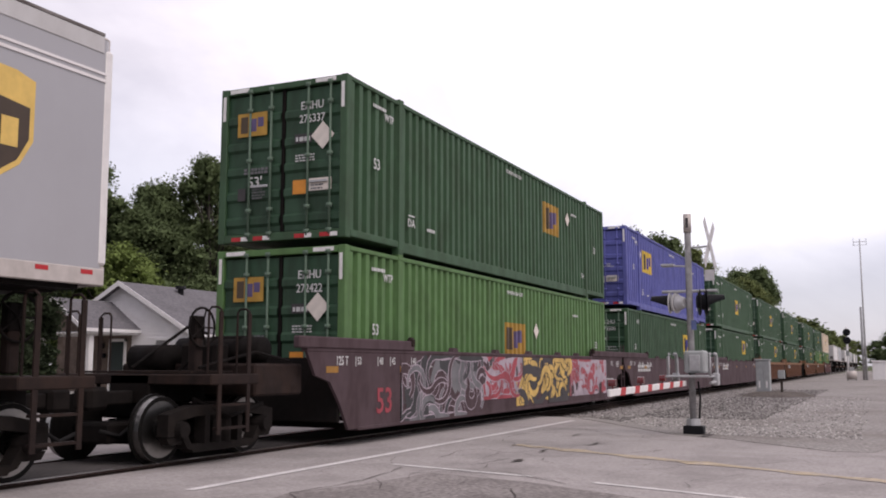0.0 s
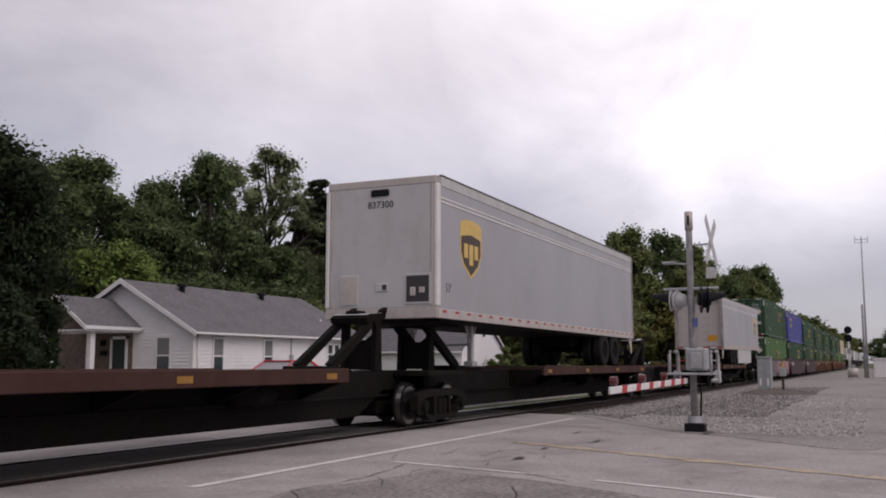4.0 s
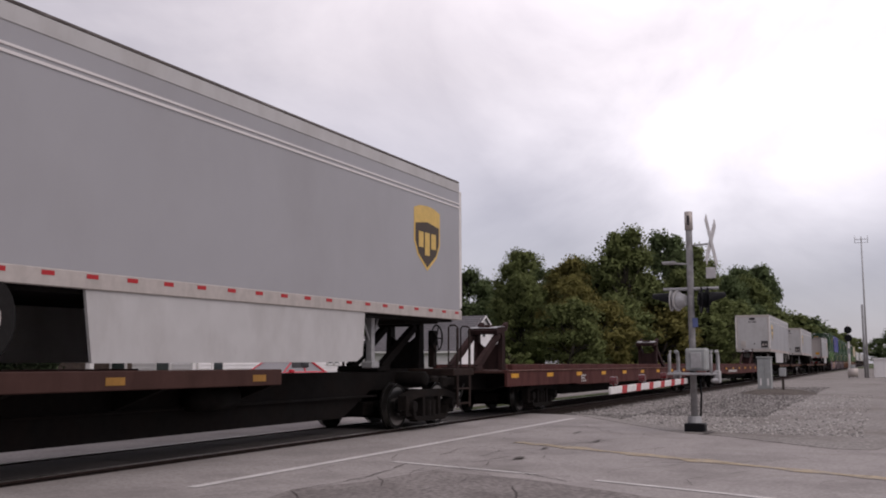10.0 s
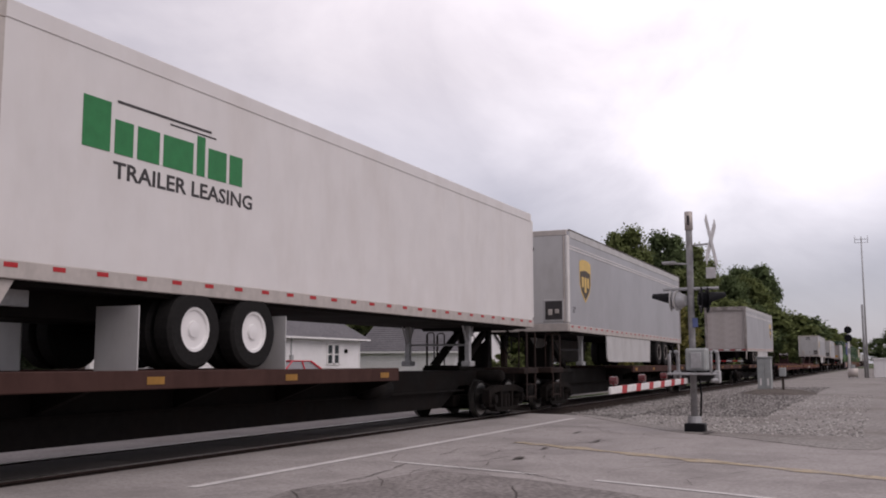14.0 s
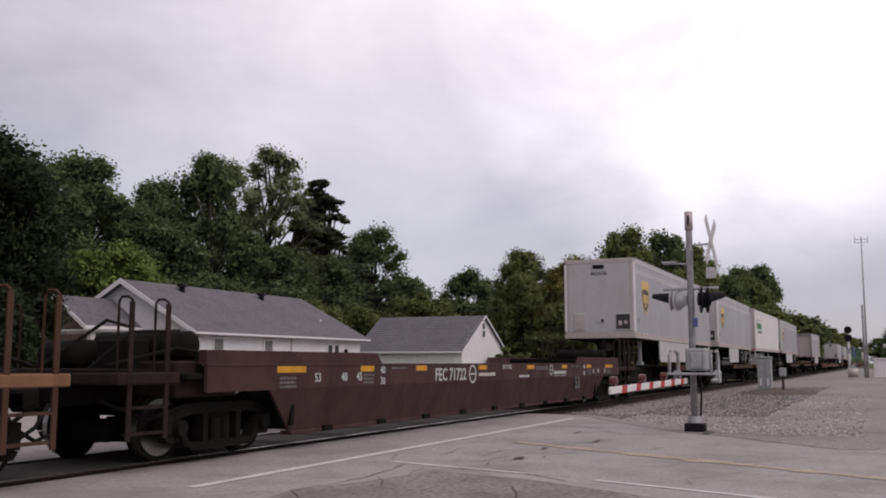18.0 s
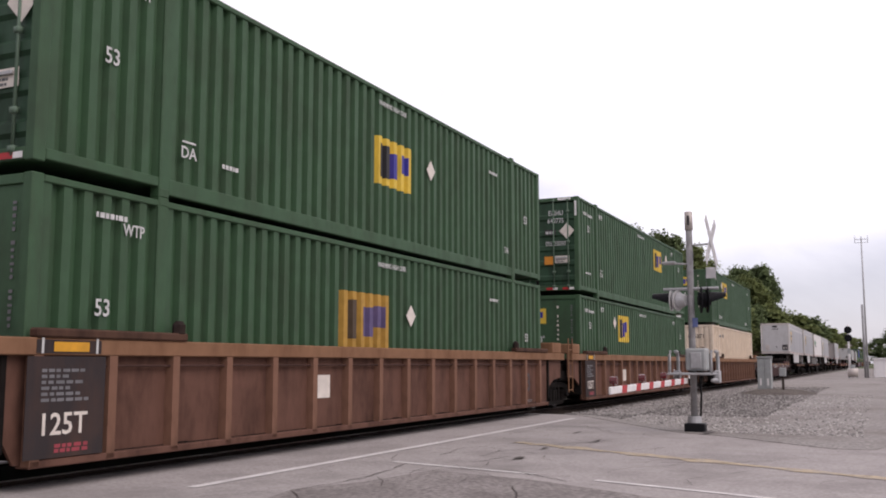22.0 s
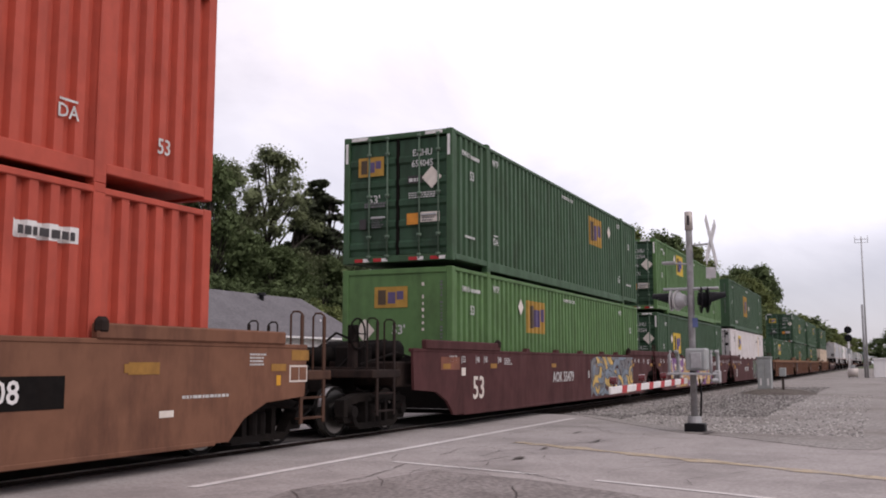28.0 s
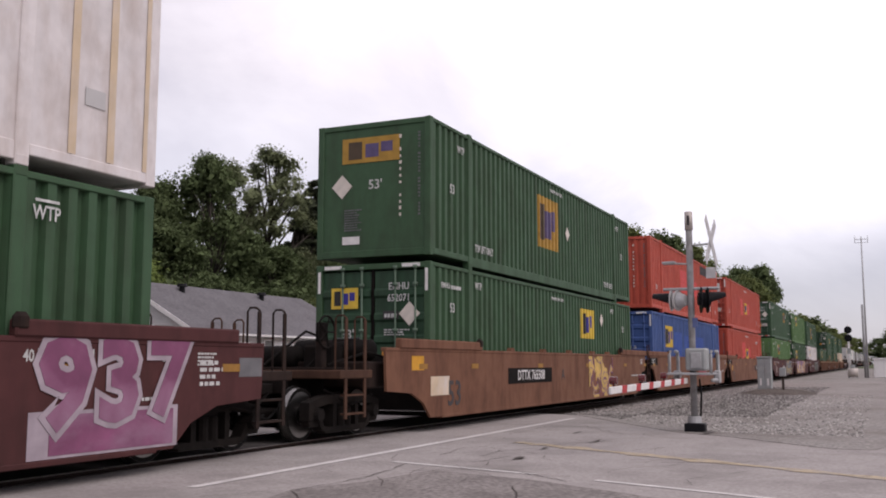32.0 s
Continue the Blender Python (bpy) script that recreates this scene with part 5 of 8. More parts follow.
def highway_trailer(u, nose_back, skin, word, length=CL, shield=True, white=False, number="", skirts=True, label=False, bogie=3.2, ring=True):
    """A trailer on the wagon deck; in its space the nose is at x = 0."""
    ob = thing("highway_trailer", word, "semi-trailer", pose(u, TC, 1.145, 0, TILT_NEAR, 0) if nose_back else pose(u + length, TC, 1.145, 0, 0, 180) @ pose(0, 0, 0, 0, TILT_NEAR if white else TILT_AWAY, 0), group="trailers on the train")
    n, h = length, 1.295
    sink = (length - bogie) * math.sin(radians(TILT_NEAR if nose_back or white else TILT_AWAY))
    z0, z1 = 0.97, 3.84
    key = f"{skin.name}{length}"

    def body():
        f = Form()
        r = 0.10
        pts = [(0, -h + r), (0.03, -h + 0.035), (r, -h), (n - 0.09, -h), (n - 0.09, h), (r, h), (0.03, h - 0.035), (0, h - r)]
        f.prism(pts, "z", z0 + 0.16, z1 - 0.05)
        return f
    part("body", shared("body|" + key, body, skin), None, ob)
    part("roof", shared("roof_skin|" + key, lambda: Form().box(0.02, n - 0.01, -h + 0.02, h - 0.02, z1 - 0.06, z1, 0.03), ALU), None, ob, "pale roof sheet")
    for s in (-1, 1):
        part("top_rail", shared(f"top_rail|{key}{s}{white}", lambda: Form().box(0.14, n - 0.102, *sorted((s * (h + 0.012), s * (h - 0.03))), z1 - 0.22, z1 - 0.02, 0.008), TRAILWHITE if white else SKIRT), None, ob)
        if not white:
            part("band", shared(f"band|{key}{s}", lambda: Form().box(0.1, n - 0.11, *sorted((s * (h + 0.014), s * (h - 0.01))), z1 - 0.55, z1 - 0.515).box(0.1, n - 0.11, *sorted((s * (h + 0.014), s * (h - 0.01))), z1 - 0.47, z1 - 0.44), TRAILWHITE), None, ob, "thin pale stripes")
        part("bottom_rail", shared(f"bottom_rail|{key}{s}", lambda: Form().box(0.02, n, *sorted((s * (h + 0.012), s * (h - 0.05))), z0, z0 + 0.19, 0.01), TRAILWHITE if white else ALU), None, ob, "pale bottom rail")
        k = 26
        red = shared(f"reflector|tr{s}", lambda: Form().box(0, 0.17, *sorted((s * (h + 0.016), s * (h + 0.012))), z0 + 0.115, z0 + 0.165), TAPERED)
        for i in range(k):
            part("reflector", red, None, ob, at=(0.2 + (n - 0.6) * i / (k - 1), 0, 0))
        if shield:
            f = Form()
            f.slot = 0
            sh = [(0.0, 1.2), (0.25, 1.27), (0.58, 1.29), (0.91, 1.27), (1.16, 1.2), (1.16, 0.55), (1.0, 0.28), (0.58, 0.0), (0.16, 0.28), (0.0, 0.55)]
            x0, zz = 1.08, 1.86
            f.prism([(x0 + a, zz + b * 0.98) for a, b in sh], "y", *sorted((s * (h + 0.002), s * (h + 0.005))))
            f.slot = 1
            inner = [(0.06, 0.90), (0.58, 0.97), (1.10, 0.90), (1.10, 0.56), (0.96, 0.32), (0.58, 0.07), (0.20, 0.32), (0.06, 0.56)]
            f.prism([(x0 + a, zz + b * 0.98) for a, b in inner], "y", *sorted((s * (h + 0.004), s * (h + 0.007))))
            f.slot = 0
            for a, b, c, d in ((0.20, 0.41, 0.44, 0.74), (0.48, 0.69, 0.30, 0.74), (0.76, 0.96, 0.44, 0.74)):
                f.box(x0 + a, x0 + b, *sorted((s * (h + 0.006), s * (h + 0.010))), zz + c, zz + d)
            f.slot = 0
            part("shield_panel", f, [GOLD, SHIELD], ob, "brown and gold shield panel")
        # skirt, or side fairing between the legs and the wheels
        if skirts:
            sk = [(4.05, z0), (n - 5.85, z0), (n - 5.98, 0.16), (5.0, 0.14), (4.3, 0.15), (4.12, 0.24)]
            part("side_skirt", shared(f"side_skirt|{key}{s}", lambda: Form().prism(sk, "y", *sorted((s * (h - 0.02), s * (h - 0.06)))), SKIRT), None, ob, "pale side skirt panel")
        if not white:
            part("roof_edge", shared(f"roof_edge|{key}{s}", lambda: Form().box(0.14, n - 0.102, *sorted((s * (h + 0.016), s * (h - 0.05))), z1 - 0.018, z1 + 0.02, 0.005), ROOFEDGE), None, ob, "dirty dark roof edge")
    if not white and shield:
        lettering(ob, "53'", 0.17, 0.5, -h - 0.002, 1.58, SPRAYGREY) if nose_back else None
    # nose: corner posts, connection boxes and number
    f = Form()
    for s in (-1, 1):
        f.box(-0.012, 0.05, *sorted((s * (h - 0.10), s * (h - 0.16))), z0 + 0.23, z1 - 0.17, 0.012)
        part("corner_post", Form().box(-0.016, 0.13, *sorted((s * (h + 0.010), s * (h - 0.10))), z0 + 0.225, z1 - 0.165, 0.03), BRIGHTALU if not white else TRAILWHITE, ob, "bright nose corner post")
    f.box(-0.015, 0.1, -h + 0.02, h - 0.02, z0, z0 + 0.22, 0.012)
    f.box(-0.012, 0.06, -h + 0.05, h - 0.05, z1 - 0.16, z1 - 0.01, 0.01)
    part("nose_panel", shared(f"nose_panel|{key}", lambda: Form().box(-0.008, 0.02, -h + 0.17, h - 0.17, z0 + 0.23, z1 - 0.17), SKIRT if not white else TRAILWHITE), None, ob, "pale nose panel")
    part("nose_frame", f, ALU if not white else TRAILWHITE, ob, "worn nose posts and sill")
    for y, w, mat in ((-0.86, 0.5, SKIRT), (0.72, 0.36, SKIRT)):
        g = Form()
        g.box(-0.03, 0.03, y - w / 2 - 0.04, y + w / 2 + 0.04, z0 + 0.28, z0 + 0.90, 0.01)
        part("nose_box", g, mat, ob)
        part("nose_box_inset", Form().box(-0.036, -0.028, y - w / 2, y + w / 2, z0 + 0.33, z0 + 0.85), LETTERDARK if w > 0.4 else ALU, ob)
        if w > 0.4:
            part("gladhand", Form().box(-0.06, -0.03, y - 0.16, y - 0.04, z0 + 0.5, z0 + 0.62, 0.01).box(-0.06, -0.03, y + 0.04, y + 0.16, z0 + 0.45, z0 + 0.62, 0.01), ALU, ob)
    part("nose_box", Form().box(-0.03, 0.0, -0.19, 0.10, z0 + 0.55, z0 + 0.72, 0.01), SKIRT, ob, "small middle box on the nose")
    part("nose_box_inset", Form().box(-0.034, -0.029, -0.16, -0.06, z0 + 0.58, z0 + 0.69), LETTERDARK, ob)
    if number and nose_back:
        lettering(ob, number, 0.14, -0.011, 0.0, z1 - 0.54, LETTERDARK, True)
        part("vent", Form().box(-0.05, 0.0, -0.2, 0.22, z1 - 0.36, z1 - 0.22, 0.02), BLACKPAINT, ob)
    # rear: frame and door
    f = Form()
    for s in (-1, 1):
        f.box(n - 0.10, n + 0.03, *sorted((s * (h + 0.016), s * (h - 0.15))), z0 + 0.172, z1 - 0.242, 0.008)
    f.box(n - 0.10, n + 0.034, -h - 0.018, h + 0.018, z1 - 0.24, z1 + 0.01, 0.008)
    f.box(n - 0.10, n + 0.04, -h - 0.018, h + 0.018, z0 - 0.004, z0 + 0.17, 0.01)
    part("rear_frame", f, ALU if white else REARFRAME, ob, "worn, dirty rear door frame")
    if white:
        for s in (-1, 1):
            d = part("door", Form().box(n - 0.06, n - 0.02, *sorted((s * 0.01, s * (h - 0.15))), z0 + 0.18, z1 - 0.25, 0.005), skin, ob)
            part("lock_rod", Form().tube([(n + 0.01, s * 0.25, z0 + 0.1), (n + 0.01, s * 0.25, z1 - 0.2)], 0.018, 6).tube([(n + 0.01, s * 0.62, z0 + 0.1), (n + 0.01, s * 0.62, z1 - 0.2)], 0.018, 6), GALV, d)
    else:
        for i in range(6):
            za = z0 + 0.18 + i * 0.408
            part("door_slat", shared(f"door_slat|{key}", lambda: Form().box(0, 0.016, -h + 0.15, h - 0.15, 0, 0.407, 0.003), DOORSKIN), None, ob, at=(n - 0.088, 0, za))
        if label:
            part("label_plate", Form().box(n - 0.071, n - 0.066, 0.45, 0.95, z0 + 0.45, z0 + 0.78), YELLOW, ob, "yellow label")
    k = Form()
    for i in range(7):
        y = -h + 0.1 + i * 0.36
        k.slot = i % 2
        k.box(n + 0.04, n + 0.044, y, y + 0.3, z0 + 0.06, z0 + 0.12)
    k.slot = 0
    part("tape", k, [TAPERED, TAPEWHITE], ob, "red and white tape")
    # bumper
    f = Form()
    f.box(n - 0.08, n + 0.02, -1.15, 1.15, 0.29, 0.40, 0.01)
    for y in (-0.62, 0.62):
        f.box(n - 0.09, n - 0.01, y - 0.07, y + 0.07, 0.40, z0 - 0.004)
    f.box(n - 1.1, n - 0.1, -0.7, -0.6, 0.74, 0.92).box(n - 1.1, n - 0.1, 0.6, 0.7, 0.74, 0.92)
    part("bumper", f, GALV if white else UNDER, ob)
    k = Form()
    for i in range(6):
        k.slot = i % 2
        k.box(n + 0.021, n + 0.025, -1.05 + i * 0.35, -0.72 + i * 0.35, 0.32, 0.38)
    k.slot = 0
    for s in (-1, 1):
        part("corner_bracket", Form().prism([(n - 0.42, z0 - 0.005), (n - 0.01, z0 - 0.005), (n - 0.01, 0.46), (n - 0.10, 0.46)], "y", *sorted((s * (h - 0.05), s * (h - 0.08)))), ALU, ob, "pale bracket under the rear corner")
    part("bumper_tape", k, [TAPERED, TAPEWHITE], ob)
    # running gear
    part("subframe", Form().box(n - 5.0, n - 0.8, -0.55, 0.55, 0.62, z0, 0.02).box(0.3, n - 0.3, -1.2, 1.2, z0 - 0.05, z0 + 0.02), UNDER, ob)
    for x in (n - bogie - 1.25, n - bogie):
        ax = part("axle", shared("axle", lambda: Form().tube([(0, -1.2, 0), (0, 1.2, 0)], 0.07, 10), UNDER), None, ob, at=(x, 0, 0.51 + sink))
        for s in (-1, 1):
            for dy in (1.16, 0.82):
                w = part("wheel", shared(f"wheel|{s}", lambda: Form().disc_stack(0, 0, [(-s * 0.14, 0.30), (-s * 0.14, 0.46), (-s * 0.1, 0.505), (s * 0.1, 0.505), (s * 0.14, 0.46), (s * 0.14, 0.29), (s * 0.10, 0.28), (s * 0.02, 0.272)], 26), TYRE, False), None, ob, "black tyre", (x, s * dy, 0.51 + sink))
                if dy > 1:
                    part("rim", shared(f"rim|{s}{white}", lambda: Form().disc_stack(0, 0, [(s * 0.09, 0.29), (s * 0.125, 0.285), (s * 0.12, 0.25), (s * 0.05, 0.21), (s * 0.05, 0.12), (s * 0.12, 0.10), (s * 0.13, 0.02)], 22), TRIM if white else UNDER), None, w, "white rim" if white else "dark rim")
                    if white:
                        part("hand_holes", shared(f"hand_holes|{s}", lambda: hand_holes(s), UNDER), None, w, "dark hand holes in the rim")
                    if ring and not white:
                        part("rim_edge", shared(f"rim_edge|{s}", lambda: Form().tube([(0.282 * math.cos(a), s * 0.135, 0.282 * math.sin(a)) for a in [2 * math.pi * i / 26 for i in range(27)]], 0.011, 6, False), ALU), None, w, "bright edge of the rim")
    if white:
        for x in (n - 5.25, n - 2.2):
            part("mud_flap", Form().box(x, x + 0.02, -1.28, -0.62, 0.03, 0.8).box(x, x + 0.02, 0.62, 1.28, 0.03, 0.8), SKIRT, ob, "pale mud flap")
    f = Form()
    for y in (-0.75, 0.75):
        f.box(2.85, 2.97, y - 0.06, y + 0.06, 0.12, z0, 0.01)
        f.box(2.78, 3.04, y - 0.12, y + 0.12, 0.02, 0.14, 0.02)
        f.tube([(2.6, y, z0), (2.91, y, 0.45)], 0.022, 6)
        f.tube([(3.25, y, z0), (2.91, y, 0.45)], 0.022, 6)
    f.tube([(2.91, -0.75, 0.5), (2.91, 0.75, 0.5)], 0.025, 6)
    part("landing_gear", f, GALV, ob, "grey landing legs")
    part("upper_coupler", Form().prism([(0.1, z0), (2.0, z0), (1.8, z0 - 0.12), (0.4, z0 - 0.08)], "y", -0.9, 0.9), UNDER, ob)
    return ob

# ---- ground, road and track ----


def sheet(name, pts, z, mat, label, category, cut=0):
    """A flat sheet with an even thickness, from an outline in x and y."""
    f = Form().prism(pts, "z", z - 0.25, z)
    return tagged(new(name, f.mesh(name, mat)), label, category, kind="structure")


def big_ground():
    f = Form()
    xs = [-1500, -300, -60, -10, 30, 80, 160, 400, 1000, 3000]
    ys = [-1500, -300, -60, -10, 14, 40, 90, 200, 600, 2500]
    f.add([(x, y, -0.14) for x in xs for y in ys], [(i * len(ys) + j, (i + 1) * len(ys) + j, (i + 1) * len(ys) + j + 1, i * len(ys) + j + 1) for i in range(len(xs) - 1) for j in range(len(ys) - 1)])
    return f


tagged(new("ground", big_ground().mesh("ground", GRASS)), "mown grass and weeds beyond the track", "grass", kind="structure")
sheet("gravel_lot", [(14.0, -40), (16.1, 0.0), (18.6, 3.25), (23.2, 6.8), (24.5, 7.4), (260, 6.2), (260, -2), (150, -14), (150, -40)], -0.09, GRAVEL, "grey crushed stone yard beside the track", "gravel")
sheet("road", [(-40, -40), (14.0, -40), (16.1, 0.0), (18.6, 3.25), (23.2, 6.8), (23.6, TC - 0.81), (-40, TC - 0.81)], -0.055, ASPHALT, "worn pale grey road at the crossing", "road")
sheet("road_beyond", [(-40, TC + 0.81), (24.2, TC + 0.81), (27.0, 16.0), (30, 60), (9, 60), (4, 16.0), (-40, 14)], -0.055, ASPHALT, "road beyond the track", "road")
sheet("far_ballast", [(24.6, 11.8), (260, 11.8), (260, 16.5), (26.8, 16.5)], -0.125, GRAVEL, "thin grey stone beyond the track", "gravel")
sheet("driveway", [(27.2, 18.2), (75, 18.2), (75, 23.2), (27.9, 23.2)], -0.10, CONCRETE, "pale concrete drive beside the house", "driveway")


def ribbon(name, path, w, z, mat, label, category, wob=0.0, seed=0):
    """A thin painted or sealed strip along a path of x and y, a few millimetres proud of the road."""
    rnd = random.Random(seed)
    fine = []
    for (a, b), (c, d) in zip(path, path[1:]):
        k = max(2, int(math.hypot(c - a, d - b) / 0.25)) if wob else 2
        for i in range(k):
            t = i / k
            fine.append((a + (c - a) * t + rnd.uniform(-wob, wob), b + (d - b) * t + rnd.uniform(-wob, wob)))
    fine.append(path[-1])
    left, right = [], []
    for i, p in enumerate(fine):
        q0, q1 = fine[max(i - 1, 0)], fine[min(i + 1, len(fine) - 1)]
        d = Vector((q1[0] - q0[0], q1[1] - q0[1])).normalized()
        ww = w * (rnd.uniform(0.4, 1.3) if wob else 1.0) / 2
        left.append((p[0] - d.y * ww, p[1] + d.x * ww)), right.append((p[0] + d.y * ww, p[1] - d.x * ww))
    f = Form()
    n = len(fine)
    f.add([(x, y, z) for x, y in left] + [(x, y, z) for x, y in right], [(i, i + 1, n + i + 1, n + i) for i in range(n - 1)])
    return tagged(new(name, f.mesh(name, mat, tidy=False)), label, category, kind="structure")


RZ = -0.055
ribbon("stop_line", [(8.1, 6.60), (21.9, 6.66)], 0.14, RZ + 0.006, ROADWHITE, "thin white line along the track on the road", "road marking")
ribbon("edge_line", [(11.3, 5.9), (10.72, 3.75)], 0.10, RZ + 0.006, ROADWHITE, "worn white road edge line", "road marking")
ribbon("edge_line", [(10.45, 2.95), (9.6, 0.6), (8.6, -2.5)], 0.10, RZ + 0.006, ROADWHITE, "worn white road edge line", "road marking")
ribbon("centre_line", [(14.9, 5.5), (13.6, 3.2), (11.9, 0.0), (9.5, -4.5)], 0.38, RZ + 0.006, ROADYELLOW, "faded yellow centre line on the road", "road marking", 0.015, 4)
sheet("road_patch", [(5.2, 4.9), (8.4, 5.55), (9.3, 5.2), (10.6, 5.0), (10.2, 3.6), (9.0, 1.4), (6.0, 0.5), (3.5, 2.2)], RZ + 0.004, ROADOLD, "cracked darker asphalt patch", "road")
for i, pth in enumerate(([(7.4, 4.75), (8.3, 5.5), (9.6, 5.35), (11.0, 5.6)], [(12.4, 5.7), (13.6, 5.9), (14.4, 5.0), (15.2, 4.5), (16.0, 4.2)], [(10.4, 5.2), (11.0, 4.2), (10.2, 3.2)], [(14.6, 5.5), (15.0, 4.9), (15.6, 4.0)],
                         [(9.8, 4.3), (9.6, 3.6), (8.6, 3.2)], [(16.4, 6.2), (18.8, 6.3), (19.2, 5.6), (17.4, 4.4)], [(11.6, 4.9), (12.6, 4.75)], [(12.6, 2.7), (13.0, 1.9), (13.6, 1.3)], [(14.2, 3.4), (14.9, 3.1)], [(13.2, 5.2), (14.6, 4.6)])):
    ribbon("road_crack", pth, 0.017, RZ + 0.009, TAR, "dark sealed crack in the road", "road crack", 0.035, i)
crk = random.Random(77)
for i in range(46):
    x, y = crk.uniform(8.2, 18.5), crk.uniform(-0.5, 6.3)
    if y > 3.2 + (x - 18.6) * 1.25 + 0.9 and x > 18.0:
        continue
    a, pth = crk.uniform(-0.5, 1.9), [(x, y)]
    for _ in range(crk.randrange(2, 5)):
        a += crk.uniform(-0.6, 0.6)
        x, y = x + 0.42 * math.cos(a), min(6.35, y + 0.42 * math.sin(a))
        pth.append((x, y))
    ribbon("road_crack", pth, crk.uniform(0.004, 0.011), RZ + 0.0075 + 0.0002 * i, TAR, "thin dark crack in the road", "road crack", 0.03, i + 50)
for i, (x, y, a, b) in enumerate(((12.35, 4.55, 0.22, 0.07), (15.5, 4.35, 0.35, 0.03), (17.3, 5.2, 0.3, 0.03), (18.2, 3.0, 0.5, 0.10), (13.9, 4.7, 0.3, 0.03))):
    rnd = random.Random(int(x * 10))
    pts = [(x + a * math.cos(t) * rnd.uniform(0.5, 1.25), y + b * math.sin(t) * rnd.uniform(0.4, 1.4)) for t in [2 * math.pi * j / 20 for j in range(20)]]
    f = Form().add([(p[0], p[1], RZ + 0.018) for p in pts], [tuple(range(20))])
    tagged(new("road_stain", f.mesh("road_stain", TAR, tidy=False)), "dark tar patch on the road", "road patch", kind="structure")
# a strip of dirt and fine stone along the edge of the road
sheet("road_edge_dirt", [(15.75, 0.2), (16.15, 0.05), (18.75, 3.15), (23.3, 6.65), (23.1, 6.9), (20.6, 5.2), (18.3, 3.62), (17.5, 2.5), (15.7, 0.75)], RZ + 0.008, GRAVEL, "dirt along the broken edge of the road", "dirt")

# crossing panels between the rails
for y0, y1 in ((TC - 0.63, TC + 0.63),):
    panel = shared(f"crossing_panel|{y1 - y0:.2f}", lambda: Form().box(0, 2.42, 0, y1 - y0, -0.2, 0.0, 0.02), PANEL)
    for i in range(12):
        ob = new("crossing_panel", panel)
        ob.location = (-5.0 + i * 2.44, y0, -0.012)
        tagged(ob, "dark rubber crossing panel between the rails", "crossing panel", "crossing panels", "structure")


def rail_form(x0, x1):
    f = Form()
    f.prism([(-0.07, -0.16), (0.07, -0.16), (0.07, -0.145), (0.012, -0.12), (0.012, -0.045), (0.036, -0.03), (0.036, -0.004), (-0.036, -0.004), (-0.036, -0.03), (-0.012, -0.045), (-0.012, -0.12), (-0.07, -0.145)], "x", x0, x1)
    return f


for s in (-1, 1):
    r = thing("rail", "steel running rail with a bright worn head", "rail", pose(0, TC + s * 0.7525, 0), "rails")
    part("web", rail_form(-400, 900), RAILRUST, r, "rusty rail web and foot")
    part("head", Form().box(-400, 900, -0.034, 0.034, -0.006, 0.0, 0.002), RAILTOP, r, "bright polished rail head")

# ballast: a low bank, and loose stones where the camera looks at it
bank = Form()
for x0, x1 in ((-400, -5.2), (23.6, 900)):
    bank.prism([(TC - 3.6, -0.30), (TC - 1.9, -0.13), (TC + 1.9, -0.13), (TC + 3.4, -0.30)], "x", x0, x1)
tagged(new("ballast_bank", bank.mesh("ballast_bank", BANKSTONE)), "grey crushed stone ballast under the track", "ballast", kind="structure")


def stones(near_track):
    rnd = random.Random(5 if near_track else 6)
    verts, faces = [], []
    base = [(-1, -1, -0.6), (1, -1, -0.6), (1, 1, -0.6), (-1, 1, -0.6), (-0.6, -0.6, 0.7), (0.7, -0.5, 0.6), (0.5, 0.7, 0.8), (-0.7, 0.5, 0.6)]
    fc = [(0, 1, 5, 4), (1, 2, 6, 5), (2, 3, 7, 6), (3, 0, 4, 7), (4, 5, 6, 7)]
    for i in range(11000 if near_track else 5200):
        if near_track:
            x = 22.3 + 34 * rnd.random() ** 1.6
            y = TC - 1.5 - rnd.random() ** 0.8 * (5.0 if x > 24.6 else 2.0)
            lim = 3.3 + (x - 18.6) * 0.76
            if x < 24 and y > lim - 0.1 and y < TC - 2.4 and x < 23.4:
                continue
        else:
            x = 19.0 + 24 * rnd.random() ** 1.9
            y = 6.9 - rnd.random() ** 1.4 * 6.5
            if y > 3.4 + (x - 18.6) * 0.74:
                continue
        z = -0.09 if y < TC - 3.3 else -0.3 + 0.17 * min(1, (y - TC + 3.6) / 1.7) + 0.02
        z = max(z, -0.10)
        s = rnd.uniform(0.014, 0.036) * (1.0 if near_track else 0.85)
        a = rnd.uniform(0, 6.28)
        ca, sa = math.cos(a), math.sin(a)
        k = len(verts)
        for p, q, r in base:
            p, q = p * s * rnd.uniform(0.6, 1.2), q * s * rnd.uniform(0.6, 1.2)
            verts.append((x + p * ca - q * sa, y + p * sa + q * ca, z + r * s))
        faces += [tuple(j + k for j in f) for f in fc]
    f = Form()
    f.v, f.f, f.s = verts, faces, [0] * len(faces)
    return f


tagged(new("ballast_stones", stones(True).mesh("ballast_stones", DARKSTONE, tidy=False)), "grimy dark grey ballast stones beside the track", "ballast", kind="stuff")
tagged(new("yard_stones", stones(False).mesh("yard_stones", STONE, tidy=False)), "loose pale grey crushed stones on the yard", "gravel", kind="stuff")


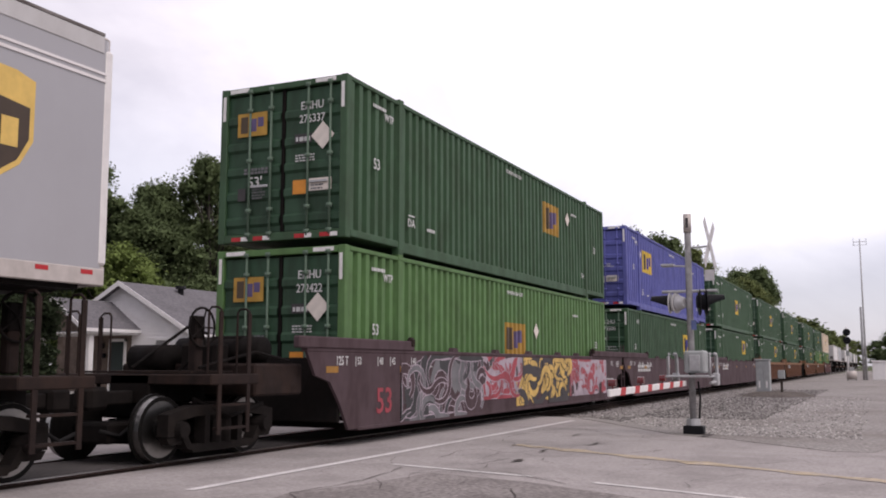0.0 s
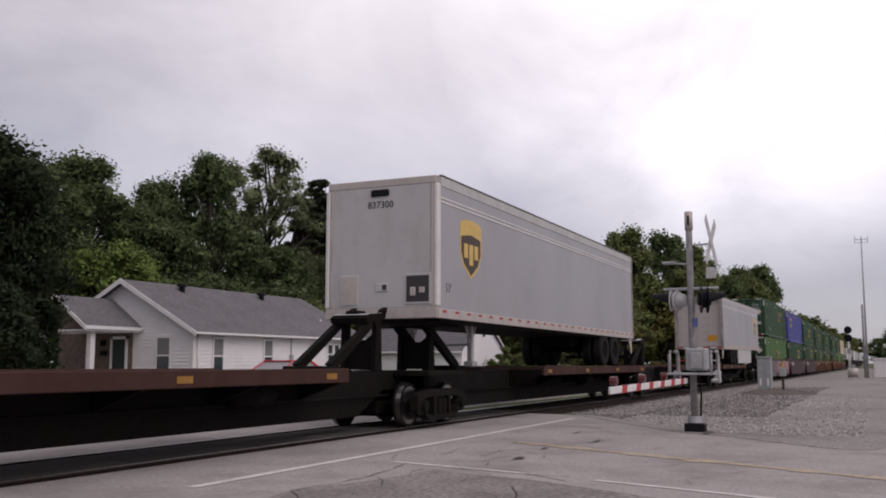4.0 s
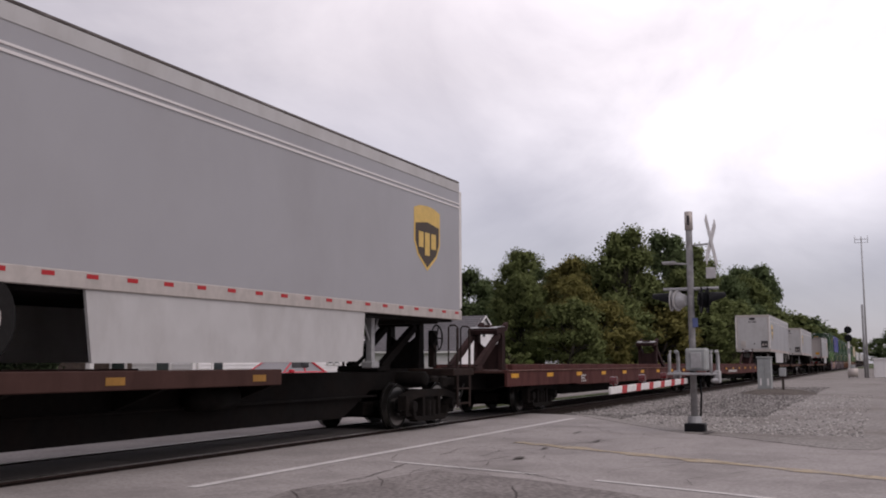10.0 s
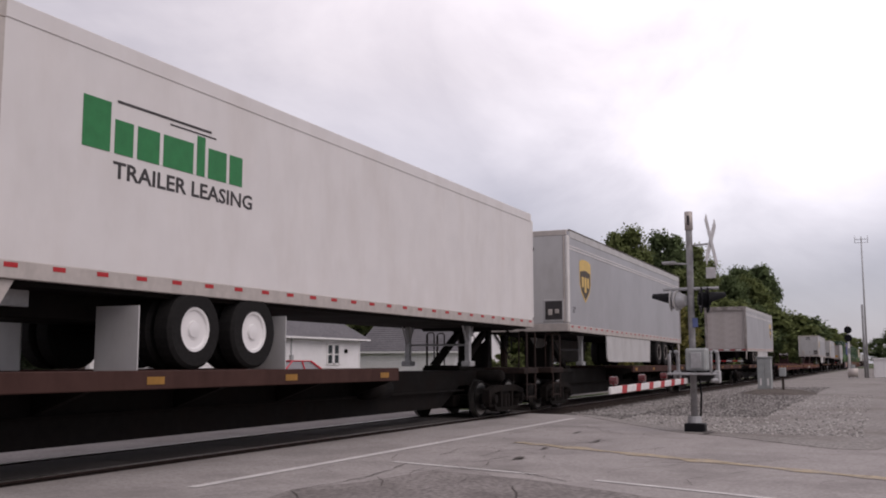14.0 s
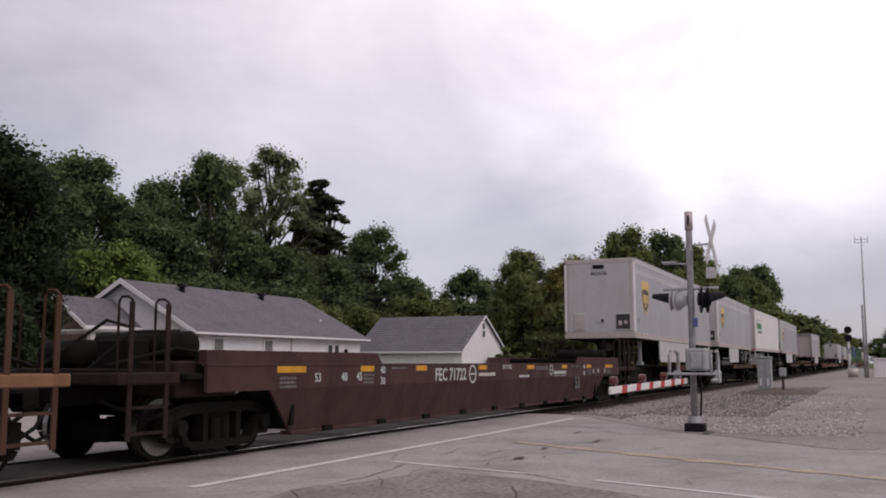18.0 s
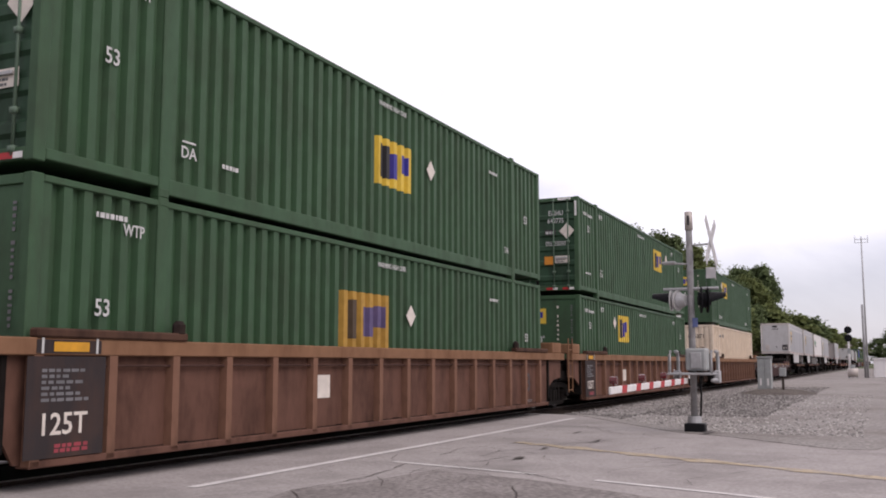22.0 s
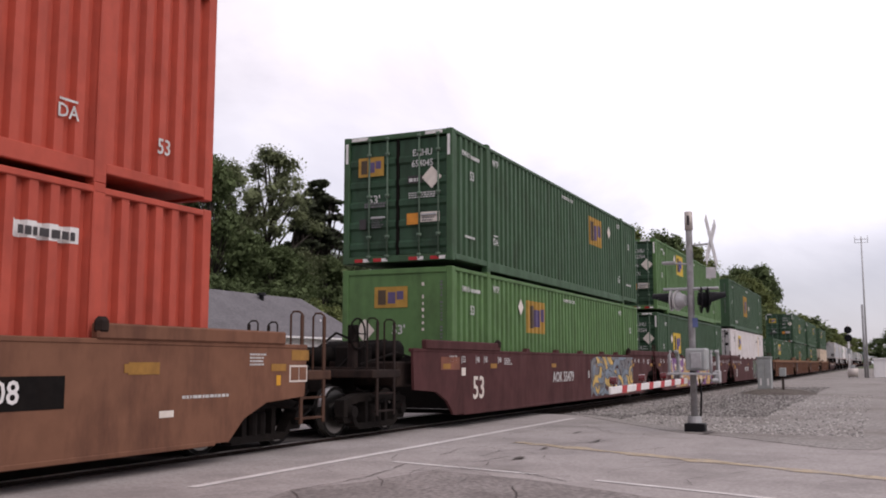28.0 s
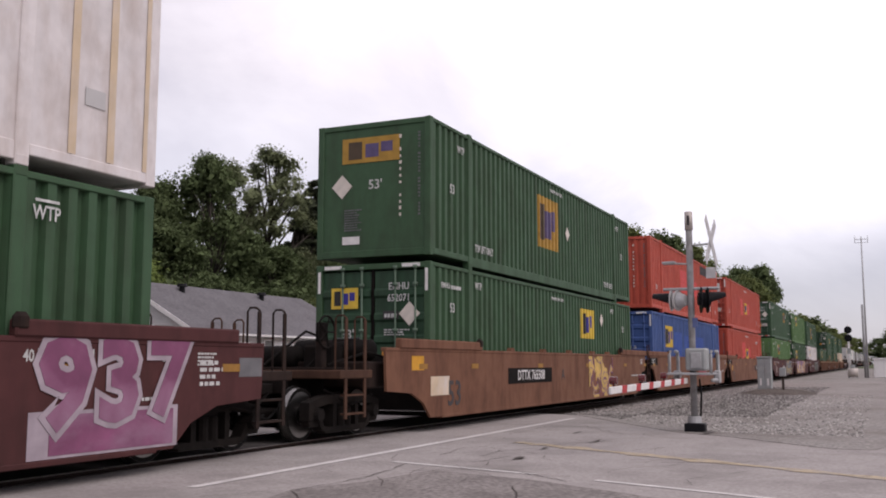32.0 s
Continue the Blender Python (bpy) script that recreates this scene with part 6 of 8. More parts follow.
def ties():
    f = Form()
    for x0, x1 in ((-60, -5.4), (24.0, 140)):
        x = x0
        while x < x1:
            f.box(x, x + 0.23, TC - 1.3, TC + 1.3, -0.3, -0.115)
            x += 0.52
    return f


tagged(new("sleepers", ties().mesh("sleepers", TIE, tidy=False)), "dark wooden sleepers in the ballast", "sleeper", kind="stuff")

# ---- crossing signal with its gate ----
MX, MY = 18.62, 3.30
mast = thing("crossing_signal", "grey crossing signal mast with crossbuck, dark lamps and lowered gate", "crossing signal", pose(MX, MY, -0.07))
f = Form()
f.tube([(0, 0, 0.12), (0, 0, 4.05)], 0.064, 16)
part("mast", f, MASTGALV, mast, "galvanised steel mast", smooth=True)
part("mast_top", Form().tube([(0, 0, 3.86), (0, 0, 4.22)], 0.078, 16), ALU, mast, "pale number sleeve", smooth=True)
part("marking", Form().box(-0.081, -0.076, -0.03, 0.02, 3.95, 4.14), LETTERDARK, mast, "dark numeral on the sleeve, a bar")
part("base", Form().box(-0.17, 0.17, -0.17, 0.17, 0.0, 0.05, 0.01).tube([(0, 0, 0.05), (0, 0, 0.30)], [0.15, 0.12], 14), GALV, mast)
part("junction_box", Form().box(-0.22, 0.02, -0.22, 0.16, 0.0, 0.18, 0.02), BLACKPAINT, mast, "black junction box at the foot")
for y in (-0.13, 0.13):
    for x in (-0.13, 0.13):
        part("bolt", shared("bolt", lambda: Form().tube([(0, 0, 0), (0, 0, 0.09)], 0.016, 6), GALV), None, mast, at=(x, y, 0.05))
# crossbuck, turned towards the road
def crossbuck():
    f = Form()
    for s in (-1, 1):
        a = radians(45 * s)
        ca, sa = math.cos(a), math.sin(a)
        pts = []
        for p, q in ((-0.60, -0.095), (0.60, -0.095), (0.60, 0.095), (-0.60, 0.095)):
            pts.append((p * ca - q * sa, p * sa + q * ca))
        f.prism(pts, "y", -0.012 + 0.006 * s, -0.006 + 0.006 * s)
    return f


# the two blades face the road, so the camera sees them nearly edge on
cbm = part("crossbuck", crossbuck(), BLADE, mast, "white crossbuck blades seen nearly edge on", (-0.12, -0.42, 3.60))
cbm.rotation_euler = (0, 0, radians(-4))
part("tracks_plate", Form().box(-0.02, 0.0, -0.08, 0.10, 2.84, 3.05, 0.005), BLADE, mast, "small white plate under the crossbuck", (-0.12, -0.42, 0.06))
part("bracket", Form().tube([(0, 0, 3.56), (-0.12, -0.42, 3.56)], 0.02, 6), GALV, mast)
part("bracket", Form().tube([(0, 0, 3.2), (-0.1, 0.40, 3.22)], 0.02, 6), GALV, mast)
part("bell", Form().box(-0.2, 0.0, 0.25, 0.50, 3.20, 3.25, 0.01), GALV, mast, "small flat bracket")
part("lamp_arm", Form().tube([(0, -0.52, 2.72), (0, 0.52, 2.72)], 0.03, 8), GALV, mast)


def lamp_unit(parent, y, way, reach=0.34):
    """A round signal lamp: backing disc, case and a long hood towards way."""
    f = Form()
    c = Vector((0, y, 2.50))
    d = Vector(way).normalized()
    side = d.cross(Vector((0, 0, 1))).normalized()
    up = Vector((0, 0, 1))

    def ring(at, r, n=18, lo=0.0, hi=2 * math.pi):
        return [tuple(c + d * at + (side * math.cos(lo + (hi - lo) * j / n) + up * math.sin(lo + (hi - lo) * j / n)) * r) for j in range(n + 1)]
    rim = 0.20 if y > 0 else 0.25
    a, b, e, g = ring(-0.17, 0.10), ring(-0.02, 0.16), ring(0.0, rim), ring(0.02, rim)
    n = 19
    case = Form().add(a + b, [(j, j + 1, n + j + 1, n + j) for j in range(n - 1)] + [tuple(range(n))])
    disc = Form().add(e + g, [(j, j + 1, n + j + 1, n + j) for j in range(n - 1)] + [tuple(range(n)), tuple(range(n, 2 * n))])
    h0, h1 = ring(0.02, 0.155, 18, radians(-25), radians(205)), ring(reach, 0.145, 18, radians(20), radians(160))
    hood = Form().add(h0 + h1, [(j, j + 1, n + j + 1, n + j) for j in range(n - 1)])
    lens = Form().add(ring(0.03, 0.145), [tuple(range(n - 1))])
    p = part("lamp_disc", disc, SKIRT if y > 0 else BLACKPAINT, parent, "round lamp backing disc")
    part("lamp_case", case, GALV if y > 0 else BLACKPAINT, p)
    part("hood", hood, BLACKPAINT, p, "black lamp hood")
    part("lens", lens, LENSRED, p, "unlit dark red lens")


LENSRED = material("dark_red_lens", (0.10, 0.006, 0.008), 0.15, spec=0.7)
lamp_unit(mast, 0.36, (0.02, 1.0, 0), 0.36)
lamp_unit(mast, 0.24, (0.30, 0.95, 0), 0.06)
lamp_unit(mast, -0.20, (-0.3, 0.95, 0), 0.06)
lamp_unit(mast, -0.30, (0.3, -0.95, 0))
part("notice", Form().box(-0.075, -0.07, -0.13, -0.03, 1.98, 2.16), NOTICEBLUE, mast, "small blue notice plate")
# gate machine, counterweight arms and boom
gm = part("gate_machine", Form().box(-0.24, 0.24, -0.28, 0.10, 1.16, 1.58, 0.03), GREYBOX, mast, "grey gate machine case")
part("hinge", Form().box(-0.27, -0.24, -0.2, 0.0, 1.2, 1.5, 0.01), GALV, gm)
part("platform", Form().box(-0.5, 0.36, -0.40, 0.42, 1.08, 1.12, 0.01), GALV, mast, "steel mounting plate")
for y in (-0.40, 0.36):
    f = Form()
    f.tube([(-0.30, y, 0.98), (0.30, y, 0.98), (0.42, y, 1.10), (0.42, y, 1.42), (0.34, y, 1.52), (0.18, y, 1.52)], 0.035, 8)
    f.tube([(-0.42, y, 1.10), (-0.42, y, 1.46), (-0.30, y, 1.52)], 0.03, 8)
    part("counterweight_arm", f, GALV, mast, "bent galvanised counterweight arms", smooth=True)
for y in (-0.46, 0.30):
    part("counterweight", Form().box(0.22, 0.42, y, y + 0.12, 0.92, 1.16, 0.02), GALV, mast)
boom = part("gate_boom", Form().box(-5.92, -0.35, -0.02, 0.02, -0.05, 0.05, 0.01), TAPEWHITE, mast, "red and white striped gate boom", (0, 0.06, 0.975))
boom.rotation_euler = (0, radians(-0.43), 0)
for i in range(6):
    x = -5.35 + i * 0.86
    part("red_stripe", shared("red_stripe", lambda: Form().prism([(0, -0.052), (0.28, -0.052), (0.33, 0.052), (0.05, 0.052)], "y", -0.023, 0.023), TAPERED), None, boom, at=(x, 0, 0))
for x in (-5.7, -4.0, -2.4):
    part("boom_lamp", shared("boom_lamp", lambda: Form().tube([(0, -0.05, 0.13), (0, 0.05, 0.13)], 0.055, 12).box(-0.015, 0.015, -0.01, 0.01, 0.05, 0.12), LENSRED), None, boom, "small red boom lamp", (x, 0, 0))
part("cable", Form().tube([(0.08, -0.1, 1.0), (0.13, -0.12, 0.7), (0.10, -0.1, 0.3)], 0.018, 6), BLACKPAINT, mast, "black cable", smooth=True)

# ---- trackside things ----
cab = thing("signal_cabinet", "small grey trackside equipment cabinet", "cabinet", pose(46.6, 5.0, -0.09))
part("case", Form().box(-0.3, 0.3, -0.30, 0.30, 0.0, 1.55, 0.02), GREYBOX, cab)
part("lid", Form().box(-0.34, 0.34, -0.34, 0.34, 1.55, 1.62, 0.02), GREYBOX, cab)
for y in (-0.16, 0.16):
    part("door", Form().box(-0.315, -0.3, y - 0.13, y + 0.13, 0.12, 1.45, 0.005), GREYBOX, cab)
    part("notice", Form().box(-0.322, -0.316, y - 0.04, y + 0.04, 0.3, 0.62), TAPEWHITE, cab)
part("plinth", Form().box(-0.42, 0.42, -0.42, 0.42, -0.04, 0.03, 0.02), CONCRETE, cab)
pst = thing("junction_post", "short post with a small grey junction box", "post", pose(44.2, 4.0, -0.09))
part("post", Form().box(-0.05, 0.05, -0.05, 0.05, 0, 1.1, 0.01), TIE, pst)
part("box", Form().box(-0.12, 0.12, -0.14, 0.14, 0.75, 1.12, 0.02), GREYBOX, pst)
mnd = Form()
rnd = random.Random(8)
ring = [(44.8 + 3.8 * math.cos(a) * rnd.uniform(0.75, 1.15), 4.3 + 1.7 * math.sin(a) * rnd.uniform(0.8, 1.1)) for a in [2 * math.pi * i / 16 for i in range(16)]]
mnd.add([(x, y, -0.1) for x, y in ring] + [(44.8 + (x - 44.8) * 0.6, 4.4 + (y - 4.4) * 0.6, 0.06) for x, y in ring] + [(44.8, 4.4, 0.12)],
        [(i, (i + 1) % 16, 16 + (i + 1) % 16, 16 + i) for i in range(16)] + [(16 + i, 16 + (i + 1) % 16, 32) for i in range(16)])
tagged(new("gravel_mound", mnd.mesh("gravel_mound", DARKGRAVEL)), "low mound of darker crushed stone round the cabinet", "gravel", kind="structure")
ant = thing("radio_mast", "tall thin grey radio mast with a small aerial", "radio mast", pose(96.0, 1.30, -0.09))
part("pole", Form().tube([(0, 0, 0), (0, 0, 7.0), (0, 0.0, 13.0)], [0.10, 0.075, 0.05], 10), GALV, ant, smooth=True)
part("second_pole", Form().tube([(0.2, 0.22, 0), (0.2, 0.22, 6.7)], 0.10, 10), GALV, ant, smooth=True)
part("aerial", Form().tube([(0, -0.55, 12.75), (0, 0.55, 12.75)], 0.03, 6).tube([(0, -0.55, 12.4), (0, -0.55, 13.1)], 0.025, 6).tube([(0, 0.55, 12.4), (0, 0.55, 13.1)], 0.025, 6).tube([(0, -0.55, 12.45), (0, 0.55, 12.45)], 0.02, 6), GALV, ant, smooth=True)
sig = thing("track_signal", "black two-headed track signal on a pale post", "railway signal", pose(97.0, 2.85, -0.09))
part("post", Form().tube([(0, 0, 0), (0, 0, 4.9)], 0.10, 10), TRIM, sig, "pale post", smooth=True)
for z in (4.4, 3.65):
    hd = part("signal_head", Form().tube([(-0.26, 0, z), (-0.14, 0, z)], [0.34, 0.34], 20), BLACKPAINT, sig, "round black signal head")
    part("hood", Form().tube([(-0.5, 0, z), (-0.26, 0, z)], 0.11, 12), BLACKPAINT, hd)
part("bracket", Form().box(-0.05, 0.05, -0.3, 0.3, 2.9, 3.0), ALU, sig)
part("number_plate", Form().box(-0.1, -0.08, -0.14, 0.14, 2.2, 2.7), GREYBOX, sig)
tank = thing("relay_case", "small rounded silver case on short legs beside the signal post", "relay case", pose(92.0, 2.45, -0.09))
part("case", Form().tube([(-0.1, -0.42, 0.5), (-0.1, 0.42, 0.5)], [0.38, 0.38], 16), ALU, tank, smooth=True)
for y in (-0.38, 0.3):
    part("leg", Form().box(-0.2, 0.2, y, y + 0.08, 0, 0.3), GREYBOX, tank)
part("top", Form().box(-0.2, 0.2, -0.2, 0.2, 0.85, 1.2, 0.03), GREYBOX, tank)
bun = thing("white_shed", "low white relay shed with a flat roof", "shed", pose(97.0, -1.4, -0.09))
part("walls", Form().box(0, 3, -1.6, 2.2, 0, 1.65, 0.02), TRIM, bun)
part("roof", Form().box(-0.1, 3.1, -1.7, 2.3, 1.65, 1.78, 0.02), TRIM, bun)
part("door", Form().box(-0.015, 0, 0.2, 0.9, 0.1, 1.5), SKIRT, bun)

# ---- house ----


def siding_wall(parent, x0, x1, y0, y1, z0, top, along, out):
    """Lapped boards on a wall; top gives the wall's height along it."""
    f = Form()
    z = z0
    n = 0
    while z < 6:
        z2 = z + 0.15
        if along == "x":
            f.add([(x0, y0, z2), (x1, y0, z2), (x1, y0 + out * 0.035, z), (x0, y0 + out * 0.035, z), (x0, y0, z), (x1, y0, z)], [(0, 1, 2, 3), (3, 2, 5, 4)])
            if z2 > top(0):
                break
        else:
            lim = top(z2)
            if lim is None:
                break
            a, b = lim
            f.add([(x0, a, z2), (x0, b, z2), (x0 + out * 0.035, b, z), (x0 + out * 0.035, a, z), (x0, a, z), (x0, b, z)], [(0, 1, 2, 3), (3, 2, 5, 4)])
        z = z2
    part("siding", f, SIDING, parent, "white lapped siding boards")


def window(parent, c, w, h, face, blind=0.5):
    """A sash window; face is 'y' for a wall that faces -y and 'x' for one that faces -x. c: x or y of its middle, z of its sill, place of the wall."""
    m, z, at = c
    f, g, b = Form(), Form(), Form()

    def bx(form, a0, a1, d0, d1, z0, z1):
        if face == "y":
            form.box(m + a0, m + a1, at + d0, at + d1, z0, z1)
        else:
            form.box(at + d0, at + d1, m + a0, m + a1, z0, z1)
    for a0, a1, z0, z1 in ((-w / 2 - 0.09, -w / 2, z - 0.06, z + h + 0.1), (w / 2, w / 2 + 0.09, z - 0.06, z + h + 0.1), (-w / 2, w / 2, z + h, z + h + 0.1), (-w / 2 - 0.12, w / 2 + 0.12, z - 0.09, z - 0.0), (-w / 2, w / 2, z + h / 2 - 0.03, z + h / 2 + 0.03)):
        bx(f, a0, a1, -0.055, 0.0, z0, z1)
    bx(g, -w / 2, w / 2, -0.026, -0.02, z, z + h / 2)
    bx(b, -w / 2, w / 2, -0.026, -0.02, z + h / 2, z + h)
    fr = part("window", f, TRIM, parent, "white sash window frame")
    part("pane", g, GLASS, fr, "dark window pane")
    part("pane", b, CURTAIN if blind > 0.4 else GLASS, fr, "pane with a pale blind behind" if blind > 0.4 else "dark window pane")


HX0, HX1, HY0, HY1, HE, HR = 31.3, 45.0, 25.6, 33.0, 2.66, 4.72
hs = thing("house", "single-storey white sided house with a grey shingle hip and gable roof", "house", pose(0, 0, 0))
part("wall", Form().box(HX0 + 0.03, HX1 - 0.03, HY0 + 0.03, HY1 - 0.03, -0.2, HE + 0.02), SIDING, hs)
siding_wall(hs, HX0, HX1, HY0 + 0.02, 0, -0.05, lambda q: HE - 0.06, "x", -1)
ym = (HY0 + HY1) / 2


def gable(z):
    if z < HE:
        return HY0, HY1
    t = (z - HE) / (HR - HE)
    return None if t > 0.97 else (HY0 + (ym - HY0) * t, HY1 + (ym - HY1) * t)


siding_wall(hs, HX0 + 0.02, 0, 0, 0, -0.05, gable, "y", -1)
part("gable_wall", Form().prism([(HY0 + 0.03, HE - 0.02), (ym, HR - 0.05), (HY1 - 0.03, HE - 0.02)], "x", HX0 + 0.025, HX0 + 0.1), SIDING, hs)
ov = 0.42
sl = (HR - HE) / (ym - HY0)
zr = HE - ov * sl + 0.06
hipx = HX1 - 0.15


def roof():
    f = Form()
    a, b = HX0 - 0.35, HX1 + ov
    t = 0.09
    v = [(a, HY0 - ov, zr), (a, ym, HR + 0.06), (a, HY1 + ov, zr), (b, HY0 - ov, zr), (hipx, ym, HR + 0.06), (b, HY1 + ov, zr)]
    v += [(x, y, z - t) for x, y, z in v]
    f.add(v, [(0, 3, 4, 1), (1, 4, 5, 2), (3, 5, 4), (6, 7, 10, 9), (7, 8, 11, 10), (9, 10, 11), (0, 1, 7, 6), (1, 2, 8, 7), (0, 6, 9, 3), (3, 9, 11, 5), (2, 5, 11, 8)])
    return f


rf = part("roof", roof(), SHINGLE, hs, "weathered grey shingle roof")


def courses(y0, y1, z0, z1, x0, x1, n, hip=0.0):
    """Shingle courses: slightly lapped strips up a slope."""
    f = Form()
    for i in range(n):
        t0, t1 = i / n, (i + 1) / n
        ya, yb, za, zb = y0 + (y1 - y0) * t0, y0 + (y1 - y0) * t1, z0 + (z1 - z0) * t0, z0 + (z1 - z0) * t1
        xa, xb = x1 - hip * t0, x1 - hip * t1
        f.add([(x0, ya, za + 0.012), (xa, ya, za + 0.012), (xb, yb, zb + 0.006), (x0, yb, zb + 0.006), (x0, ya, za), (xa, ya, za)], [(0, 1, 2, 3), (4, 5, 1, 0)])
    return f


part("shingles", courses(HY0 - ov, ym, zr, HR + 0.06, HX0 - 0.35, HX1 + ov, 22, HX1 + ov - hipx), SHINGLE, rf)
f = Form()
f.box(HX0 - 0.35, HX1 + ov, HY0 - ov - 0.025, HY0 - ov, zr - 0.075, zr + 0.01)
part("fascia", f, TRIM, hs, "white eaves board and gutter")
f = Form()
for s in (-1, 1):
    y_e = ym + s * (ym - HY0 + ov)
    f.prism([(y_e, zr - 0.16), (y_e, zr + 0.03), (ym, HR + 0.09), (ym, HR - 0.12)], "x", HX0 - 0.39, HX0 - 0.355)
part("barge_board", f, TRIM, hs, "white gable board")
part("corner_board", Form().box(HX0 - 0.02, HX0 + 0.1, HY0 - 0.02, HY0 + 0.1, -0.1, HE), TRIM, hs)
part("corner_board", Form().box(HX1 - 0.1, HX1 + 0.02, HY0 - 0.02, HY0 + 0.1, -0.1, HE), TRIM, hs)
part("downpipe", Form().tube([(HX0 + 0.25, HY0 - 0.06, 0.1), (HX0 + 0.25, HY0 - 0.06, 2.45)], 0.04, 8), TRIM, hs, smooth=True)
for x, w in ((32.9, 0.62), (36.53, 0.62)):
    window(hs, (x, 0.82, HY0), w, 1.42, "y")
for x in (41.93, 42.56):
    window(hs, (x, 1.22, HY0), 0.42, 0.92, "y", 0)
window(hs, (27.13, 0.82, HX0), 0.66, 1.45, "x")
part("meter_box", Form().box(38.28, 38.48, HY0 - 0.14, HY0, 1.25, 1.62, 0.02).tube([(38.38, HY0 - 0.05, 1.6), (38.38, HY0 - 0.05, 2.5)], 0.03, 8), GALV, hs, "grey electric meter and conduit")
part("dryer_vent", Form().tube([(43.48, HY0 - 0.1, 1.85), (43.48, HY0, 1.85)], 0.11, 12), UNDER, hs)
for x, y in ((34.2, 28.7), (40.3, 28.7)):
    zz = HE + (y - HY0) * sl
    part("roof_vent", Form().tube([(x, y, zz - 0.05), (x, y, zz + 0.30)], 0.13, 12).tube([(x, y, zz + 0.28), (x, y, zz + 0.42)], [0.24, 0.2], 12), BLACKPAINT, hs, "black roof ventilator", smooth=False)
part("vent_pipe", Form().tube([(43.1, 26.9, 3.0), (43.1, 26.9, 3.5)], 0.045, 8), TRIM, hs, "white plastic vent pipe", smooth=True)
# porch
PY0, PX0, PYR, PZE, PZR = 28.3, 28.1, 30.0, 2.70, 3.95
PY1 = 2 * PYR - PY0
part("porch_floor", Form().box(PX0 + 0.3, HX0, PY0 + 0.3, PY1 + 1.0, -0.1, 0.14, 0.02), CONCRETE, hs)


def porch_roof():
    f = Form()
    v = [(PX0, PY0, PZE), (HX0 + 0.1, PY0, PZE), (PX0, PYR, PZR), (HX0 + 0.1, PYR, PZR), (PX0, PY1, PZE), (HX0 + 0.1, PY1, PZE)]
    v += [(x, y, z - 0.1) for x, y, z in v]
    f.add(v, [(0, 1, 3, 2), (2, 3, 5, 4), (6, 8, 9, 7), (8, 10, 11, 9), (0, 2, 8, 6), (2, 4, 10, 8), (0, 6, 7, 1), (1, 7, 9, 3), (3, 9, 11, 5)])
    return f


pf = part("porch_roof", porch_roof(), SHINGLE, hs, "grey shingle porch roof")
part("shingles", courses(PY0, PYR, PZE, PZR, PX0, HX0 + 0.1, 12), SHINGLE, pf)
part("porch_fascia", Form().box(PX0 - 0.02, HX0, PY0 - 0.03, PY0, PZE - 0.13, PZE + 0.01).prism([(PY0, PZE - 0.16), (PY0, PZE + 0.02), (PYR, PZR + 0.02), (PY1, PZE + 0.02), (PY1, PZE - 0.16), (PYR, PZR - 0.16)], "x", PX0 - 0.04, PX0), TRIM, hs)
part("porch_gable", Form().prism([(PY0 + 0.1, PZE - 0.1), (PYR, PZR - 0.14), (PY1 - 0.1, PZE - 0.1)], "x", PX0 + 0.2, PX0 + 0.25), PORCHSHADE, hs, "dim porch gable")
part("porch_ceiling", Form().box(PX0 + 0.1, HX0, PY0 + 0.05, PY1, PZE - 0.2, PZE - 0.14), TRIM, hs)
part("porch_post", Form().box(28.72, 28.98, PY0 + 0.3, PY0 + 0.54, 0.1, PZE - 0.18, 0.02), TRIM, hs, "square white porch post")
part("porch_post", Form().box(28.72, 28.98, PY1 - 0.5, PY1 - 0.26, 0.1, PZE - 0.18, 0.02), TRIM, hs, "square white porch post")
part("porch_wall", Form().box(HX0 - 0.02, HX0 + 0.05, PY0 + 0.5, PY1 + 1.3, 0.1, 2.5), PORCHSHADE, hs, "shaded porch wall")
part("door", Form().box(HX0 - 0.06, HX0 - 0.02, 29.16, 29.86, 0.14, 2.24, 0.01), DOORDARK, hs, "dark green front door")
part("door_frame", Form().box(HX0 - 0.08, HX0 - 0.02, 29.04, 29.15, 0.14, 2.36).box(HX0 - 0.08, HX0 - 0.02, 29.87, 29.98, 0.14, 2.36).box(HX0 - 0.08, HX0 - 0.02, 29.04, 29.98, 2.24, 2.36), TRIM, hs)
part("mailbox", Form().box(HX0 - 0.2, HX0 - 0.03, 30.15, 30.45, 1.55, 1.75, 0.02), BLACKPAINT, hs)
part("lantern", Form().box(HX0 - 0.22, HX0 - 0.03, 30.25, 30.45, 1.95, 2.2, 0.03), BLACKPAINT, hs)

# ---- garage ----
GX0, GX1, GY0, GY1, GE, GR = 56.0, 63.3, 24.4, 32.0, 2.14, 4.36
ga = thing("garage", "white double garage with a grey shingle gable roof", "garage", pose(0, 0, 0))
gm_ = (GX0 + GX1) / 2
part("wall", Form().box(GX0, GX1, GY0, GY1, -0.2, GE + 0.05), SIDING, ga)
part("gable_wall", Form().prism([(GX0, GE), (gm_, GR - 0.03), (GX1, GE)], "y", GY0, GY0 + 0.1), SIDING, ga, "white gable end")
f = Form()
z = 0.0
while z < GR - 0.2:
    t = max(0, (z - GE) / (GR - GE))
    a, b = GX0 + (gm_ - GX0) * t, GX1 + (gm_ - GX1) * t
    f.add([(a, GY0, z + 0.15), (b, GY0, z + 0.15), (b, GY0 - 0.02, z), (a, GY0 - 0.02, z), (a, GY0, z), (b, GY0, z)], [(0, 1, 2, 3), (3, 2, 5, 4)])
    z += 0.15
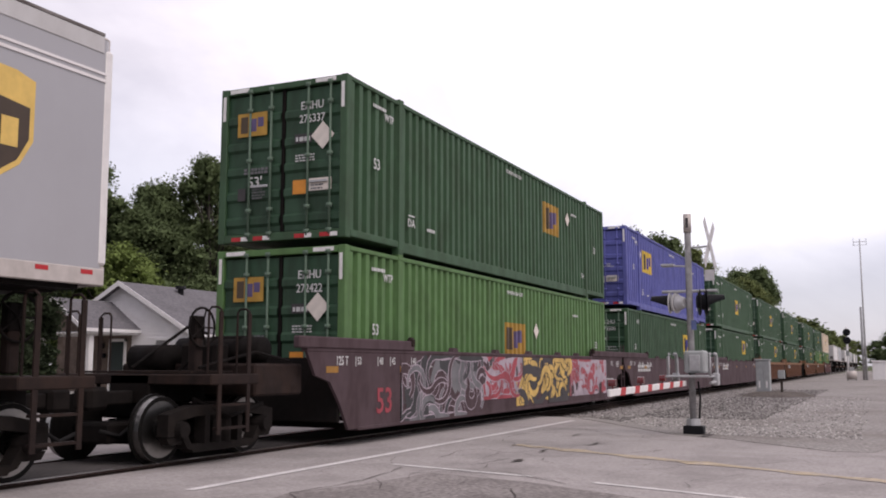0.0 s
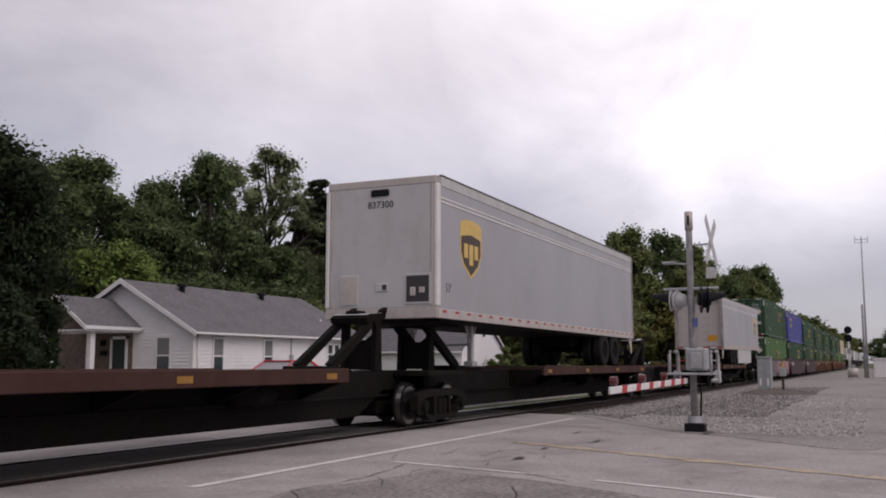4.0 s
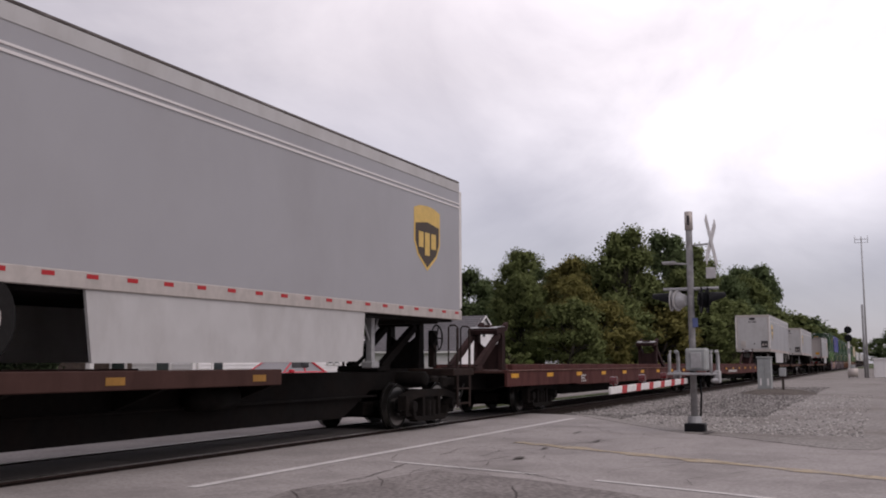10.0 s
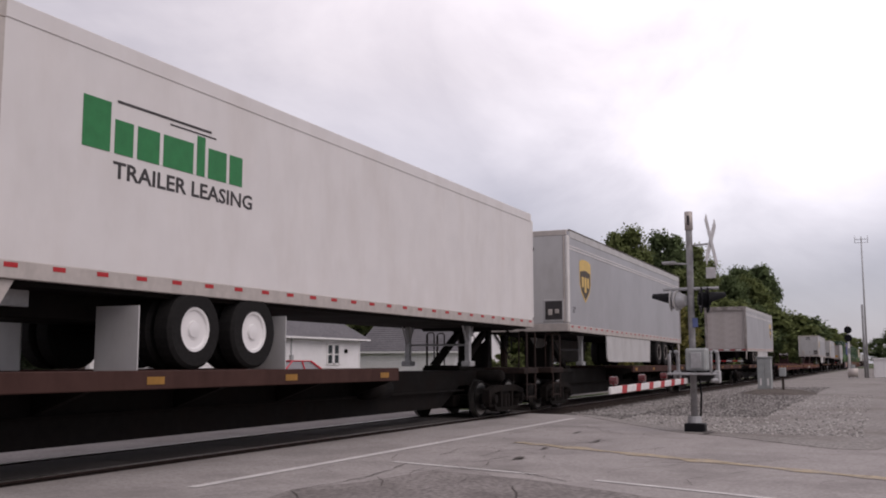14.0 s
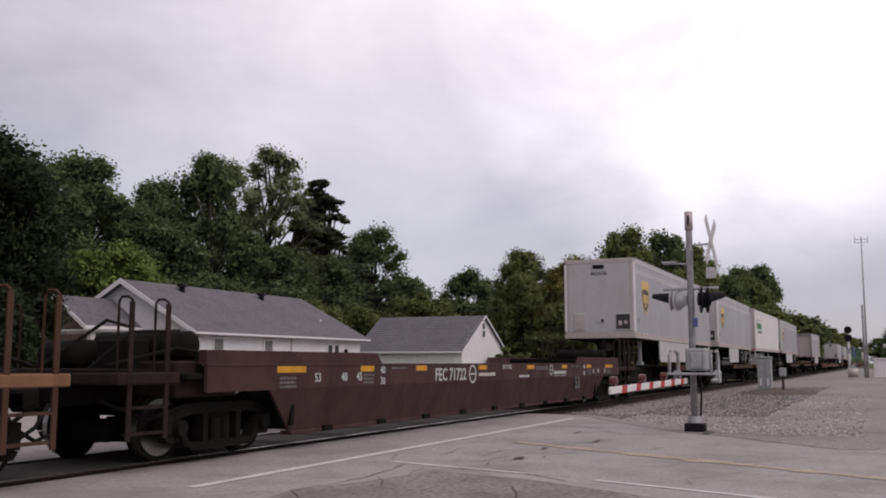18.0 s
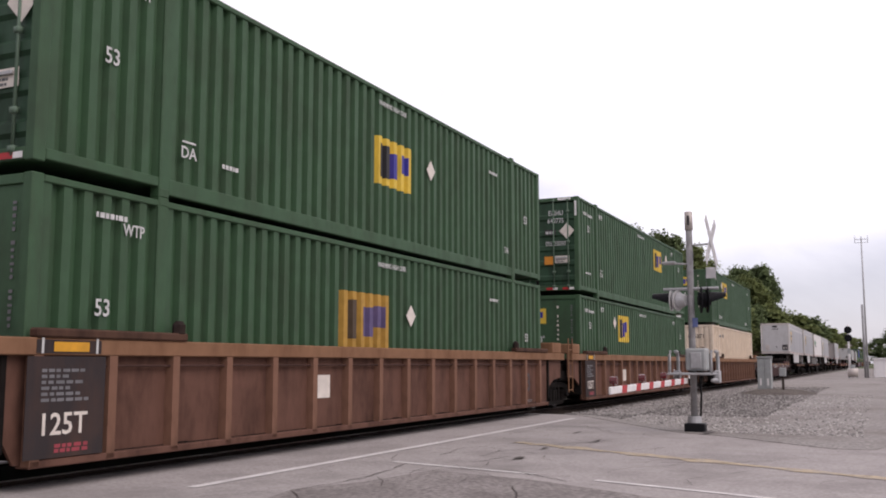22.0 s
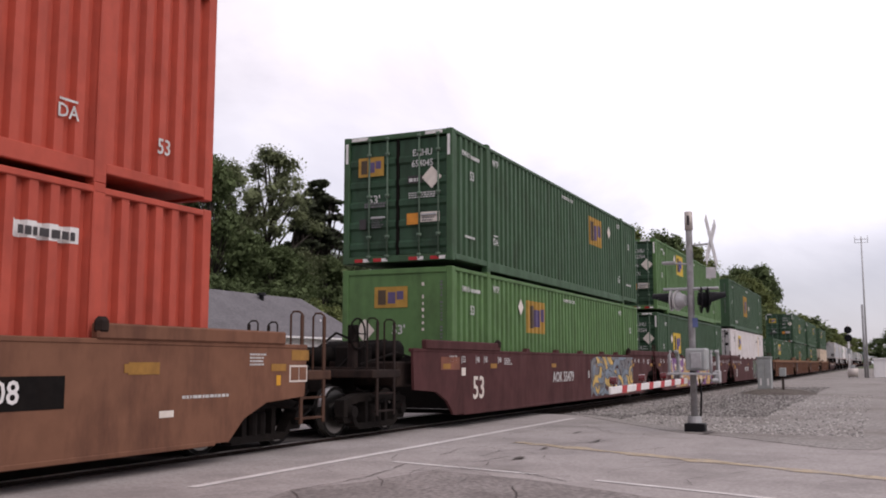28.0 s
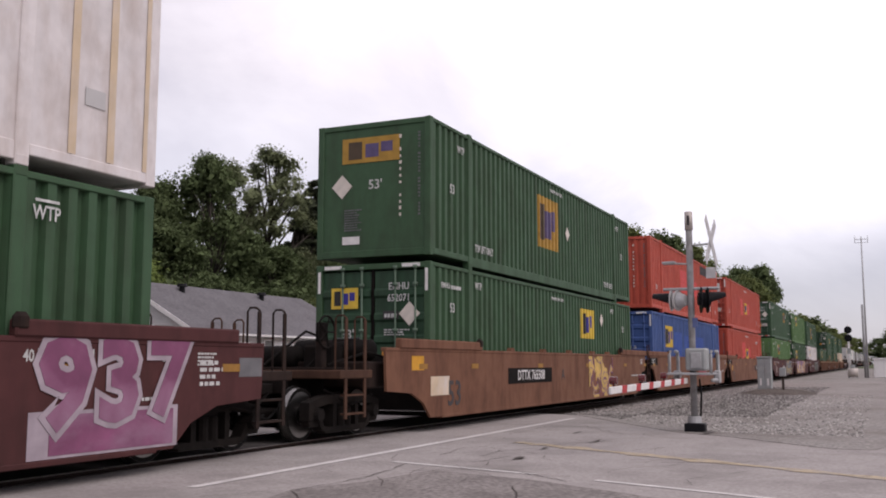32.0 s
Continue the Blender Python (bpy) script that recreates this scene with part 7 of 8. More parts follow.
part("siding", f, SIDING, ga)
f = Form()
gs = (GR - GE) / (gm_ - GX0)
v = [(GX0 - 0.3, GY0 - 0.2, GE - 0.3 * gs + 0.06), (gm_, GY0 - 0.2, GR + 0.06), (GX1 + 0.3, GY0 - 0.2, GE - 0.3 * gs + 0.06)]
v += [(x, GY1 + 0.2, zz) for x, y, zz in v]
v += [(x, y, zz - 0.09) for x, y, zz in v]
f.add(v, [(0, 1, 4, 3), (1, 2, 5, 4), (6, 9, 10, 7), (7, 10, 11, 8), (0, 6, 7, 1), (1, 7, 8, 2), (3, 4, 10, 9), (4, 5, 11, 10), (0, 3, 9, 6), (2, 8, 11, 5)])
rf2 = part("roof", f, SHINGLE, ga, "grey shingle roof")
cs = courses(0, 1, 0, 1, GY0 - 0.2, GY1 + 0.2, 16)
cs.v = [(GX0 - 0.3 + (gm_ - GX0 + 0.3) * y, x, v[0][2] + (GR + 0.06 - v[0][2]) * (min(1, z) if z > 0 else 0) + (0.008 if z - y > 0.01 else 0.0)) for x, y, z in cs.v]
part("shingles", cs, SHINGLE, rf2)
part("fascia", Form().box(GX0 - 0.33, GX0 - 0.30, GY0 - 0.2, GY1 + 0.2, GE - 0.27, GE - 0.14).prism([(GX0 - 0.3, GE - 0.22), (GX0 - 0.3, GE - 0.10), (gm_, GR + 0.07), (GX1 + 0.3, GE - 0.10), (GX1 + 0.3, GE - 0.22), (gm_, GR - 0.05)], "y", GY0 - 0.24, GY0 - 0.205), TRIM, ga)
for y in (26.2, 30.0):
    d = part("garage_door", Form().box(GX0 - 0.03, GX0, y - 1.35, y + 1.35, 0, 1.85), TRIM, ga, "white panelled garage door")
    for i in range(4):
        part("door_panel", shared("door_panel", lambda: Form().box(-0.02, 0, -1.3, 1.3, 0.02, 0.43, 0.008), TRIM), None, d, at=(GX0 - 0.03, y, i * 0.455))
part("gable_window", Form().box(gm_ - 0.28, gm_ + 0.28, GY0 - 0.05, GY0 - 0.02, 2.95, 3.95), TRIM, ga, "white framed gable window")
for z in (3.0, 3.5):
    part("pane", Form().box(gm_ - 0.2, gm_ + 0.2, GY0 - 0.06, GY0 - 0.05, z, z + 0.4), GLASS, ga)

# ---- parked car ----
car = thing("parked_car", "red saloon car parked on the drive beside the house", "car", pose(30.4, 20.6, -0.10))


def car_body():
    f = Form()
    prof = [(-2.2, 0.55), (-2.25, 0.85), (-1.5, 0.98), (-0.8, 1.02), (1.0, 1.03), (1.9, 1.0), (2.2, 0.85), (2.2, 0.5), (1.9, 0.3), (-1.9, 0.3)]
    rows = []
    for y, s in ((-0.88, 0.93), (-0.80, 1.0), (0.80, 1.0), (0.88, 0.93)):
        rows.append([(x * (0.985 if s < 1 else 1.0), y, 0.3 + (z - 0.3) * s) for x, z in prof])
    n = len(prof)
    f.add([p for r in rows for p in r], [(i * n + j, i * n + (j + 1) % n, (i + 1) * n + (j + 1) % n, (i + 1) * n + j) for i in range(3) for j in range(n)] + [tuple(range(n)), tuple(range(4 * n - 1, 3 * n - 1, -1))])
    return f


part("body", car_body(), CARRED, car, "glossy red bodywork")


def cabin(form, grow, z1):
    base = [(-1.05, 0.72), (1.55, 0.72)]
    v = [(-1.15 - grow, -0.78 - grow, 0.98), (1.75 + grow, -0.78 - grow, 0.98), (1.75 + grow, 0.78 + grow, 0.98), (-1.15 - grow, 0.78 + grow, 0.98), (-0.3, -0.60 - grow, z1), (0.95, -0.60 - grow, z1), (0.95, 0.60 + grow, z1), (-0.3, 0.60 + grow, z1)]
    return form.add(v, [(0, 1, 5, 4), (1, 2, 6, 5), (2, 3, 7, 6), (3, 0, 4, 7), (4, 5, 6, 7)])


part("greenhouse", cabin(Form(), 0.0, 1.40), CARGLASS, car, "dark car windows")
part("roof", Form().box(-0.36, 1.02, -0.64, 0.64, 1.39, 1.44, 0.02), CARRED, car)
for y0, y1 in ((-0.80, -0.62), (0.62, 0.80)):
    s = -1 if y0 < 0 else 1
    for xa, xb, r in ((-1.15, -0.32, 0.03), (0.35, 0.35, 0.03), (1.75, 0.97, 0.045)):
        part("pillar", Form().tube([(xa, s * 0.79, 0.98), (xb, s * 0.62, 1.40)], r, 6), CARRED, car)
for x in (-1.4, 1.4):
    for s in (-1, 1):
        w = part("wheel", Form().disc_stack(x, 0.31, [(s * 0.68, 0.2), (s * 0.68, 0.31), (s * 0.87, 0.31), (s * 0.87, 0.2)], 20), TYRE, car)
        part("rim", Form().disc_stack(x, 0.31, [(s * 0.80, 0.2), (s * 0.885, 0.19), (s * 0.87, 0.03)], 16), ALU, w)
for s in (-1, 1):
    part("headlight", Form().box(-2.24, -2.05, s * 0.62 - 0.14, s * 0.62 + 0.14, 0.68, 0.80, 0.02), SKIRT, car)
    part("mirror", Form().box(-0.85, -0.7, s * 0.90 - 0.09, s * 0.90 + 0.09, 0.98, 1.10, 0.02), CARRED, car)

# ---- trees ----


def leaf_cards(rnd, centres, per, size, squash=0.7, middle=Vector((0, 0, 6))):
    """Clumps of small bent leaf sprays round the given centres (x, y, z, r); their normals follow the clump, as a leafy mass is lit."""
    v, fc, nm = [], [], []
    for cx, cy, cz, r in centres:
        for q_ in range(per):
            d = Vector((rnd.gauss(0, 1), rnd.gauss(0, 1), rnd.gauss(0, 1)))
            d = d.normalized() * rnd.random() ** 0.5 * rnd.uniform(0.78, 1.0) * r
            p = Vector((cx + d.x, cy + d.y, cz + d.z * squash))
            s = size * rnd.uniform(0.5, 1.2)
            if q_ % 4 == 0:
                s, p = s * 2.3, Vector((cx + d.x * 0.55, cy + d.y * 0.55, cz + d.z * squash * 0.55))
            a = Vector((rnd.uniform(-1, 1), rnd.uniform(-1, 1), rnd.uniform(-0.7, 0.5))).normalized()
            b = a.orthogonal().normalized()
            b.rotate(Matrix.Rotation(rnd.uniform(0, 6.28), 3, a))
            k = len(v)
            c = a.cross(b) * s * 0.18
            v += [tuple(p - a * s * 0.5), tuple(p + b * s * 0.34 + c), tuple(p + a * s * 0.55), tuple(p - b * s * 0.34 + c)]
            fc += [(k, k + 1, k + 2), (k, k + 2, k + 3)]
            o = (d / max(r, 0.1)) * 0.9 + (p - middle).normalized() * 0.5 + a.cross(b) * rnd.uniform(-0.15, 0.15) + Vector((0, 0, 0.15))
            nm += [tuple(o.normalized())] * 4
    f = Form()
    f.v, f.f, f.s, f.n = v, fc, [0] * len(fc), nm
    return f


def tree_kind(seed, height, spread, base, per, size, airy=1.0, lean=0.0, clumps=46, shape="round"):
    """Trunk and crown meshes of one kind of tree: height, half width of the crown, height where the crown begins."""
    rnd = random.Random(seed)
    t = Form()
    top = height * 0.86
    path = [(0, 0, -0.3)]
    x = y = 0.0
    for i in range(1, 7):
        x += rnd.uniform(-0.2, 0.2) + lean * 0.2
        y += rnd.uniform(-0.2, 0.2)
        path.append((x, y, top * i / 6))
    r0 = height * 0.022 + 0.06
    t.tube(path, [r0 * (1.25 if i == 0 else 1 - 0.86 * i / 6) for i in range(7)], 9)
    centres = []
    for i in range(clumps):
        if shape == "cone":
            # boughs in ragged tiers, five clumps out along each
            bough, out = i // 5, (i % 5 + 1) / 5
            if i % 5 == 0:
                q = min(0.97, max(0.02, (bough + 0.5) / (clumps / 5) + rnd.uniform(-0.05, 0.05)))
                a, reach = bough * 2.4 + rnd.uniform(-0.9, 0.9), spread * (1.05 - q) ** 0.9 * rnd.uniform(0.55, 1.1)
            z = base + (height - base) * q + reach * (0.16 * out - 0.34 * out * out) + rnd.uniform(-0.15, 0.15)
            px_, py_ = math.cos(a) * reach * out, math.sin(a) * reach * out
            cr = (0.5 + 0.75 * (1 - q)) * (1.2 - 0.6 * out) * rnd.uniform(0.8, 1.2)
        else:
            q = rnd.random()
            z = base + (height - base) * q
            w = math.sin(math.pi * min(0.97, 0.16 + q * 0.82)) ** 0.7
            rr = spread * w * math.sqrt(rnd.random()) * 0.92
            a = rnd.uniform(0, 6.28)
            px_, py_ = math.cos(a) * rr, math.sin(a) * rr
            cr = spread * rnd.uniform(0.16, 0.34) * airy
        k = min(5, int(z / top * 6 * 0.75))
        bx, by, bz = path[k]
        if i % 2 == 0:
            mid = ((bx + px_) / 2 + rnd.uniform(-0.3, 0.3), (by + py_) / 2 + rnd.uniform(-0.3, 0.3), (bz + z) / 2 + (0.4 if shape != "cone" else -0.2))
            t.tube([(bx, by, bz), mid, (px_ + x * q, py_ + y * q, z)], [r0 * 0.38 * (1 - 0.5 * q), r0 * 0.22, 0.02], 5)
        centres.append((px_ + x * q, py_ + y * q, z, cr))
    crown = leaf_cards(rnd, centres, per, size, 0.75 if shape != "cone" else 0.36, Vector((0, 0, (base + height) / 2)))
    return t, crown


KINDS = {}


def tree(kind, x, y, scale, turn, mat, word, wide=1.0, z=-0.15):
    t, c = KINDS[kind]
    key = f"crown|{kind}{mat.name}"
    ob = thing("tree", word, "tree", pose(x, y, z, 0, 0, turn), group="trees")
    ob.scale = (scale * wide, scale * wide, scale)
    part("trunk", shared(f"trunk|{kind}", lambda: t, BARK, True, False), None, ob, "grey-brown trunk and limbs")
    part("crown", shared(key, lambda: c, mat, False, False), None, ob, "leafy crown")
    return ob


KINDS["broad"] = tree_kind(11, 14, 4.8, 1.8, 300, 0.23, 1.38, 0.2, 84)
KINDS["broad2"] = tree_kind(12, 13, 4.5, 1.5, 300, 0.23, 1.38, -0.2, 80)
KINDS["airy"] = tree_kind(13, 16, 4.6, 5.5, 230, 0.20, 1.05, 0.3, 74)
KINDS["flat"] = tree_kind(14, 14, 4.8, 6.0, 280, 0.22, 1.12, 0.0, 66)
KINDS["low"] = tree_kind(15, 6.5, 3.3, 0.5, 240, 0.18, 1.3, 0.0, 60)
KINDS["mid_broad"] = tree_kind(11, 14, 4.8, 1.8, 200, 0.34, 1.42, 0.2, 70)
KINDS["mid_broad2"] = tree_kind(12, 13, 4.5, 1.5, 200, 0.34, 1.42, -0.2, 66)
KINDS["mid_low"] = tree_kind(15, 6.5, 3.3, 0.5, 150, 0.29, 1.35, 0.0, 52)
KINDS["far_broad"] = tree_kind(11, 14, 4.8, 1.8, 90, 0.55, 1.42, 0.2, 50)
KINDS["far_broad2"] = tree_kind(12, 13, 4.5, 1.5, 90, 0.55, 1.42, -0.2, 50)
KINDS["far_low"] = tree_kind(15, 6.5, 3.3, 0.5, 80, 0.42, 1.35, 0.0, 40)
KINDS["pine"] = tree_kind(16, 15, 4.9, 2.5, 90, 0.20, 0.9, 0.0, 300, "cone")
KINDS["bush"] = tree_kind(17, 2.6, 1.7, 0.2, 140, 0.16, 1.1, 0.0, 26)
DARKTREE, MIDTREE, LIGHTTREE, OLIVETREE = "dark green leafy tree", "mid green leafy tree", "bright green leafy tree", "olive-green and yellowing leafy tree"
TREES = [
    # beside and behind the house
    ("broad", 21.0, 27.7, 0.72, 10, LEAFDEEP, DARKTREE, 1.15), ("broad2", 18.2, 27.0, 0.68, 80, LEAFDEEP, DARKTREE, 1.2), ("low", 23.6, 28.7, 0.50, 30, LEAFDEEP, DARKTREE, 1.2),
    ("low", 20.0, 24.8, 0.60, 60, LEAFDEEP, "dark green shrub by the road", 1.05), ("broad", 23.7, 27.2, 0.60, 200, LEAFDEEP, DARKTREE, 0.66),
    ("flat", 51.0, 51.0, 1.13, 0, LEAFDARK, "dark green spreading tree with an open crown", 1.15), ("broad2", 46.0, 53.0, 1.10, 40, LEAFDARK, DARKTREE, 0.9), ("broad", 60.0, 53.0, 1.13, 120, LEAFDARK, DARKTREE, 0.75),
    ("broad2", 53.5, 50.0, 0.95, 200, LEAFDARK, DARKTREE, 1.1), ("low", 41.5, 40.5, 1.25, 0, LEAFLIGHT, LIGHTTREE, 1.05), ("low", 46.0, 41.0, 1.0, 90, LEAFLIGHT, LIGHTTREE, 1.0),
    ("broad2", 63.0, 50.0, 1.38, 20, LEAFDARK, DARKTREE, 0.7), ("airy", 73.8, 52.0, 1.31, 0, LEAFPALE, "tall airy pale green leafy tree", 0.95), ("airy", 70.5, 54.0, 1.2, 130, LEAFPALE, "tall airy pale green leafy tree", 0.8),
    ("pine", 83.5, 52.0, 1.35, 0, LEAFPINE, "dark ragged pine tree", 1.35), ("pine", 80.0, 53.0, 1.2, 100, LEAFPINE, "dark ragged pine tree", 1.4), ("broad", 70.0, 49.0, 0.82, 250, LEAFDARK, DARKTREE, 1.25), ("broad2", 78.0, 48.0, 0.85, 310, LEAFDARK, DARKTREE, 1.2),
    ("broad", 91.0, 50.0, 1.12, 60, LEAFDARK, DARKTREE, 0.95), ("low", 64.5, 40.0, 0.95, 170, LEAFMID, MIDTREE, 1.1), ("low", 72.0, 41.0, 0.95, 220, LEAFMID, MIDTREE, 1.2),
    ("broad2", 102.0, 52.0, 0.86, 10, LEAFDARK, DARKTREE, 0.9), ("low", 95.0, 44.0, 1.1, 40, LEAFMID, MIDTREE, 1.2), ("low", 84.0, 42.0, 1.1, 300, LEAFDARK, DARKTREE, 1.2),
    ("broad2", 56.0, 47.0, 0.80, 15, LEAFDARK, DARKTREE, 1.2), ("broad", 43.0, 48.0, 0.95, 75, LEAFDARK, DARKTREE, 1.1), ("broad2", 34.0, 46.0, 1.1, 145, LEAFDARK, DARKTREE, 1.1),
    ("broad", 27.0, 42.0, 0.95, 215, LEAFDARK, DARKTREE, 1.1),
    ("broad", 55.0, 56.0, 1.05, 33, LEAFDARK, DARKTREE, 0.9), ("broad2", 66.0, 57.0, 1.2, 63, LEAFDARK, DARKTREE, 0.9), ("broad", 77.0, 58.0, 1.1, 93, LEAFDARK, DARKTREE, 1.0),
    ("broad2", 88.0, 56.0, 1.05, 123, LEAFDARK, DARKTREE, 1.0), ("broad", 98.0, 57.0, 0.98, 153, LEAFDARK, DARKTREE, 1.0), ("broad2", 110.0, 55.0, 0.9, 183, LEAFDARK, DARKTREE, 1.0),
    ("low", 52.0, 42.0, 1.1, 12, LEAFDARK, DARKTREE, 1.2), ("low", 58.0, 41.0, 1.1, 42, LEAFDARK, DARKTREE, 1.2), ("broad", 38.0, 52.0, 1.15, 5, LEAFDARK, DARKTREE, 0.9),
    ("broad2", 30.0, 50.0, 1.15, 55, LEAFDARK, DARKTREE, 1.0), ("low", 78.0, 38.0, 1.15, 72, LEAFMID, MIDTREE, 1.2), ("low", 88.0, 38.0, 1.2, 102, LEAFDARK, DARKTREE, 1.2),
    ("broad2", 112.0, 46.0, 0.88, 222, LEAFDARK, DARKTREE, 1.0), ("broad", 118.0, 40.0, 0.95, 252, LEAFDARK, DARKTREE, 1.0), ("low", 100.0, 38.0, 1.2, 132, LEAFMID, MIDTREE, 1.2),
    # beyond the garage and along the track
    ("broad", 106.0, 31.0, 0.92, 282, LEAFMID, MIDTREE, 1.0), ("broad2", 112.0, 28.0, 1.05, 312, LEAFOLIVE, OLIVETREE, 0.9), ("low", 98.0, 21.0, 1.2, 342, LEAFOLIVE, OLIVETREE, 1.2), ("low", 106.0, 20.0, 1.3, 22, LEAFMID, MIDTREE, 1.2),
    ("low", 116.0, 19.0, 1.4, 52, LEAFMID, MIDTREE, 1.2), ("broad", 124.0, 22.0, 1.12, 82, LEAFMID, MIDTREE, 0.9), ("broad2", 138.0, 24.0, 1.15, 112, LEAFDARK, DARKTREE, 1.0), ("low", 128.0, 18.0, 1.5, 142, LEAFMID, MIDTREE, 1.2),
    ("low", 140.0, 17.5, 1.5, 172, LEAFDARK, DARKTREE, 1.3), ("low", 155.0, 17.0, 1.5, 202, LEAFMID, MIDTREE, 1.4), ("low", 172.0, 16.5, 1.5, 232, LEAFMID, MIDTREE, 1.5), ("low", 190.0, 16.0, 1.5, 262, LEAFDARK, DARKTREE, 1.6),
    ("broad2", 154.0, 22.0, 1.1, 292, LEAFDARK, DARKTREE, 1.0), ("broad", 168.0, 21.5, 1.2, 322, LEAFDARK, DARKTREE, 1.0), ("broad2", 186.0, 21.0, 1.15, 352, LEAFDARK, DARKTREE, 1.0), ("broad", 205.0, 20.5, 1.1, 32, LEAFDARK, DARKTREE, 1.1),
    ("broad2", 228.0, 20.0, 1.1, 62, LEAFDARK, DARKTREE, 1.2), ("broad", 255.0, 20.0, 1.15, 92, LEAFDARK, DARKTREE, 1.2), ("broad2", 285.0, 20.0, 1.15, 122, LEAFDARK, DARKTREE, 1.3), ("broad", 318.0, 19.5, 1.2, 152, LEAFDARK, DARKTREE, 1.3),
    ("broad", 103.0, 44.0, 0.85, 30, LEAFDARK, DARKTREE, 0.95), ("broad2", 95.0, 34.5, 0.98, 90, LEAFMID, MIDTREE, 0.95), ("broad", 87.0, 31.5, 0.70, 140, LEAFMID, MIDTREE, 1.0),
    ("broad", 98.0, 30.0, 0.86, 10, LEAFOLIVE, OLIVETREE, 0.9), ("broad2", 86.0, 26.5, 0.70, 200, LEAFOLIVE, OLIVETREE, 1.05), ("low", 75.0, 23.5, 1.0, 0, LEAFMID, MIDTREE, 1.1),
    ("low", 82.0, 22.8, 1.1, 80, LEAFOLIVE, OLIVETREE, 1.1), ("low", 90.0, 22.5, 1.2, 180, LEAFMID, MIDTREE, 1.1), ("broad", 97.0, 23.6, 1.05, 70, LEAFMID, MIDTREE, 0.85),
    ("broad2", 104.0, 25.0, 1.06, 0, LEAFMID, MIDTREE, 0.8), ("broad", 118.0, 24.0, 1.20, 260, LEAFDARK, DARKTREE, 0.85), ("broad2", 112.0, 20.5, 0.9, 330, LEAFMID, MIDTREE, 0.9),
    ("broad", 132.0, 21.5, 1.05, 100, LEAFMID, MIDTREE, 0.9), ("broad2", 145.0, 20.5, 1.05, 150, LEAFDARK, DARKTREE, 0.9), ("broad", 160.0, 19.5, 1.05, 200, LEAFMID, MIDTREE, 0.9),
    ("broad2", 177.0, 19.0, 1.38, 250, LEAFDARK, DARKTREE, 0.75), ("broad", 195.0, 19.0, 1.1, 300, LEAFMID, MIDTREE, 0.9), ("broad2", 215.0, 18.5, 0.98, 350, LEAFMID, MIDTREE, 1.0),
    ("broad", 240.0, 18.5, 1.1, 50, LEAFMID, MIDTREE, 1.0), ("broad2", 270.0, 18.5, 1.1, 100, LEAFDARK, DARKTREE, 1.0), ("broad", 300.0, 18.0, 1.1, 150, LEAFDARK, DARKTREE, 1.0),
    ("broad2", 340.0, 18.0, 1.3, 200, LEAFDARK, DARKTREE, 1.0), ("broad", 390.0, 17.5, 1.3, 250, LEAFDARK, DARKTREE, 1.1), ("broad2", 440.0, 17.5, 1.3, 300, LEAFDARK, DARKTREE, 1.1),
    ("broad", 500.0, 17.0, 1.4, 350, LEAFDARK, DARKTREE, 1.2), ("broad2", 580.0, 16.0, 1.5, 50, LEAFDARK, DARKTREE, 1.3), ("broad", 680.0, 15.0, 1.5, 50, LEAFDARK, DARKTREE, 1.6),
    ("broad2", 700.0, 2.0, 1.3, 90, LEAFDARK, DARKTREE, 1.8), ("broad", 125.0, -1.9, 0.42, 20, LEAFDARK, "dark green tree beyond the yard", 1.0), ("broad2", 150.0, -4.5, 0.62, 70, LEAFDARK, "dark green tree beyond the yard", 1.1),
    ("broad", 190.0, -3.5, 0.55, 120, LEAFMID, MIDTREE, 1.2), ("bush", 60.0, 22.9, 0.9, 0, LEAFMID, "green shrub by the garage", 1.3), ("bush", 62.8, 22.8, 0.7, 90, LEAFLIGHT, "pale green shrub by the garage", 1.2),
    ("bush", 34.6, 24.6, 0.35, 40, LEAFMID, "small shrub against the house wall", 1.0), ("bush", 22.2, 25.6, 0.85, 10, LEAFDEEP, "dark green bush by the porch", 1.3),
]
for kind, x, y, sc, turn, mat, word, wide in TREES:
    if x > 192 and y > 10:
        sc *= 0.78
        # paler leaves stand in for the haze over distant trees
        mat = LEAFMID
    if kind in ("broad", "broad2", "low") and x > 96:
        kind = ("far_" if x > 185 else "mid_") + kind
    tree(kind, x, y, sc, turn, mat, word, wide)
# ---- the train, from its front to its rear ----
MOVING = []


def run(ob):
    MOVING.append((ob, ob.matrix_basis.copy()))
    return ob


ZL, ZU = 0.335, 0.335 + CH + 0.004
C = container
small = [("bars", LETTER, 0.7, 2.6, 1.02, 1.3, 6, 2)]
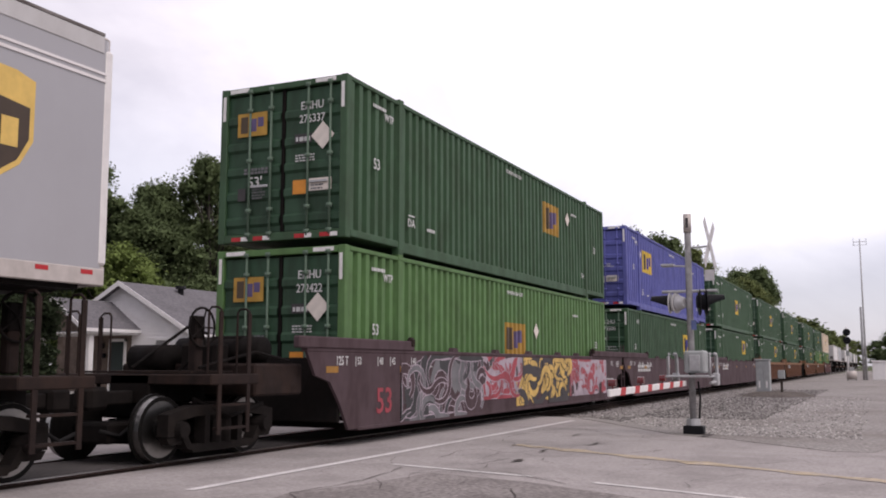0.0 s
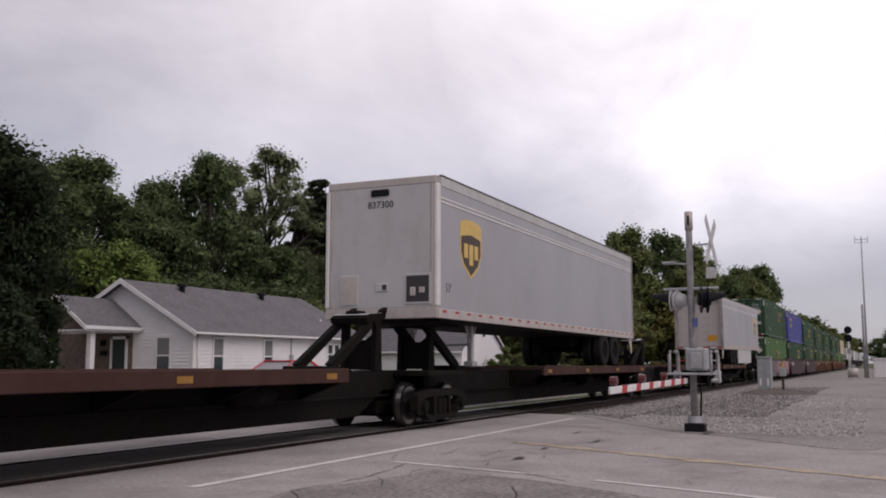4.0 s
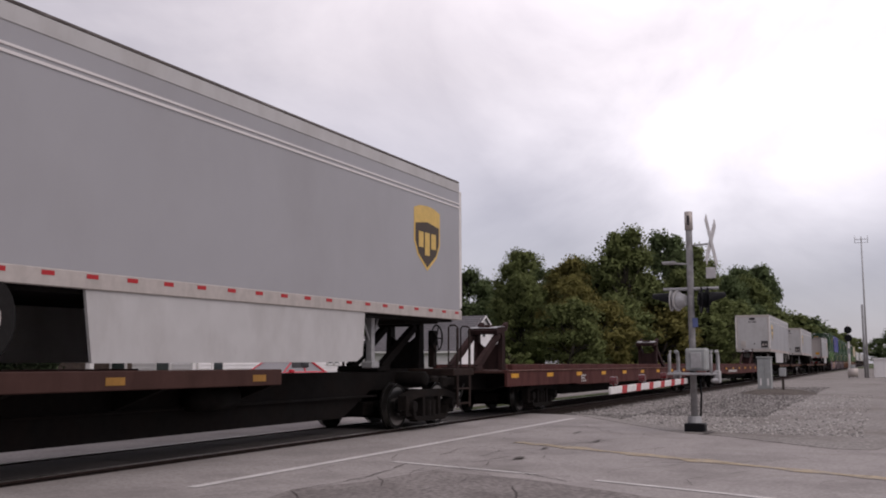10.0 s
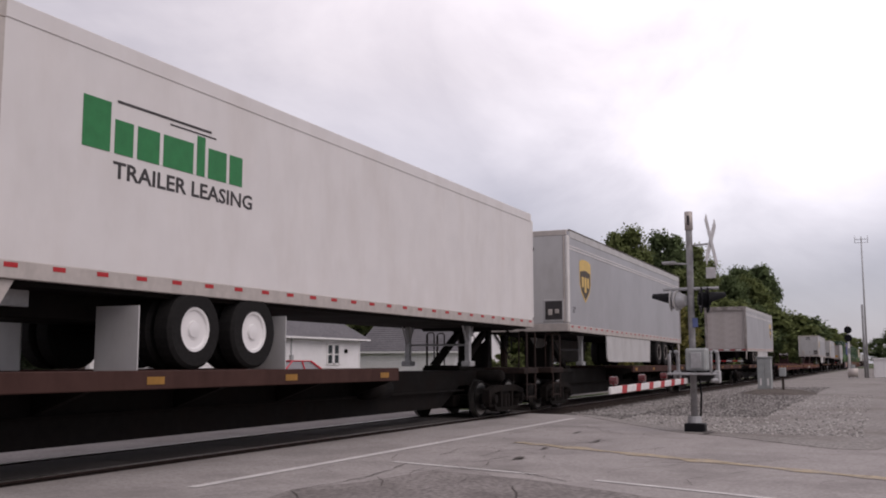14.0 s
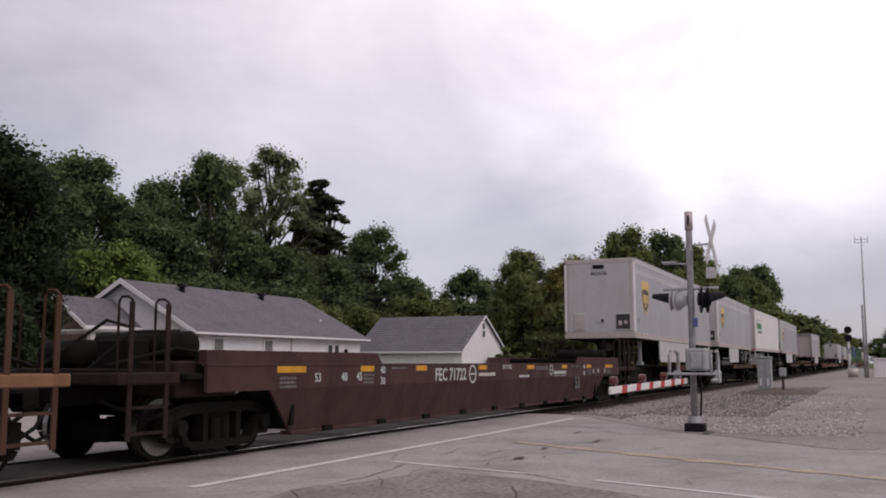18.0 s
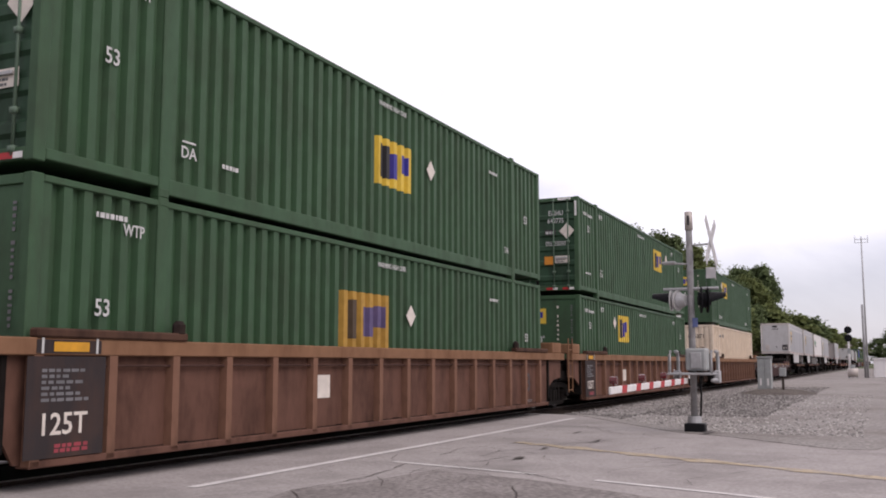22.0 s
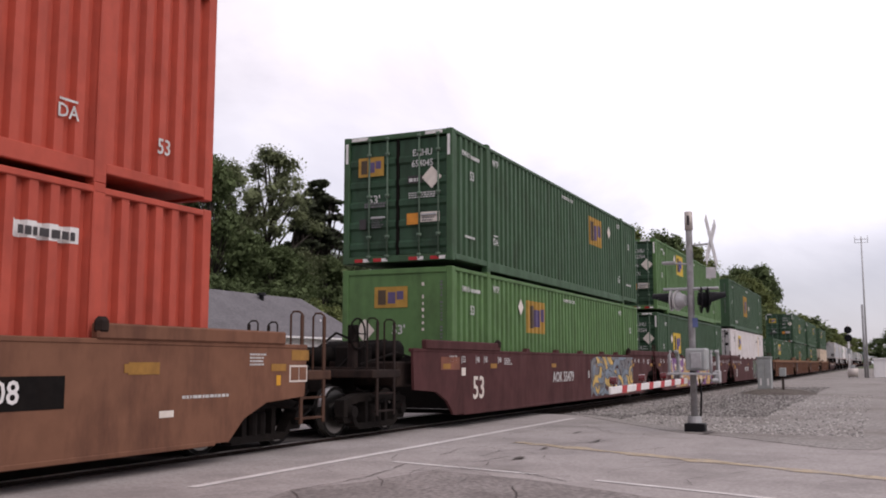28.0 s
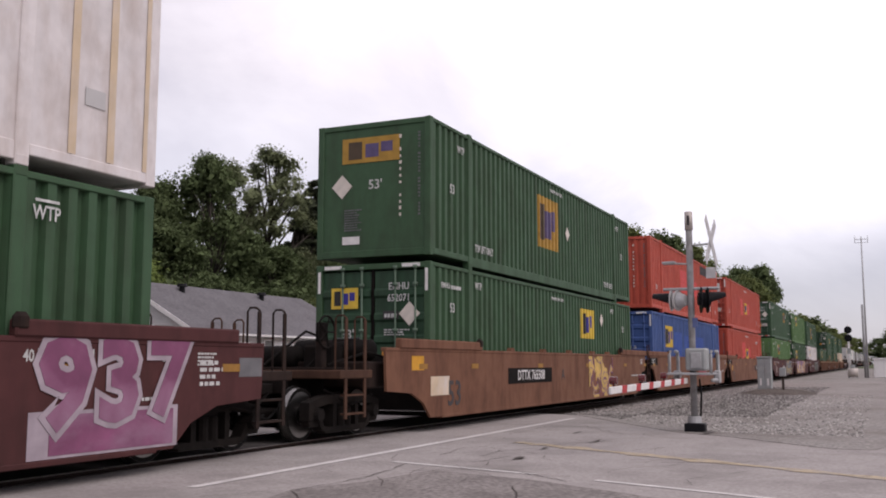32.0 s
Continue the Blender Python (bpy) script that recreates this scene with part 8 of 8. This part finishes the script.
# far ahead: units that have already passed
for i, u in enumerate((190.0, 209.0, 228.0, 250.0, 272.0, 292.0, 330.0, 360.0)):
    run(spine_unit(u - 1, u + 17.4, (u + 5, u + 16.5), [(u + 1.0, 1)]))
    if i != 2:
        run(highway_trailer(u, True, TRAILWHITE if i % 3 == 0 else TRAILER, "pale van trailer carried on the train", white=False, skirts=False, shield=False))
for k, (u, up, lo, wu, wl, pt, st) in enumerate((
        (155.2, TAN, GREEN2, "cream", "light green", MAROON, "smooth"), (135.6, GREEN, GREEN2, "dark green", "light green", BROWN, "ribbed"), (116.0, GREEN, GREEN, "dark green", "dark green", BROWN, "ribbed"),
        (92.0, GREEN, GREEN, "dark green", "dark green", BROWN, "ribbed"), (72.3, GREEN, GREEN, "dark green", "dark green", BROWN, "ribbed"))):
    run(well_unit(u, st, pt, "brown" if pt is BROWN else "maroon", "joint", "joint", small))
    run(C(u, ZL, lo, wl, True, (10.3, 1.6, 1.35, 0.85), seed=k))
    run(C(u, ZU, up, wu, True, (7.6, 1.1, 1.35, 0.85), seed=k + 1))
# graffiti-covered three-unit wagon
run(well_unit(52.3, "smooth", GREYMAROON, "faded purple-grey", "joint", "car", small))
run(C(52.3, ZL, GREEN, "dark green", True, (10.3, 1.6, 1.35, 0.85), seed=3))
run(C(52.3, ZU, GREEN, "dark green", True, (7.6, 1.1, 1.35, 0.85), seed=4))
run(well_unit(32.64, "smooth", GREYMAROON, "faded purple-grey", "joint", "joint", small))
run(C(32.64, ZL, GREEN, "dark green", True, (10.3, 1.4, 1.3, 0.85), number="273500", seed=2))
run(C(32.64, ZU, VIOLET, "violet-blue", True, (2.6, 1.46, 1.5, 0.82), seed=5))
run(well_unit(13.43, "smooth", GREYMAROON, "graffiti-covered purple-grey", "car", "joint", [
    ("text", "53", 0.42, 1.1, 0.62, SPRAYRED), 
    ("graffiti", 1.7, 6.2, 0.24, 1.42, [SPRAYDARK, GREYMAROON, SPRAYGREY], SPRAYPALE, 21),
    ("graffiti", 5.4, 8.0, 0.5, 1.42, [SPRAYRED, SPRAYPALE, SPRAYRED], SPRAYPALE, 22),
    ("graffiti", 7.6, 12.0, 0.30, 1.42, [SPRAYYELLOW, LETTERDARK, SPRAYYELLOW], LETTERDARK, 23),
    ("graffiti", 11.8, 15.6, 0.4, 1.40, [SPRAYRED, SPRAYPALE], SPRAYPALE, 24)]))
run(C(13.43, ZL, GREEN2, "light green", True, (7.34, 1.16, 1.42, 0.74), number="272422", faded=True, diamonds=(-0.55,), seed=1))
run(C(13.43, ZU, GREEN, "dark green", True, (10.32, 1.5, 1.24, 0.82), number="276337", faded=True, diamonds=(-0.6,), seed=1))
# spine wagon with three parcel trailers
run(spine_unit(-8.6, 6.5, (-8.8, 0.8), [(7.0, -1)], (False, True)))
run(spine_unit(-26.3, -8.6, (-21.5, -9.4), [(-23.6, -1)]))
run(spine_unit(-44.4, -26.3, (-38.8, -27.4), [(-43.6, 1)]))
run(spine_unit(-61.0, -44.4, (-60.0, -48.6), [(-46.0, -1)]))
run(spine_unit(-77.1, -61.0, (-70.6, -61.8), [(-75.9, 1)], (True, False)))
run(highway_trailer(-8.02, False, TRAILER, "grey van trailer with a brown and gold shield, rear doors showing", label=True, ring=False, bogie=3.3))
run(highway_trailer(-45.08, True, TRAILER, "grey van trailer with a brown and gold shield, nose showing", number="837300", skirts=False, bogie=2.5, ring=False))
run(highway_trailer(-76.85, True, TRAILER, "grey van trailer with a brown and gold shield, nose showing", number="837300"))
# two long empty flat wagons
run(flat_wagon(-93.2, [(12.5, -1)], [("text", "2219", 0.17, 7.94, 0.80), ("bars", -7.1, -3.75, 0.74, 0.90)], (-13.2, 8.1), 13.05))
run(flat_wagon(-121.1, [(7.0, 1), (-11.3, -1)], [("text", "FEC", 0.2, -7.43, 0.80)], (-12.3, 4.7)))
# spine wagons with five trailers
run(spine_unit(-155.6, -138.0, (-152.8, -143.6), [(-137.2, -1)], (False, True)))
run(spine_unit(-174.2, -155.6, (-168.0, -156.8), [(-172.8, 1)]))
run(spine_unit(-191.9, -174.2, (-184.4, -175.0), [(-190.6, 1)], (True, False)))
run(spine_unit(-212.0, -195.9, (-211.6, -202.0), [(-195.4, -1)], (False, True)))
run(spine_unit(-228.4, -212.0, (-222.0, -213.0), [(-226.0, 1)]))
run(spine_unit(-245.6, -228.4, (-239.0, -229.4), [(-244.8, 1)], (True, False)))
run(highway_trailer(-153.14, False, TRAILER, "grey van trailer with a brown and gold shield, rear door showing"))
run(highway_trailer(-191.56, True, TRAILER, "grey van trailer with a brown and gold shield, nose showing", number="185009"))
wt = run(highway_trailer(-210.70, False, TRAILWHITE, "white leased van trailer with green and grey lettering blocks", shield=False, white=True, skirts=False))
run(highway_trailer(-226.9, True, TRAILER, "shorter grey van trailer with a brown and gold shield", 13.7))
run(highway_trailer(-245.72, True, TRAILER, "grey van trailer with a brown and gold shield, nose showing", number="842438"))
# the white trailer's green and dark lettering, as plain blocks
f = Form()
x, zz = CL - 1.18, 2.52
for w_, h_ in ((0.42, 0.58), (0.30, 0.4), (0.38, 0.4), (0.56, 0.4), (0.16, 0.52), (0.38, 0.4), (0.28, 0.4)):
    f.box(x - w_, x, 1.297, 1.301, zz, zz + h_)
    f.box(x - w_ * 0.7, x - w_ * 0.35, 1.2965, 1.3015, zz + h_ * 0.35, zz + h_ * 0.6)
    x -= w_ + 0.07
part("painted_blocks", f, SIGNGREEN, wt, "green lettering blocks")
tl = lettering(wt, "TRAILER LEASING", 0.19, CL - 3.0, 1.2965, 2.32, LETTERDARK, label="dark lettering under the green blocks", stretch=1.25, bold=0.03)
tl.rotation_euler = Euler((radians(90), 0, radians(180)))
f = Form()
f.box(CL - 3.4, CL - 1.7, 1.297, 1.301, 3.12, 3.15)
f.box(CL - 3.5, CL - 2.6, 1.297, 1.301, 3.06, 3.08)
part("painted_rules", f, LETTERDARK, wt, "thin dark rules over the green blocks")
# empty single well wagon
run(low_well_wagon(-266.5, [
    ("text", "FEC 71722", 0.235, 4.5, 1.0), ("text", "53", 0.32, 13.05, 0.68, SPRAYGREY), ("text", "FEC 71722", 0.09, 7.6, 1.14), ("ring", 5.59, 1.01, 0.19), ("ring", 10.78, 1.06, 0.14),
    ("text", "53", 0.13, -0.40, 1.01), ("text", "48", 0.13, 0.38, 1.01), ("text", "45", 0.13, 0.86, 1.01), ("text", "40", 0.12, 1.66, 1.11), ("text", "30", 0.12, 1.66, 0.93),
    ("text", "40", 0.12, 13.74, 1.13), ("text", "30", 0.12, 13.74, 0.95), ("text", "45", 0.12, 14.72, 1.0), ("text", "48", 0.12, 15.2, 1.0), ("text", "53", 0.12, 15.95, 1.0),
    ("bars", LETTER, 11.0, 12.07, 0.95, 1.06, 11, 1), ("bars", LETTER, 11.0, 12.05, 0.90, 0.92, 3, 1), ("bars", PLACARD, 5.93, 6.85, 0.96, 1.05, 12, 1), ("bars", LETTER, 8.4, 9.1, 0.90, 0.97, 7, 1), ("bars", SPRAYGREY, 9.6, 10.5, 1.07, 1.17, 9, 2),
    ("bars", SPRAYGREY, -1.4, -0.8, 0.88, 1.06, 7, 3), ("bars", SPRAYGREY, 1.0, 1.42, 0.90, 1.08, 5, 3), ("bars", SPRAYGREY, 2.0, 2.6, 1.13, 1.17, 7, 1), ("bars", SPRAYGREY, 16.2, 16.9, 0.93, 1.06, 8, 3), ("bars", SPRAYGREY, 12.5, 13.3, 1.13, 1.17, 7, 1), ("bars", SPRAYGREY, 14.1, 14.5, 0.92, 1.06, 5, 3)]
    + [("plate", YELLOW, a, b, 1.095, 1.19) for a, b in ((-1.47, -0.73), (0.9, 1.35), (2.94, 3.4), (5.92, 6.38), (8.95, 9.46), (11.66, 12.12), (13.98, 14.46), (16.05, 16.89))]))
# single ribbed well wagon
run(well_unit(-290.74, "ribbed", BROWN, "dark rust-brown ribbed", "car", "car", [("text", "DTTX", 0.2, 2.75, 0.82, SPRAYGREY), ("bars", SPRAYGREY, 3.35, 4.05, 0.72, 0.92, 5, 1)]))
tan = run(C(-290.74, ZL, TAN, "cream", False, None, False, marks=False, end_marks=False, seed=1))
lettering(tan, "605371", 0.2, 0.022, -0.45, 2.28, LETTERDARK, True)
bars(tan, LETTERDARK, 0.62, 0.1, 2.19, 2.38, 0.022, 4, 1, 3, True)
lettering(tan, "605371", 0.17, 3.45, -CW / 2 + 0.016, 2.36, SPRAYGREY)
bars(tan, SPRAYGREY, 2.2, 2.8, 2.28, 2.44, -CW / 2 + 0.02, 4, 1, 4)
run(C(-290.74, ZU, GREEN, "dark green", False, (4.06, 1.62, 1.5, 0.84), diamonds=(0.62,), seed=2))
# three-unit ribbed well wagon
GUNMETAL = [("text", "125T", 0.22, 0.40, 0.60, PLACARD), ("bars", SPRAYGREY, 0.1, 0.8, 0.84, 1.2, 6, 6), ("bars", SPRAYRED, 0.3, 0.75, 0.32, 0.42, 4, 2), ("bars", SPRAYGREY, 14.9, 15.3, 0.30, 0.36, 5, 2)]
run(well_unit(-314.61, "ribbed", BROWN, "rust-brown ribbed", "joint", "car", GUNMETAL + [("plate", LETTERDARK, 11.62, 12.40, 0.76, 1.02), ("plate", LETTERDARK, 12.66, 13.45, 0.76, 1.02), ("text", "788179", 0.165, 13.05, 0.89, TAPEWHITE), ("text", "DTTX", 0.165, 12.0, 0.89, TAPEWHITE), ("text", "53", 0.28, 15.1, 0.72, LETTERDARK), ("plate", PLACARD, 4.6, 5.15, 0.65, 1.02), ("plate", TAPEWHITE, 15.84, 16.08, 0.55, 0.80), ("inset", BROWN, 15.87, 16.05, 0.58, 0.77)]))
run(C(-314.61, ZL, GREEN, "dark green", False, (4.5, 1.6, 1.45, 0.88), diamonds=(0.72,), seed=3))
run(C(-314.61, ZU, GREEN, "dark green", True, (10.24, 1.6, 1.45, 0.82), number="640775", diamonds=(-0.72,), seed=0))
run(well_unit(-334.28, "ribbed", BROWN, "rust-brown ribbed", "joint", "joint", GUNMETAL + [("plate", PLACARD, 5.3, 5.85, 0.7, 1.05), ("text", "53", 0.42, 14.9, 0.75, LETTERDARK)]))
run(C(-334.28, ZL, GREEN, "dark green", False, (6.3, 1.16, 1.7, 0.92), faded=True, seed=1))
run(C(-334.28, ZU, GREEN, "dark green", True, (7.4, 1.15, 1.45, 0.86), number="260945", diamonds=(-0.78,), seed=1))
run(well_unit(-353.76, "ribbed", BROWN, "rust-brown ribbed", "car", "joint", [("plate", PLACARD, 9.6, 10.2, 0.65, 1.0), ("text", "53", 0.4, 14.2, 0.7, LETTERDARK)]))
run(C(-353.76, ZL, GREEN, "dark green", False, (4.33, 1.62, 1.5, 0.86), diamonds=(1.0,), seed=3, end_folds=True))
# three-unit maroon well wagon
run(well_unit(-377.47, "smooth", MAROON, "maroon", "joint", "car", [
    ("text", "AOK 55479", 0.26, 5.3, 0.87), ("text", "53", 0.44, 0.85, 0.66), ("text", "A", 0.22, 8.1, 0.9), ("plate", YELLOW, 0.1, 0.3, 0.92, 1.12),
    ("graffiti", 8.6, 14.7, 0.26, 1.43, [SPRAYGREEN, SPRAYGREY, SPRAYLIME, SPRAYGREY, SPRAYDARK], SPRAYDARK, 31), ("plate", SPRAYORANGE, 14.4, 14.85, 1.3, 1.43)]))
wc = run(C(-377.47, ZL, WHITE, "dirty white", True, (3.15, 1.72, 1.3, 0.84), False, number="637764", white_panels=True, marks=False, seed=3))
YS = -CW / 2 + 0.012
for x in (1.58, 14.58):
    lettering(wc, "WTP", 0.16, x, YS, 2.36, LETTERDARK)
    plate(wc, "arrow", LETTERDARK, x - 0.12, x + 0.12, 2.52, 2.54, YS)
    bars(wc, SPRAYGREY, x - 0.18, x + 0.18, 2.16, 2.25, YS, 5, 2, 5)
lettering(wc, "637", 0.17, 12.1, YS, 2.36, LETTERDARK)
lettering(wc, "764", 0.17, 12.66, YS, 2.36, LETTERDARK)
for x in (13.26, 13.78):
    plate(wc, "label_plate", SPRAYGREY, x, x + 0.2, 2.52, 2.70, YS)
plate(wc, "painted_patch", STAINED, 12.98, 13.52, 1.12, 2.76, YS, "tan-stained panel", 0.002)
run(C(-377.47, ZU, GREEN, "dark green", False, (6.3, 0.95, 1.66, 1.3), faded=True, seed=2))
run(well_unit(-397.13, "smooth", MAROON, "graffiti-covered maroon", "joint", "joint", [("bars", LETTER, 12.0, 13.6, 1.12, 1.32, 12, 3), ("graffiti", 1.5, 11.5, 0.26, 1.43, [SPRAYYELLOW, SPRAYPURPLE, PLACARD, SPRAYYELLOW], SPRAYPURPLE, 41)]))
run(C(-397.13, ZL, GREEN, "dark green", True, (3.2, 1.3, 1.45, 0.86), number="651554", diamonds=(-0.7,), seed=2))
run(C(-397.13, ZU, GREEN2, "light green", True, (4.2, 1.8, 1.45, 0.86), number="652754", diamonds=(-0.7,), seed=1))
run(well_unit(-416.73, "smooth", MAROON, "maroon", "car", "joint", [
    ("text", "AOK 55479", 0.26, 6.9, 0.86), ("text", "53", 0.46, 1.0, 0.70, PLACARD), ("text", "B", 0.2, 9.3, 0.9), ("plate", SPRAYORANGE, -0.9, 0.0, 1.1, 1.35), ("plate", PLACARD, 0.1, 0.3, 0.98, 1.14),
    ("graffiti", 9.5, 14.6, 0.26, 1.42, [SPRAYBLUE, SPRAYGREY, SPRAYYELLOW, SPRAYBLUE], LETTERDARK, 51)]))
run(C(-416.73, ZL, GREEN2, "light green", False, (4.6, 1.64, 1.42, 0.8), faded=True, diamonds=(0.75,), seed=3))
run(C(-416.73, ZU, GREEN, "dark green", True, (10.2, 1.6, 1.5, 0.86), number="654045", faded=True, diamonds=(-0.6,), seed=0))
# three-unit tan-brown well wagon
MARK = [("plate", UNDER, 10.6, 13.65, 0.76, 1.1), ("text", "DTTX 765508", 0.23, 12.1, 0.93, TAPEWHITE)]
run(well_unit(-440.61, "smooth", TANBROWN, "tan-brown", "joint", "car", MARK + [("text", "53", 0.46, 0.82, 0.50, LETTERDARK), ("plate", UNDER, -1.3, 0.0, 1.16, 1.42), ("text", "125 T", 0.17, -0.72, 1.29), ("plate", YELLOW, 0.1, 0.36, 0.84, 1.1),
                                                                                 ("text", "B", 0.3, 10.0, 0.92, LETTERDARK), ("plate", DULLYELLOW, 14.57, 15.08, 1.1, 1.24), ("plate", DULLYELLOW, 17.85, 18.3, 1.27, 1.42), ("plate", YELLOW, 17.48, 17.58, 0.92, 1.06), ("plate", PLACARD, 15.1, 15.35, 0.59, 0.67), ("plate", PLACARD, 17.8, 18.26, 0.96, 1.2), ("inset", TANBROWN, 17.83, 18.03, 0.985, 1.175), ("inset", TANBROWN, 18.05, 18.23, 0.985, 1.175)]))
r1 = run(C(-440.61, ZL, RED, "orange-red", False, (7.78, 1.2, 1.2, 0.6), diamonds=(), number53=False, seed=1))
r2 = run(C(-440.61, ZU, RED, "orange-red", True, (7.8, 1.12, 1.2, 0.72), number="201334", seed=2))
run(well_unit(-460.15, "smooth", TANBROWN, "tan-brown", "joint", "joint", [("plate", UNDER, -1.3, 0.0, 1.16, 1.42), ("text", "125 T", 0.17, -0.72, 1.29), ("text", "53", 0.46, 0.82, 0.50, LETTERDARK), ("bars", SPRAYRED, 8.95, 11.0, 0.62, 1.22, 3, 1), ("text", "C", 0.3, 7.4, 0.93, LETTERDARK)]))
b1 = run(C(-460.15, ZL, BLUE, "blue", True, (2.45, 1.54, 1.56, 0.87), seed=1))
r3 = run(C(-460.15, ZU, RED, "orange-red", False, (7.57, 1.14, 1.28, 0.72), seed=2))
run(well_unit(-479.84, "smooth", TANBROWN, "tan-brown", "car", "joint", [("plate", UNDER, 3.8, 6.95, 0.76, 1.12), ("text", "DTTX 765508", 0.23, 5.4, 0.94, TAPEWHITE), ("text", "53", 0.48, 0.8, 0.62, LETTERDARK), ("plate", YELLOW, -1.1, -0.6, 1.1, 1.36),
                                                                                ("plate", STAINED, -0.3, 0.55, 0.62, 0.98), ("text", "A", 0.28, 7.9, 0.93, LETTERDARK), ("graffiti", 10.35, 13.1, 0.24, 1.43, [SPRAYYELLOW, SPRAYYELLOW, SPRAYORANGE], SPRAYPURPLE, 61)]))
run(C(-479.84, ZL, GREEN, "dark green", True, (10.3, 1.62, 1.35, 0.86), number="652071", diamonds=(-0.62,), seed=3))
run(C(-479.84, ZU, GREEN, "dark green", False, (6.48, 1.0, 1.75, 1.36), faded=True, diamonds=(0.72,), seed=2))
# the wagon behind it
run(well_unit(-503.75, "smooth", MAROON, "graffiti-covered maroon", "joint", "car", [("plate", SPRAYPALE, 14.28, 16.5, 0.26, 0.74), ("inset", PINK, 14.55, 16.42, 0.29, 0.70), ("numerals", "937", 0.9, 15.52, 0.98, PINK, SPRAYPALE, 1.12), ("bars", SPRAYPALE, 14.95, 15.75, 0.40, 0.58, 5, 1), ("bars", LETTER, 16.9, 17.5, 0.95, 1.3, 4, 4), ("plate", SPRAYGREY, 17.7, 18.2, 1.05, 1.3)]))
gl = run(C(-503.75, ZL, GREEN, "dark green", True, (4.2, 1.6, 1.35, 0.86), number53=False, seed=3))
lettering(gl, "WTP", 0.15, CL - 1.62, -CW / 2, 2.45, stretch=0.8)
plate(gl, "tick", LETTER, CL - 1.78, CL - 1.46, 2.57, 2.60, -CW / 2)
wu = run(C(-503.75, ZU, WHITE, "dirty white", True, None, False, white_panels=True, marks=False, seed=3))
for x in (14.78, 15.35, 15.93, 13.55, 12.9, 12.2):
    plate(wu, "stained_post", STAINED, x, x + 0.11, 0.26, 2.78, YS, "rust-stained post")
plate(wu, "label_plate", SKIRT, 15.0, 15.3, 0.85, 1.05, YS)
run(well_unit(-523.4, "smooth", MAROON, "maroon", "joint", "joint", small))
run(C(-523.4, ZL, GREEN, "dark green", True, (4.2, 1.6, 1.35, 0.86), seed=3))
run(C(-523.4, ZU, GREEN, "dark green", True, (4.2, 1.6, 1.35, 0.86), seed=3))
patch(r1, TAPEWHITE, 13.05, 13.95, 2.18, 2.36, "white label strip")
bars(r1, LETTERDARK, 13.1, 13.9, 2.21, 2.33, -CW / 2 + 0.012, 6, 1, 4)
# fresh paint over old markings, and one black patch
patch(r1, REDPATCH, 6.1, 7.7, 1.2, 2.2, "fresher red paint patch")
patch(r1, REDPATCH, 9.05, 10.1, 1.2, 1.9, "fresher red paint patch")
patch(r2, REDPATCH, 6.0, 7.1, 1.0, 2.0, "fresher red paint patch")
patch(r2, REDPATCH, 9.1, 10.2, 1.15, 1.85, "fresher red paint patch")
patch(r3, REDPATCH, 6.0, 7.5, 1.1, 2.1, "fresher red paint patch")
patch(r3, REDPATCH, 8.95, 10.1, 1.1, 1.8, "fresher red paint patch")
patch(r3, LETTERDARK, 11.0, 13.9, 2.3, 2.72, "black paint patch under the roof rail")
patch(b1, BLUEPATCH, 4.3, 5.9, 1.16, 2.2, "fresher blue paint patch")
patch(b1, BLUEPATCH, 6.5, 11.5, 1.16, 2.1, "fresher blue paint patch")
patch(b1, TAPEWHITE, 8.1, 8.55, 2.0, 2.36, "white label square")
patch(b1, TAPEWHITE, 15.1, 15.5, 0.35, 0.75, "white label square")


def motions():
    """The train rolls away at an even speed; its wheels turn with it."""
    for ob, m in MOVING:
        walk(ob, [(0.0, m), (16.0, Matrix.Translation((V * 16.0, 0, 0)) @ m), (32.0, Matrix.Translation((V * 32.0, 0, 0)) @ m)])
    per = V / 0.42 / FPS
    lead = WHEELS[0]
    walk(lead, [(i / FPS, Matrix.Rotation(per * i, 4, "Y")) for i in range(32 * FPS + 1)])
    act, slot = lead.animation_data.action, lead.animation_data.action_slot
    for w in WHEELS[1:]:
        w.rotation_mode = "QUATERNION"
        w.animation_data_create()
        w.animation_data.action = act
        w.animation_data.action_slot = slot


motions()
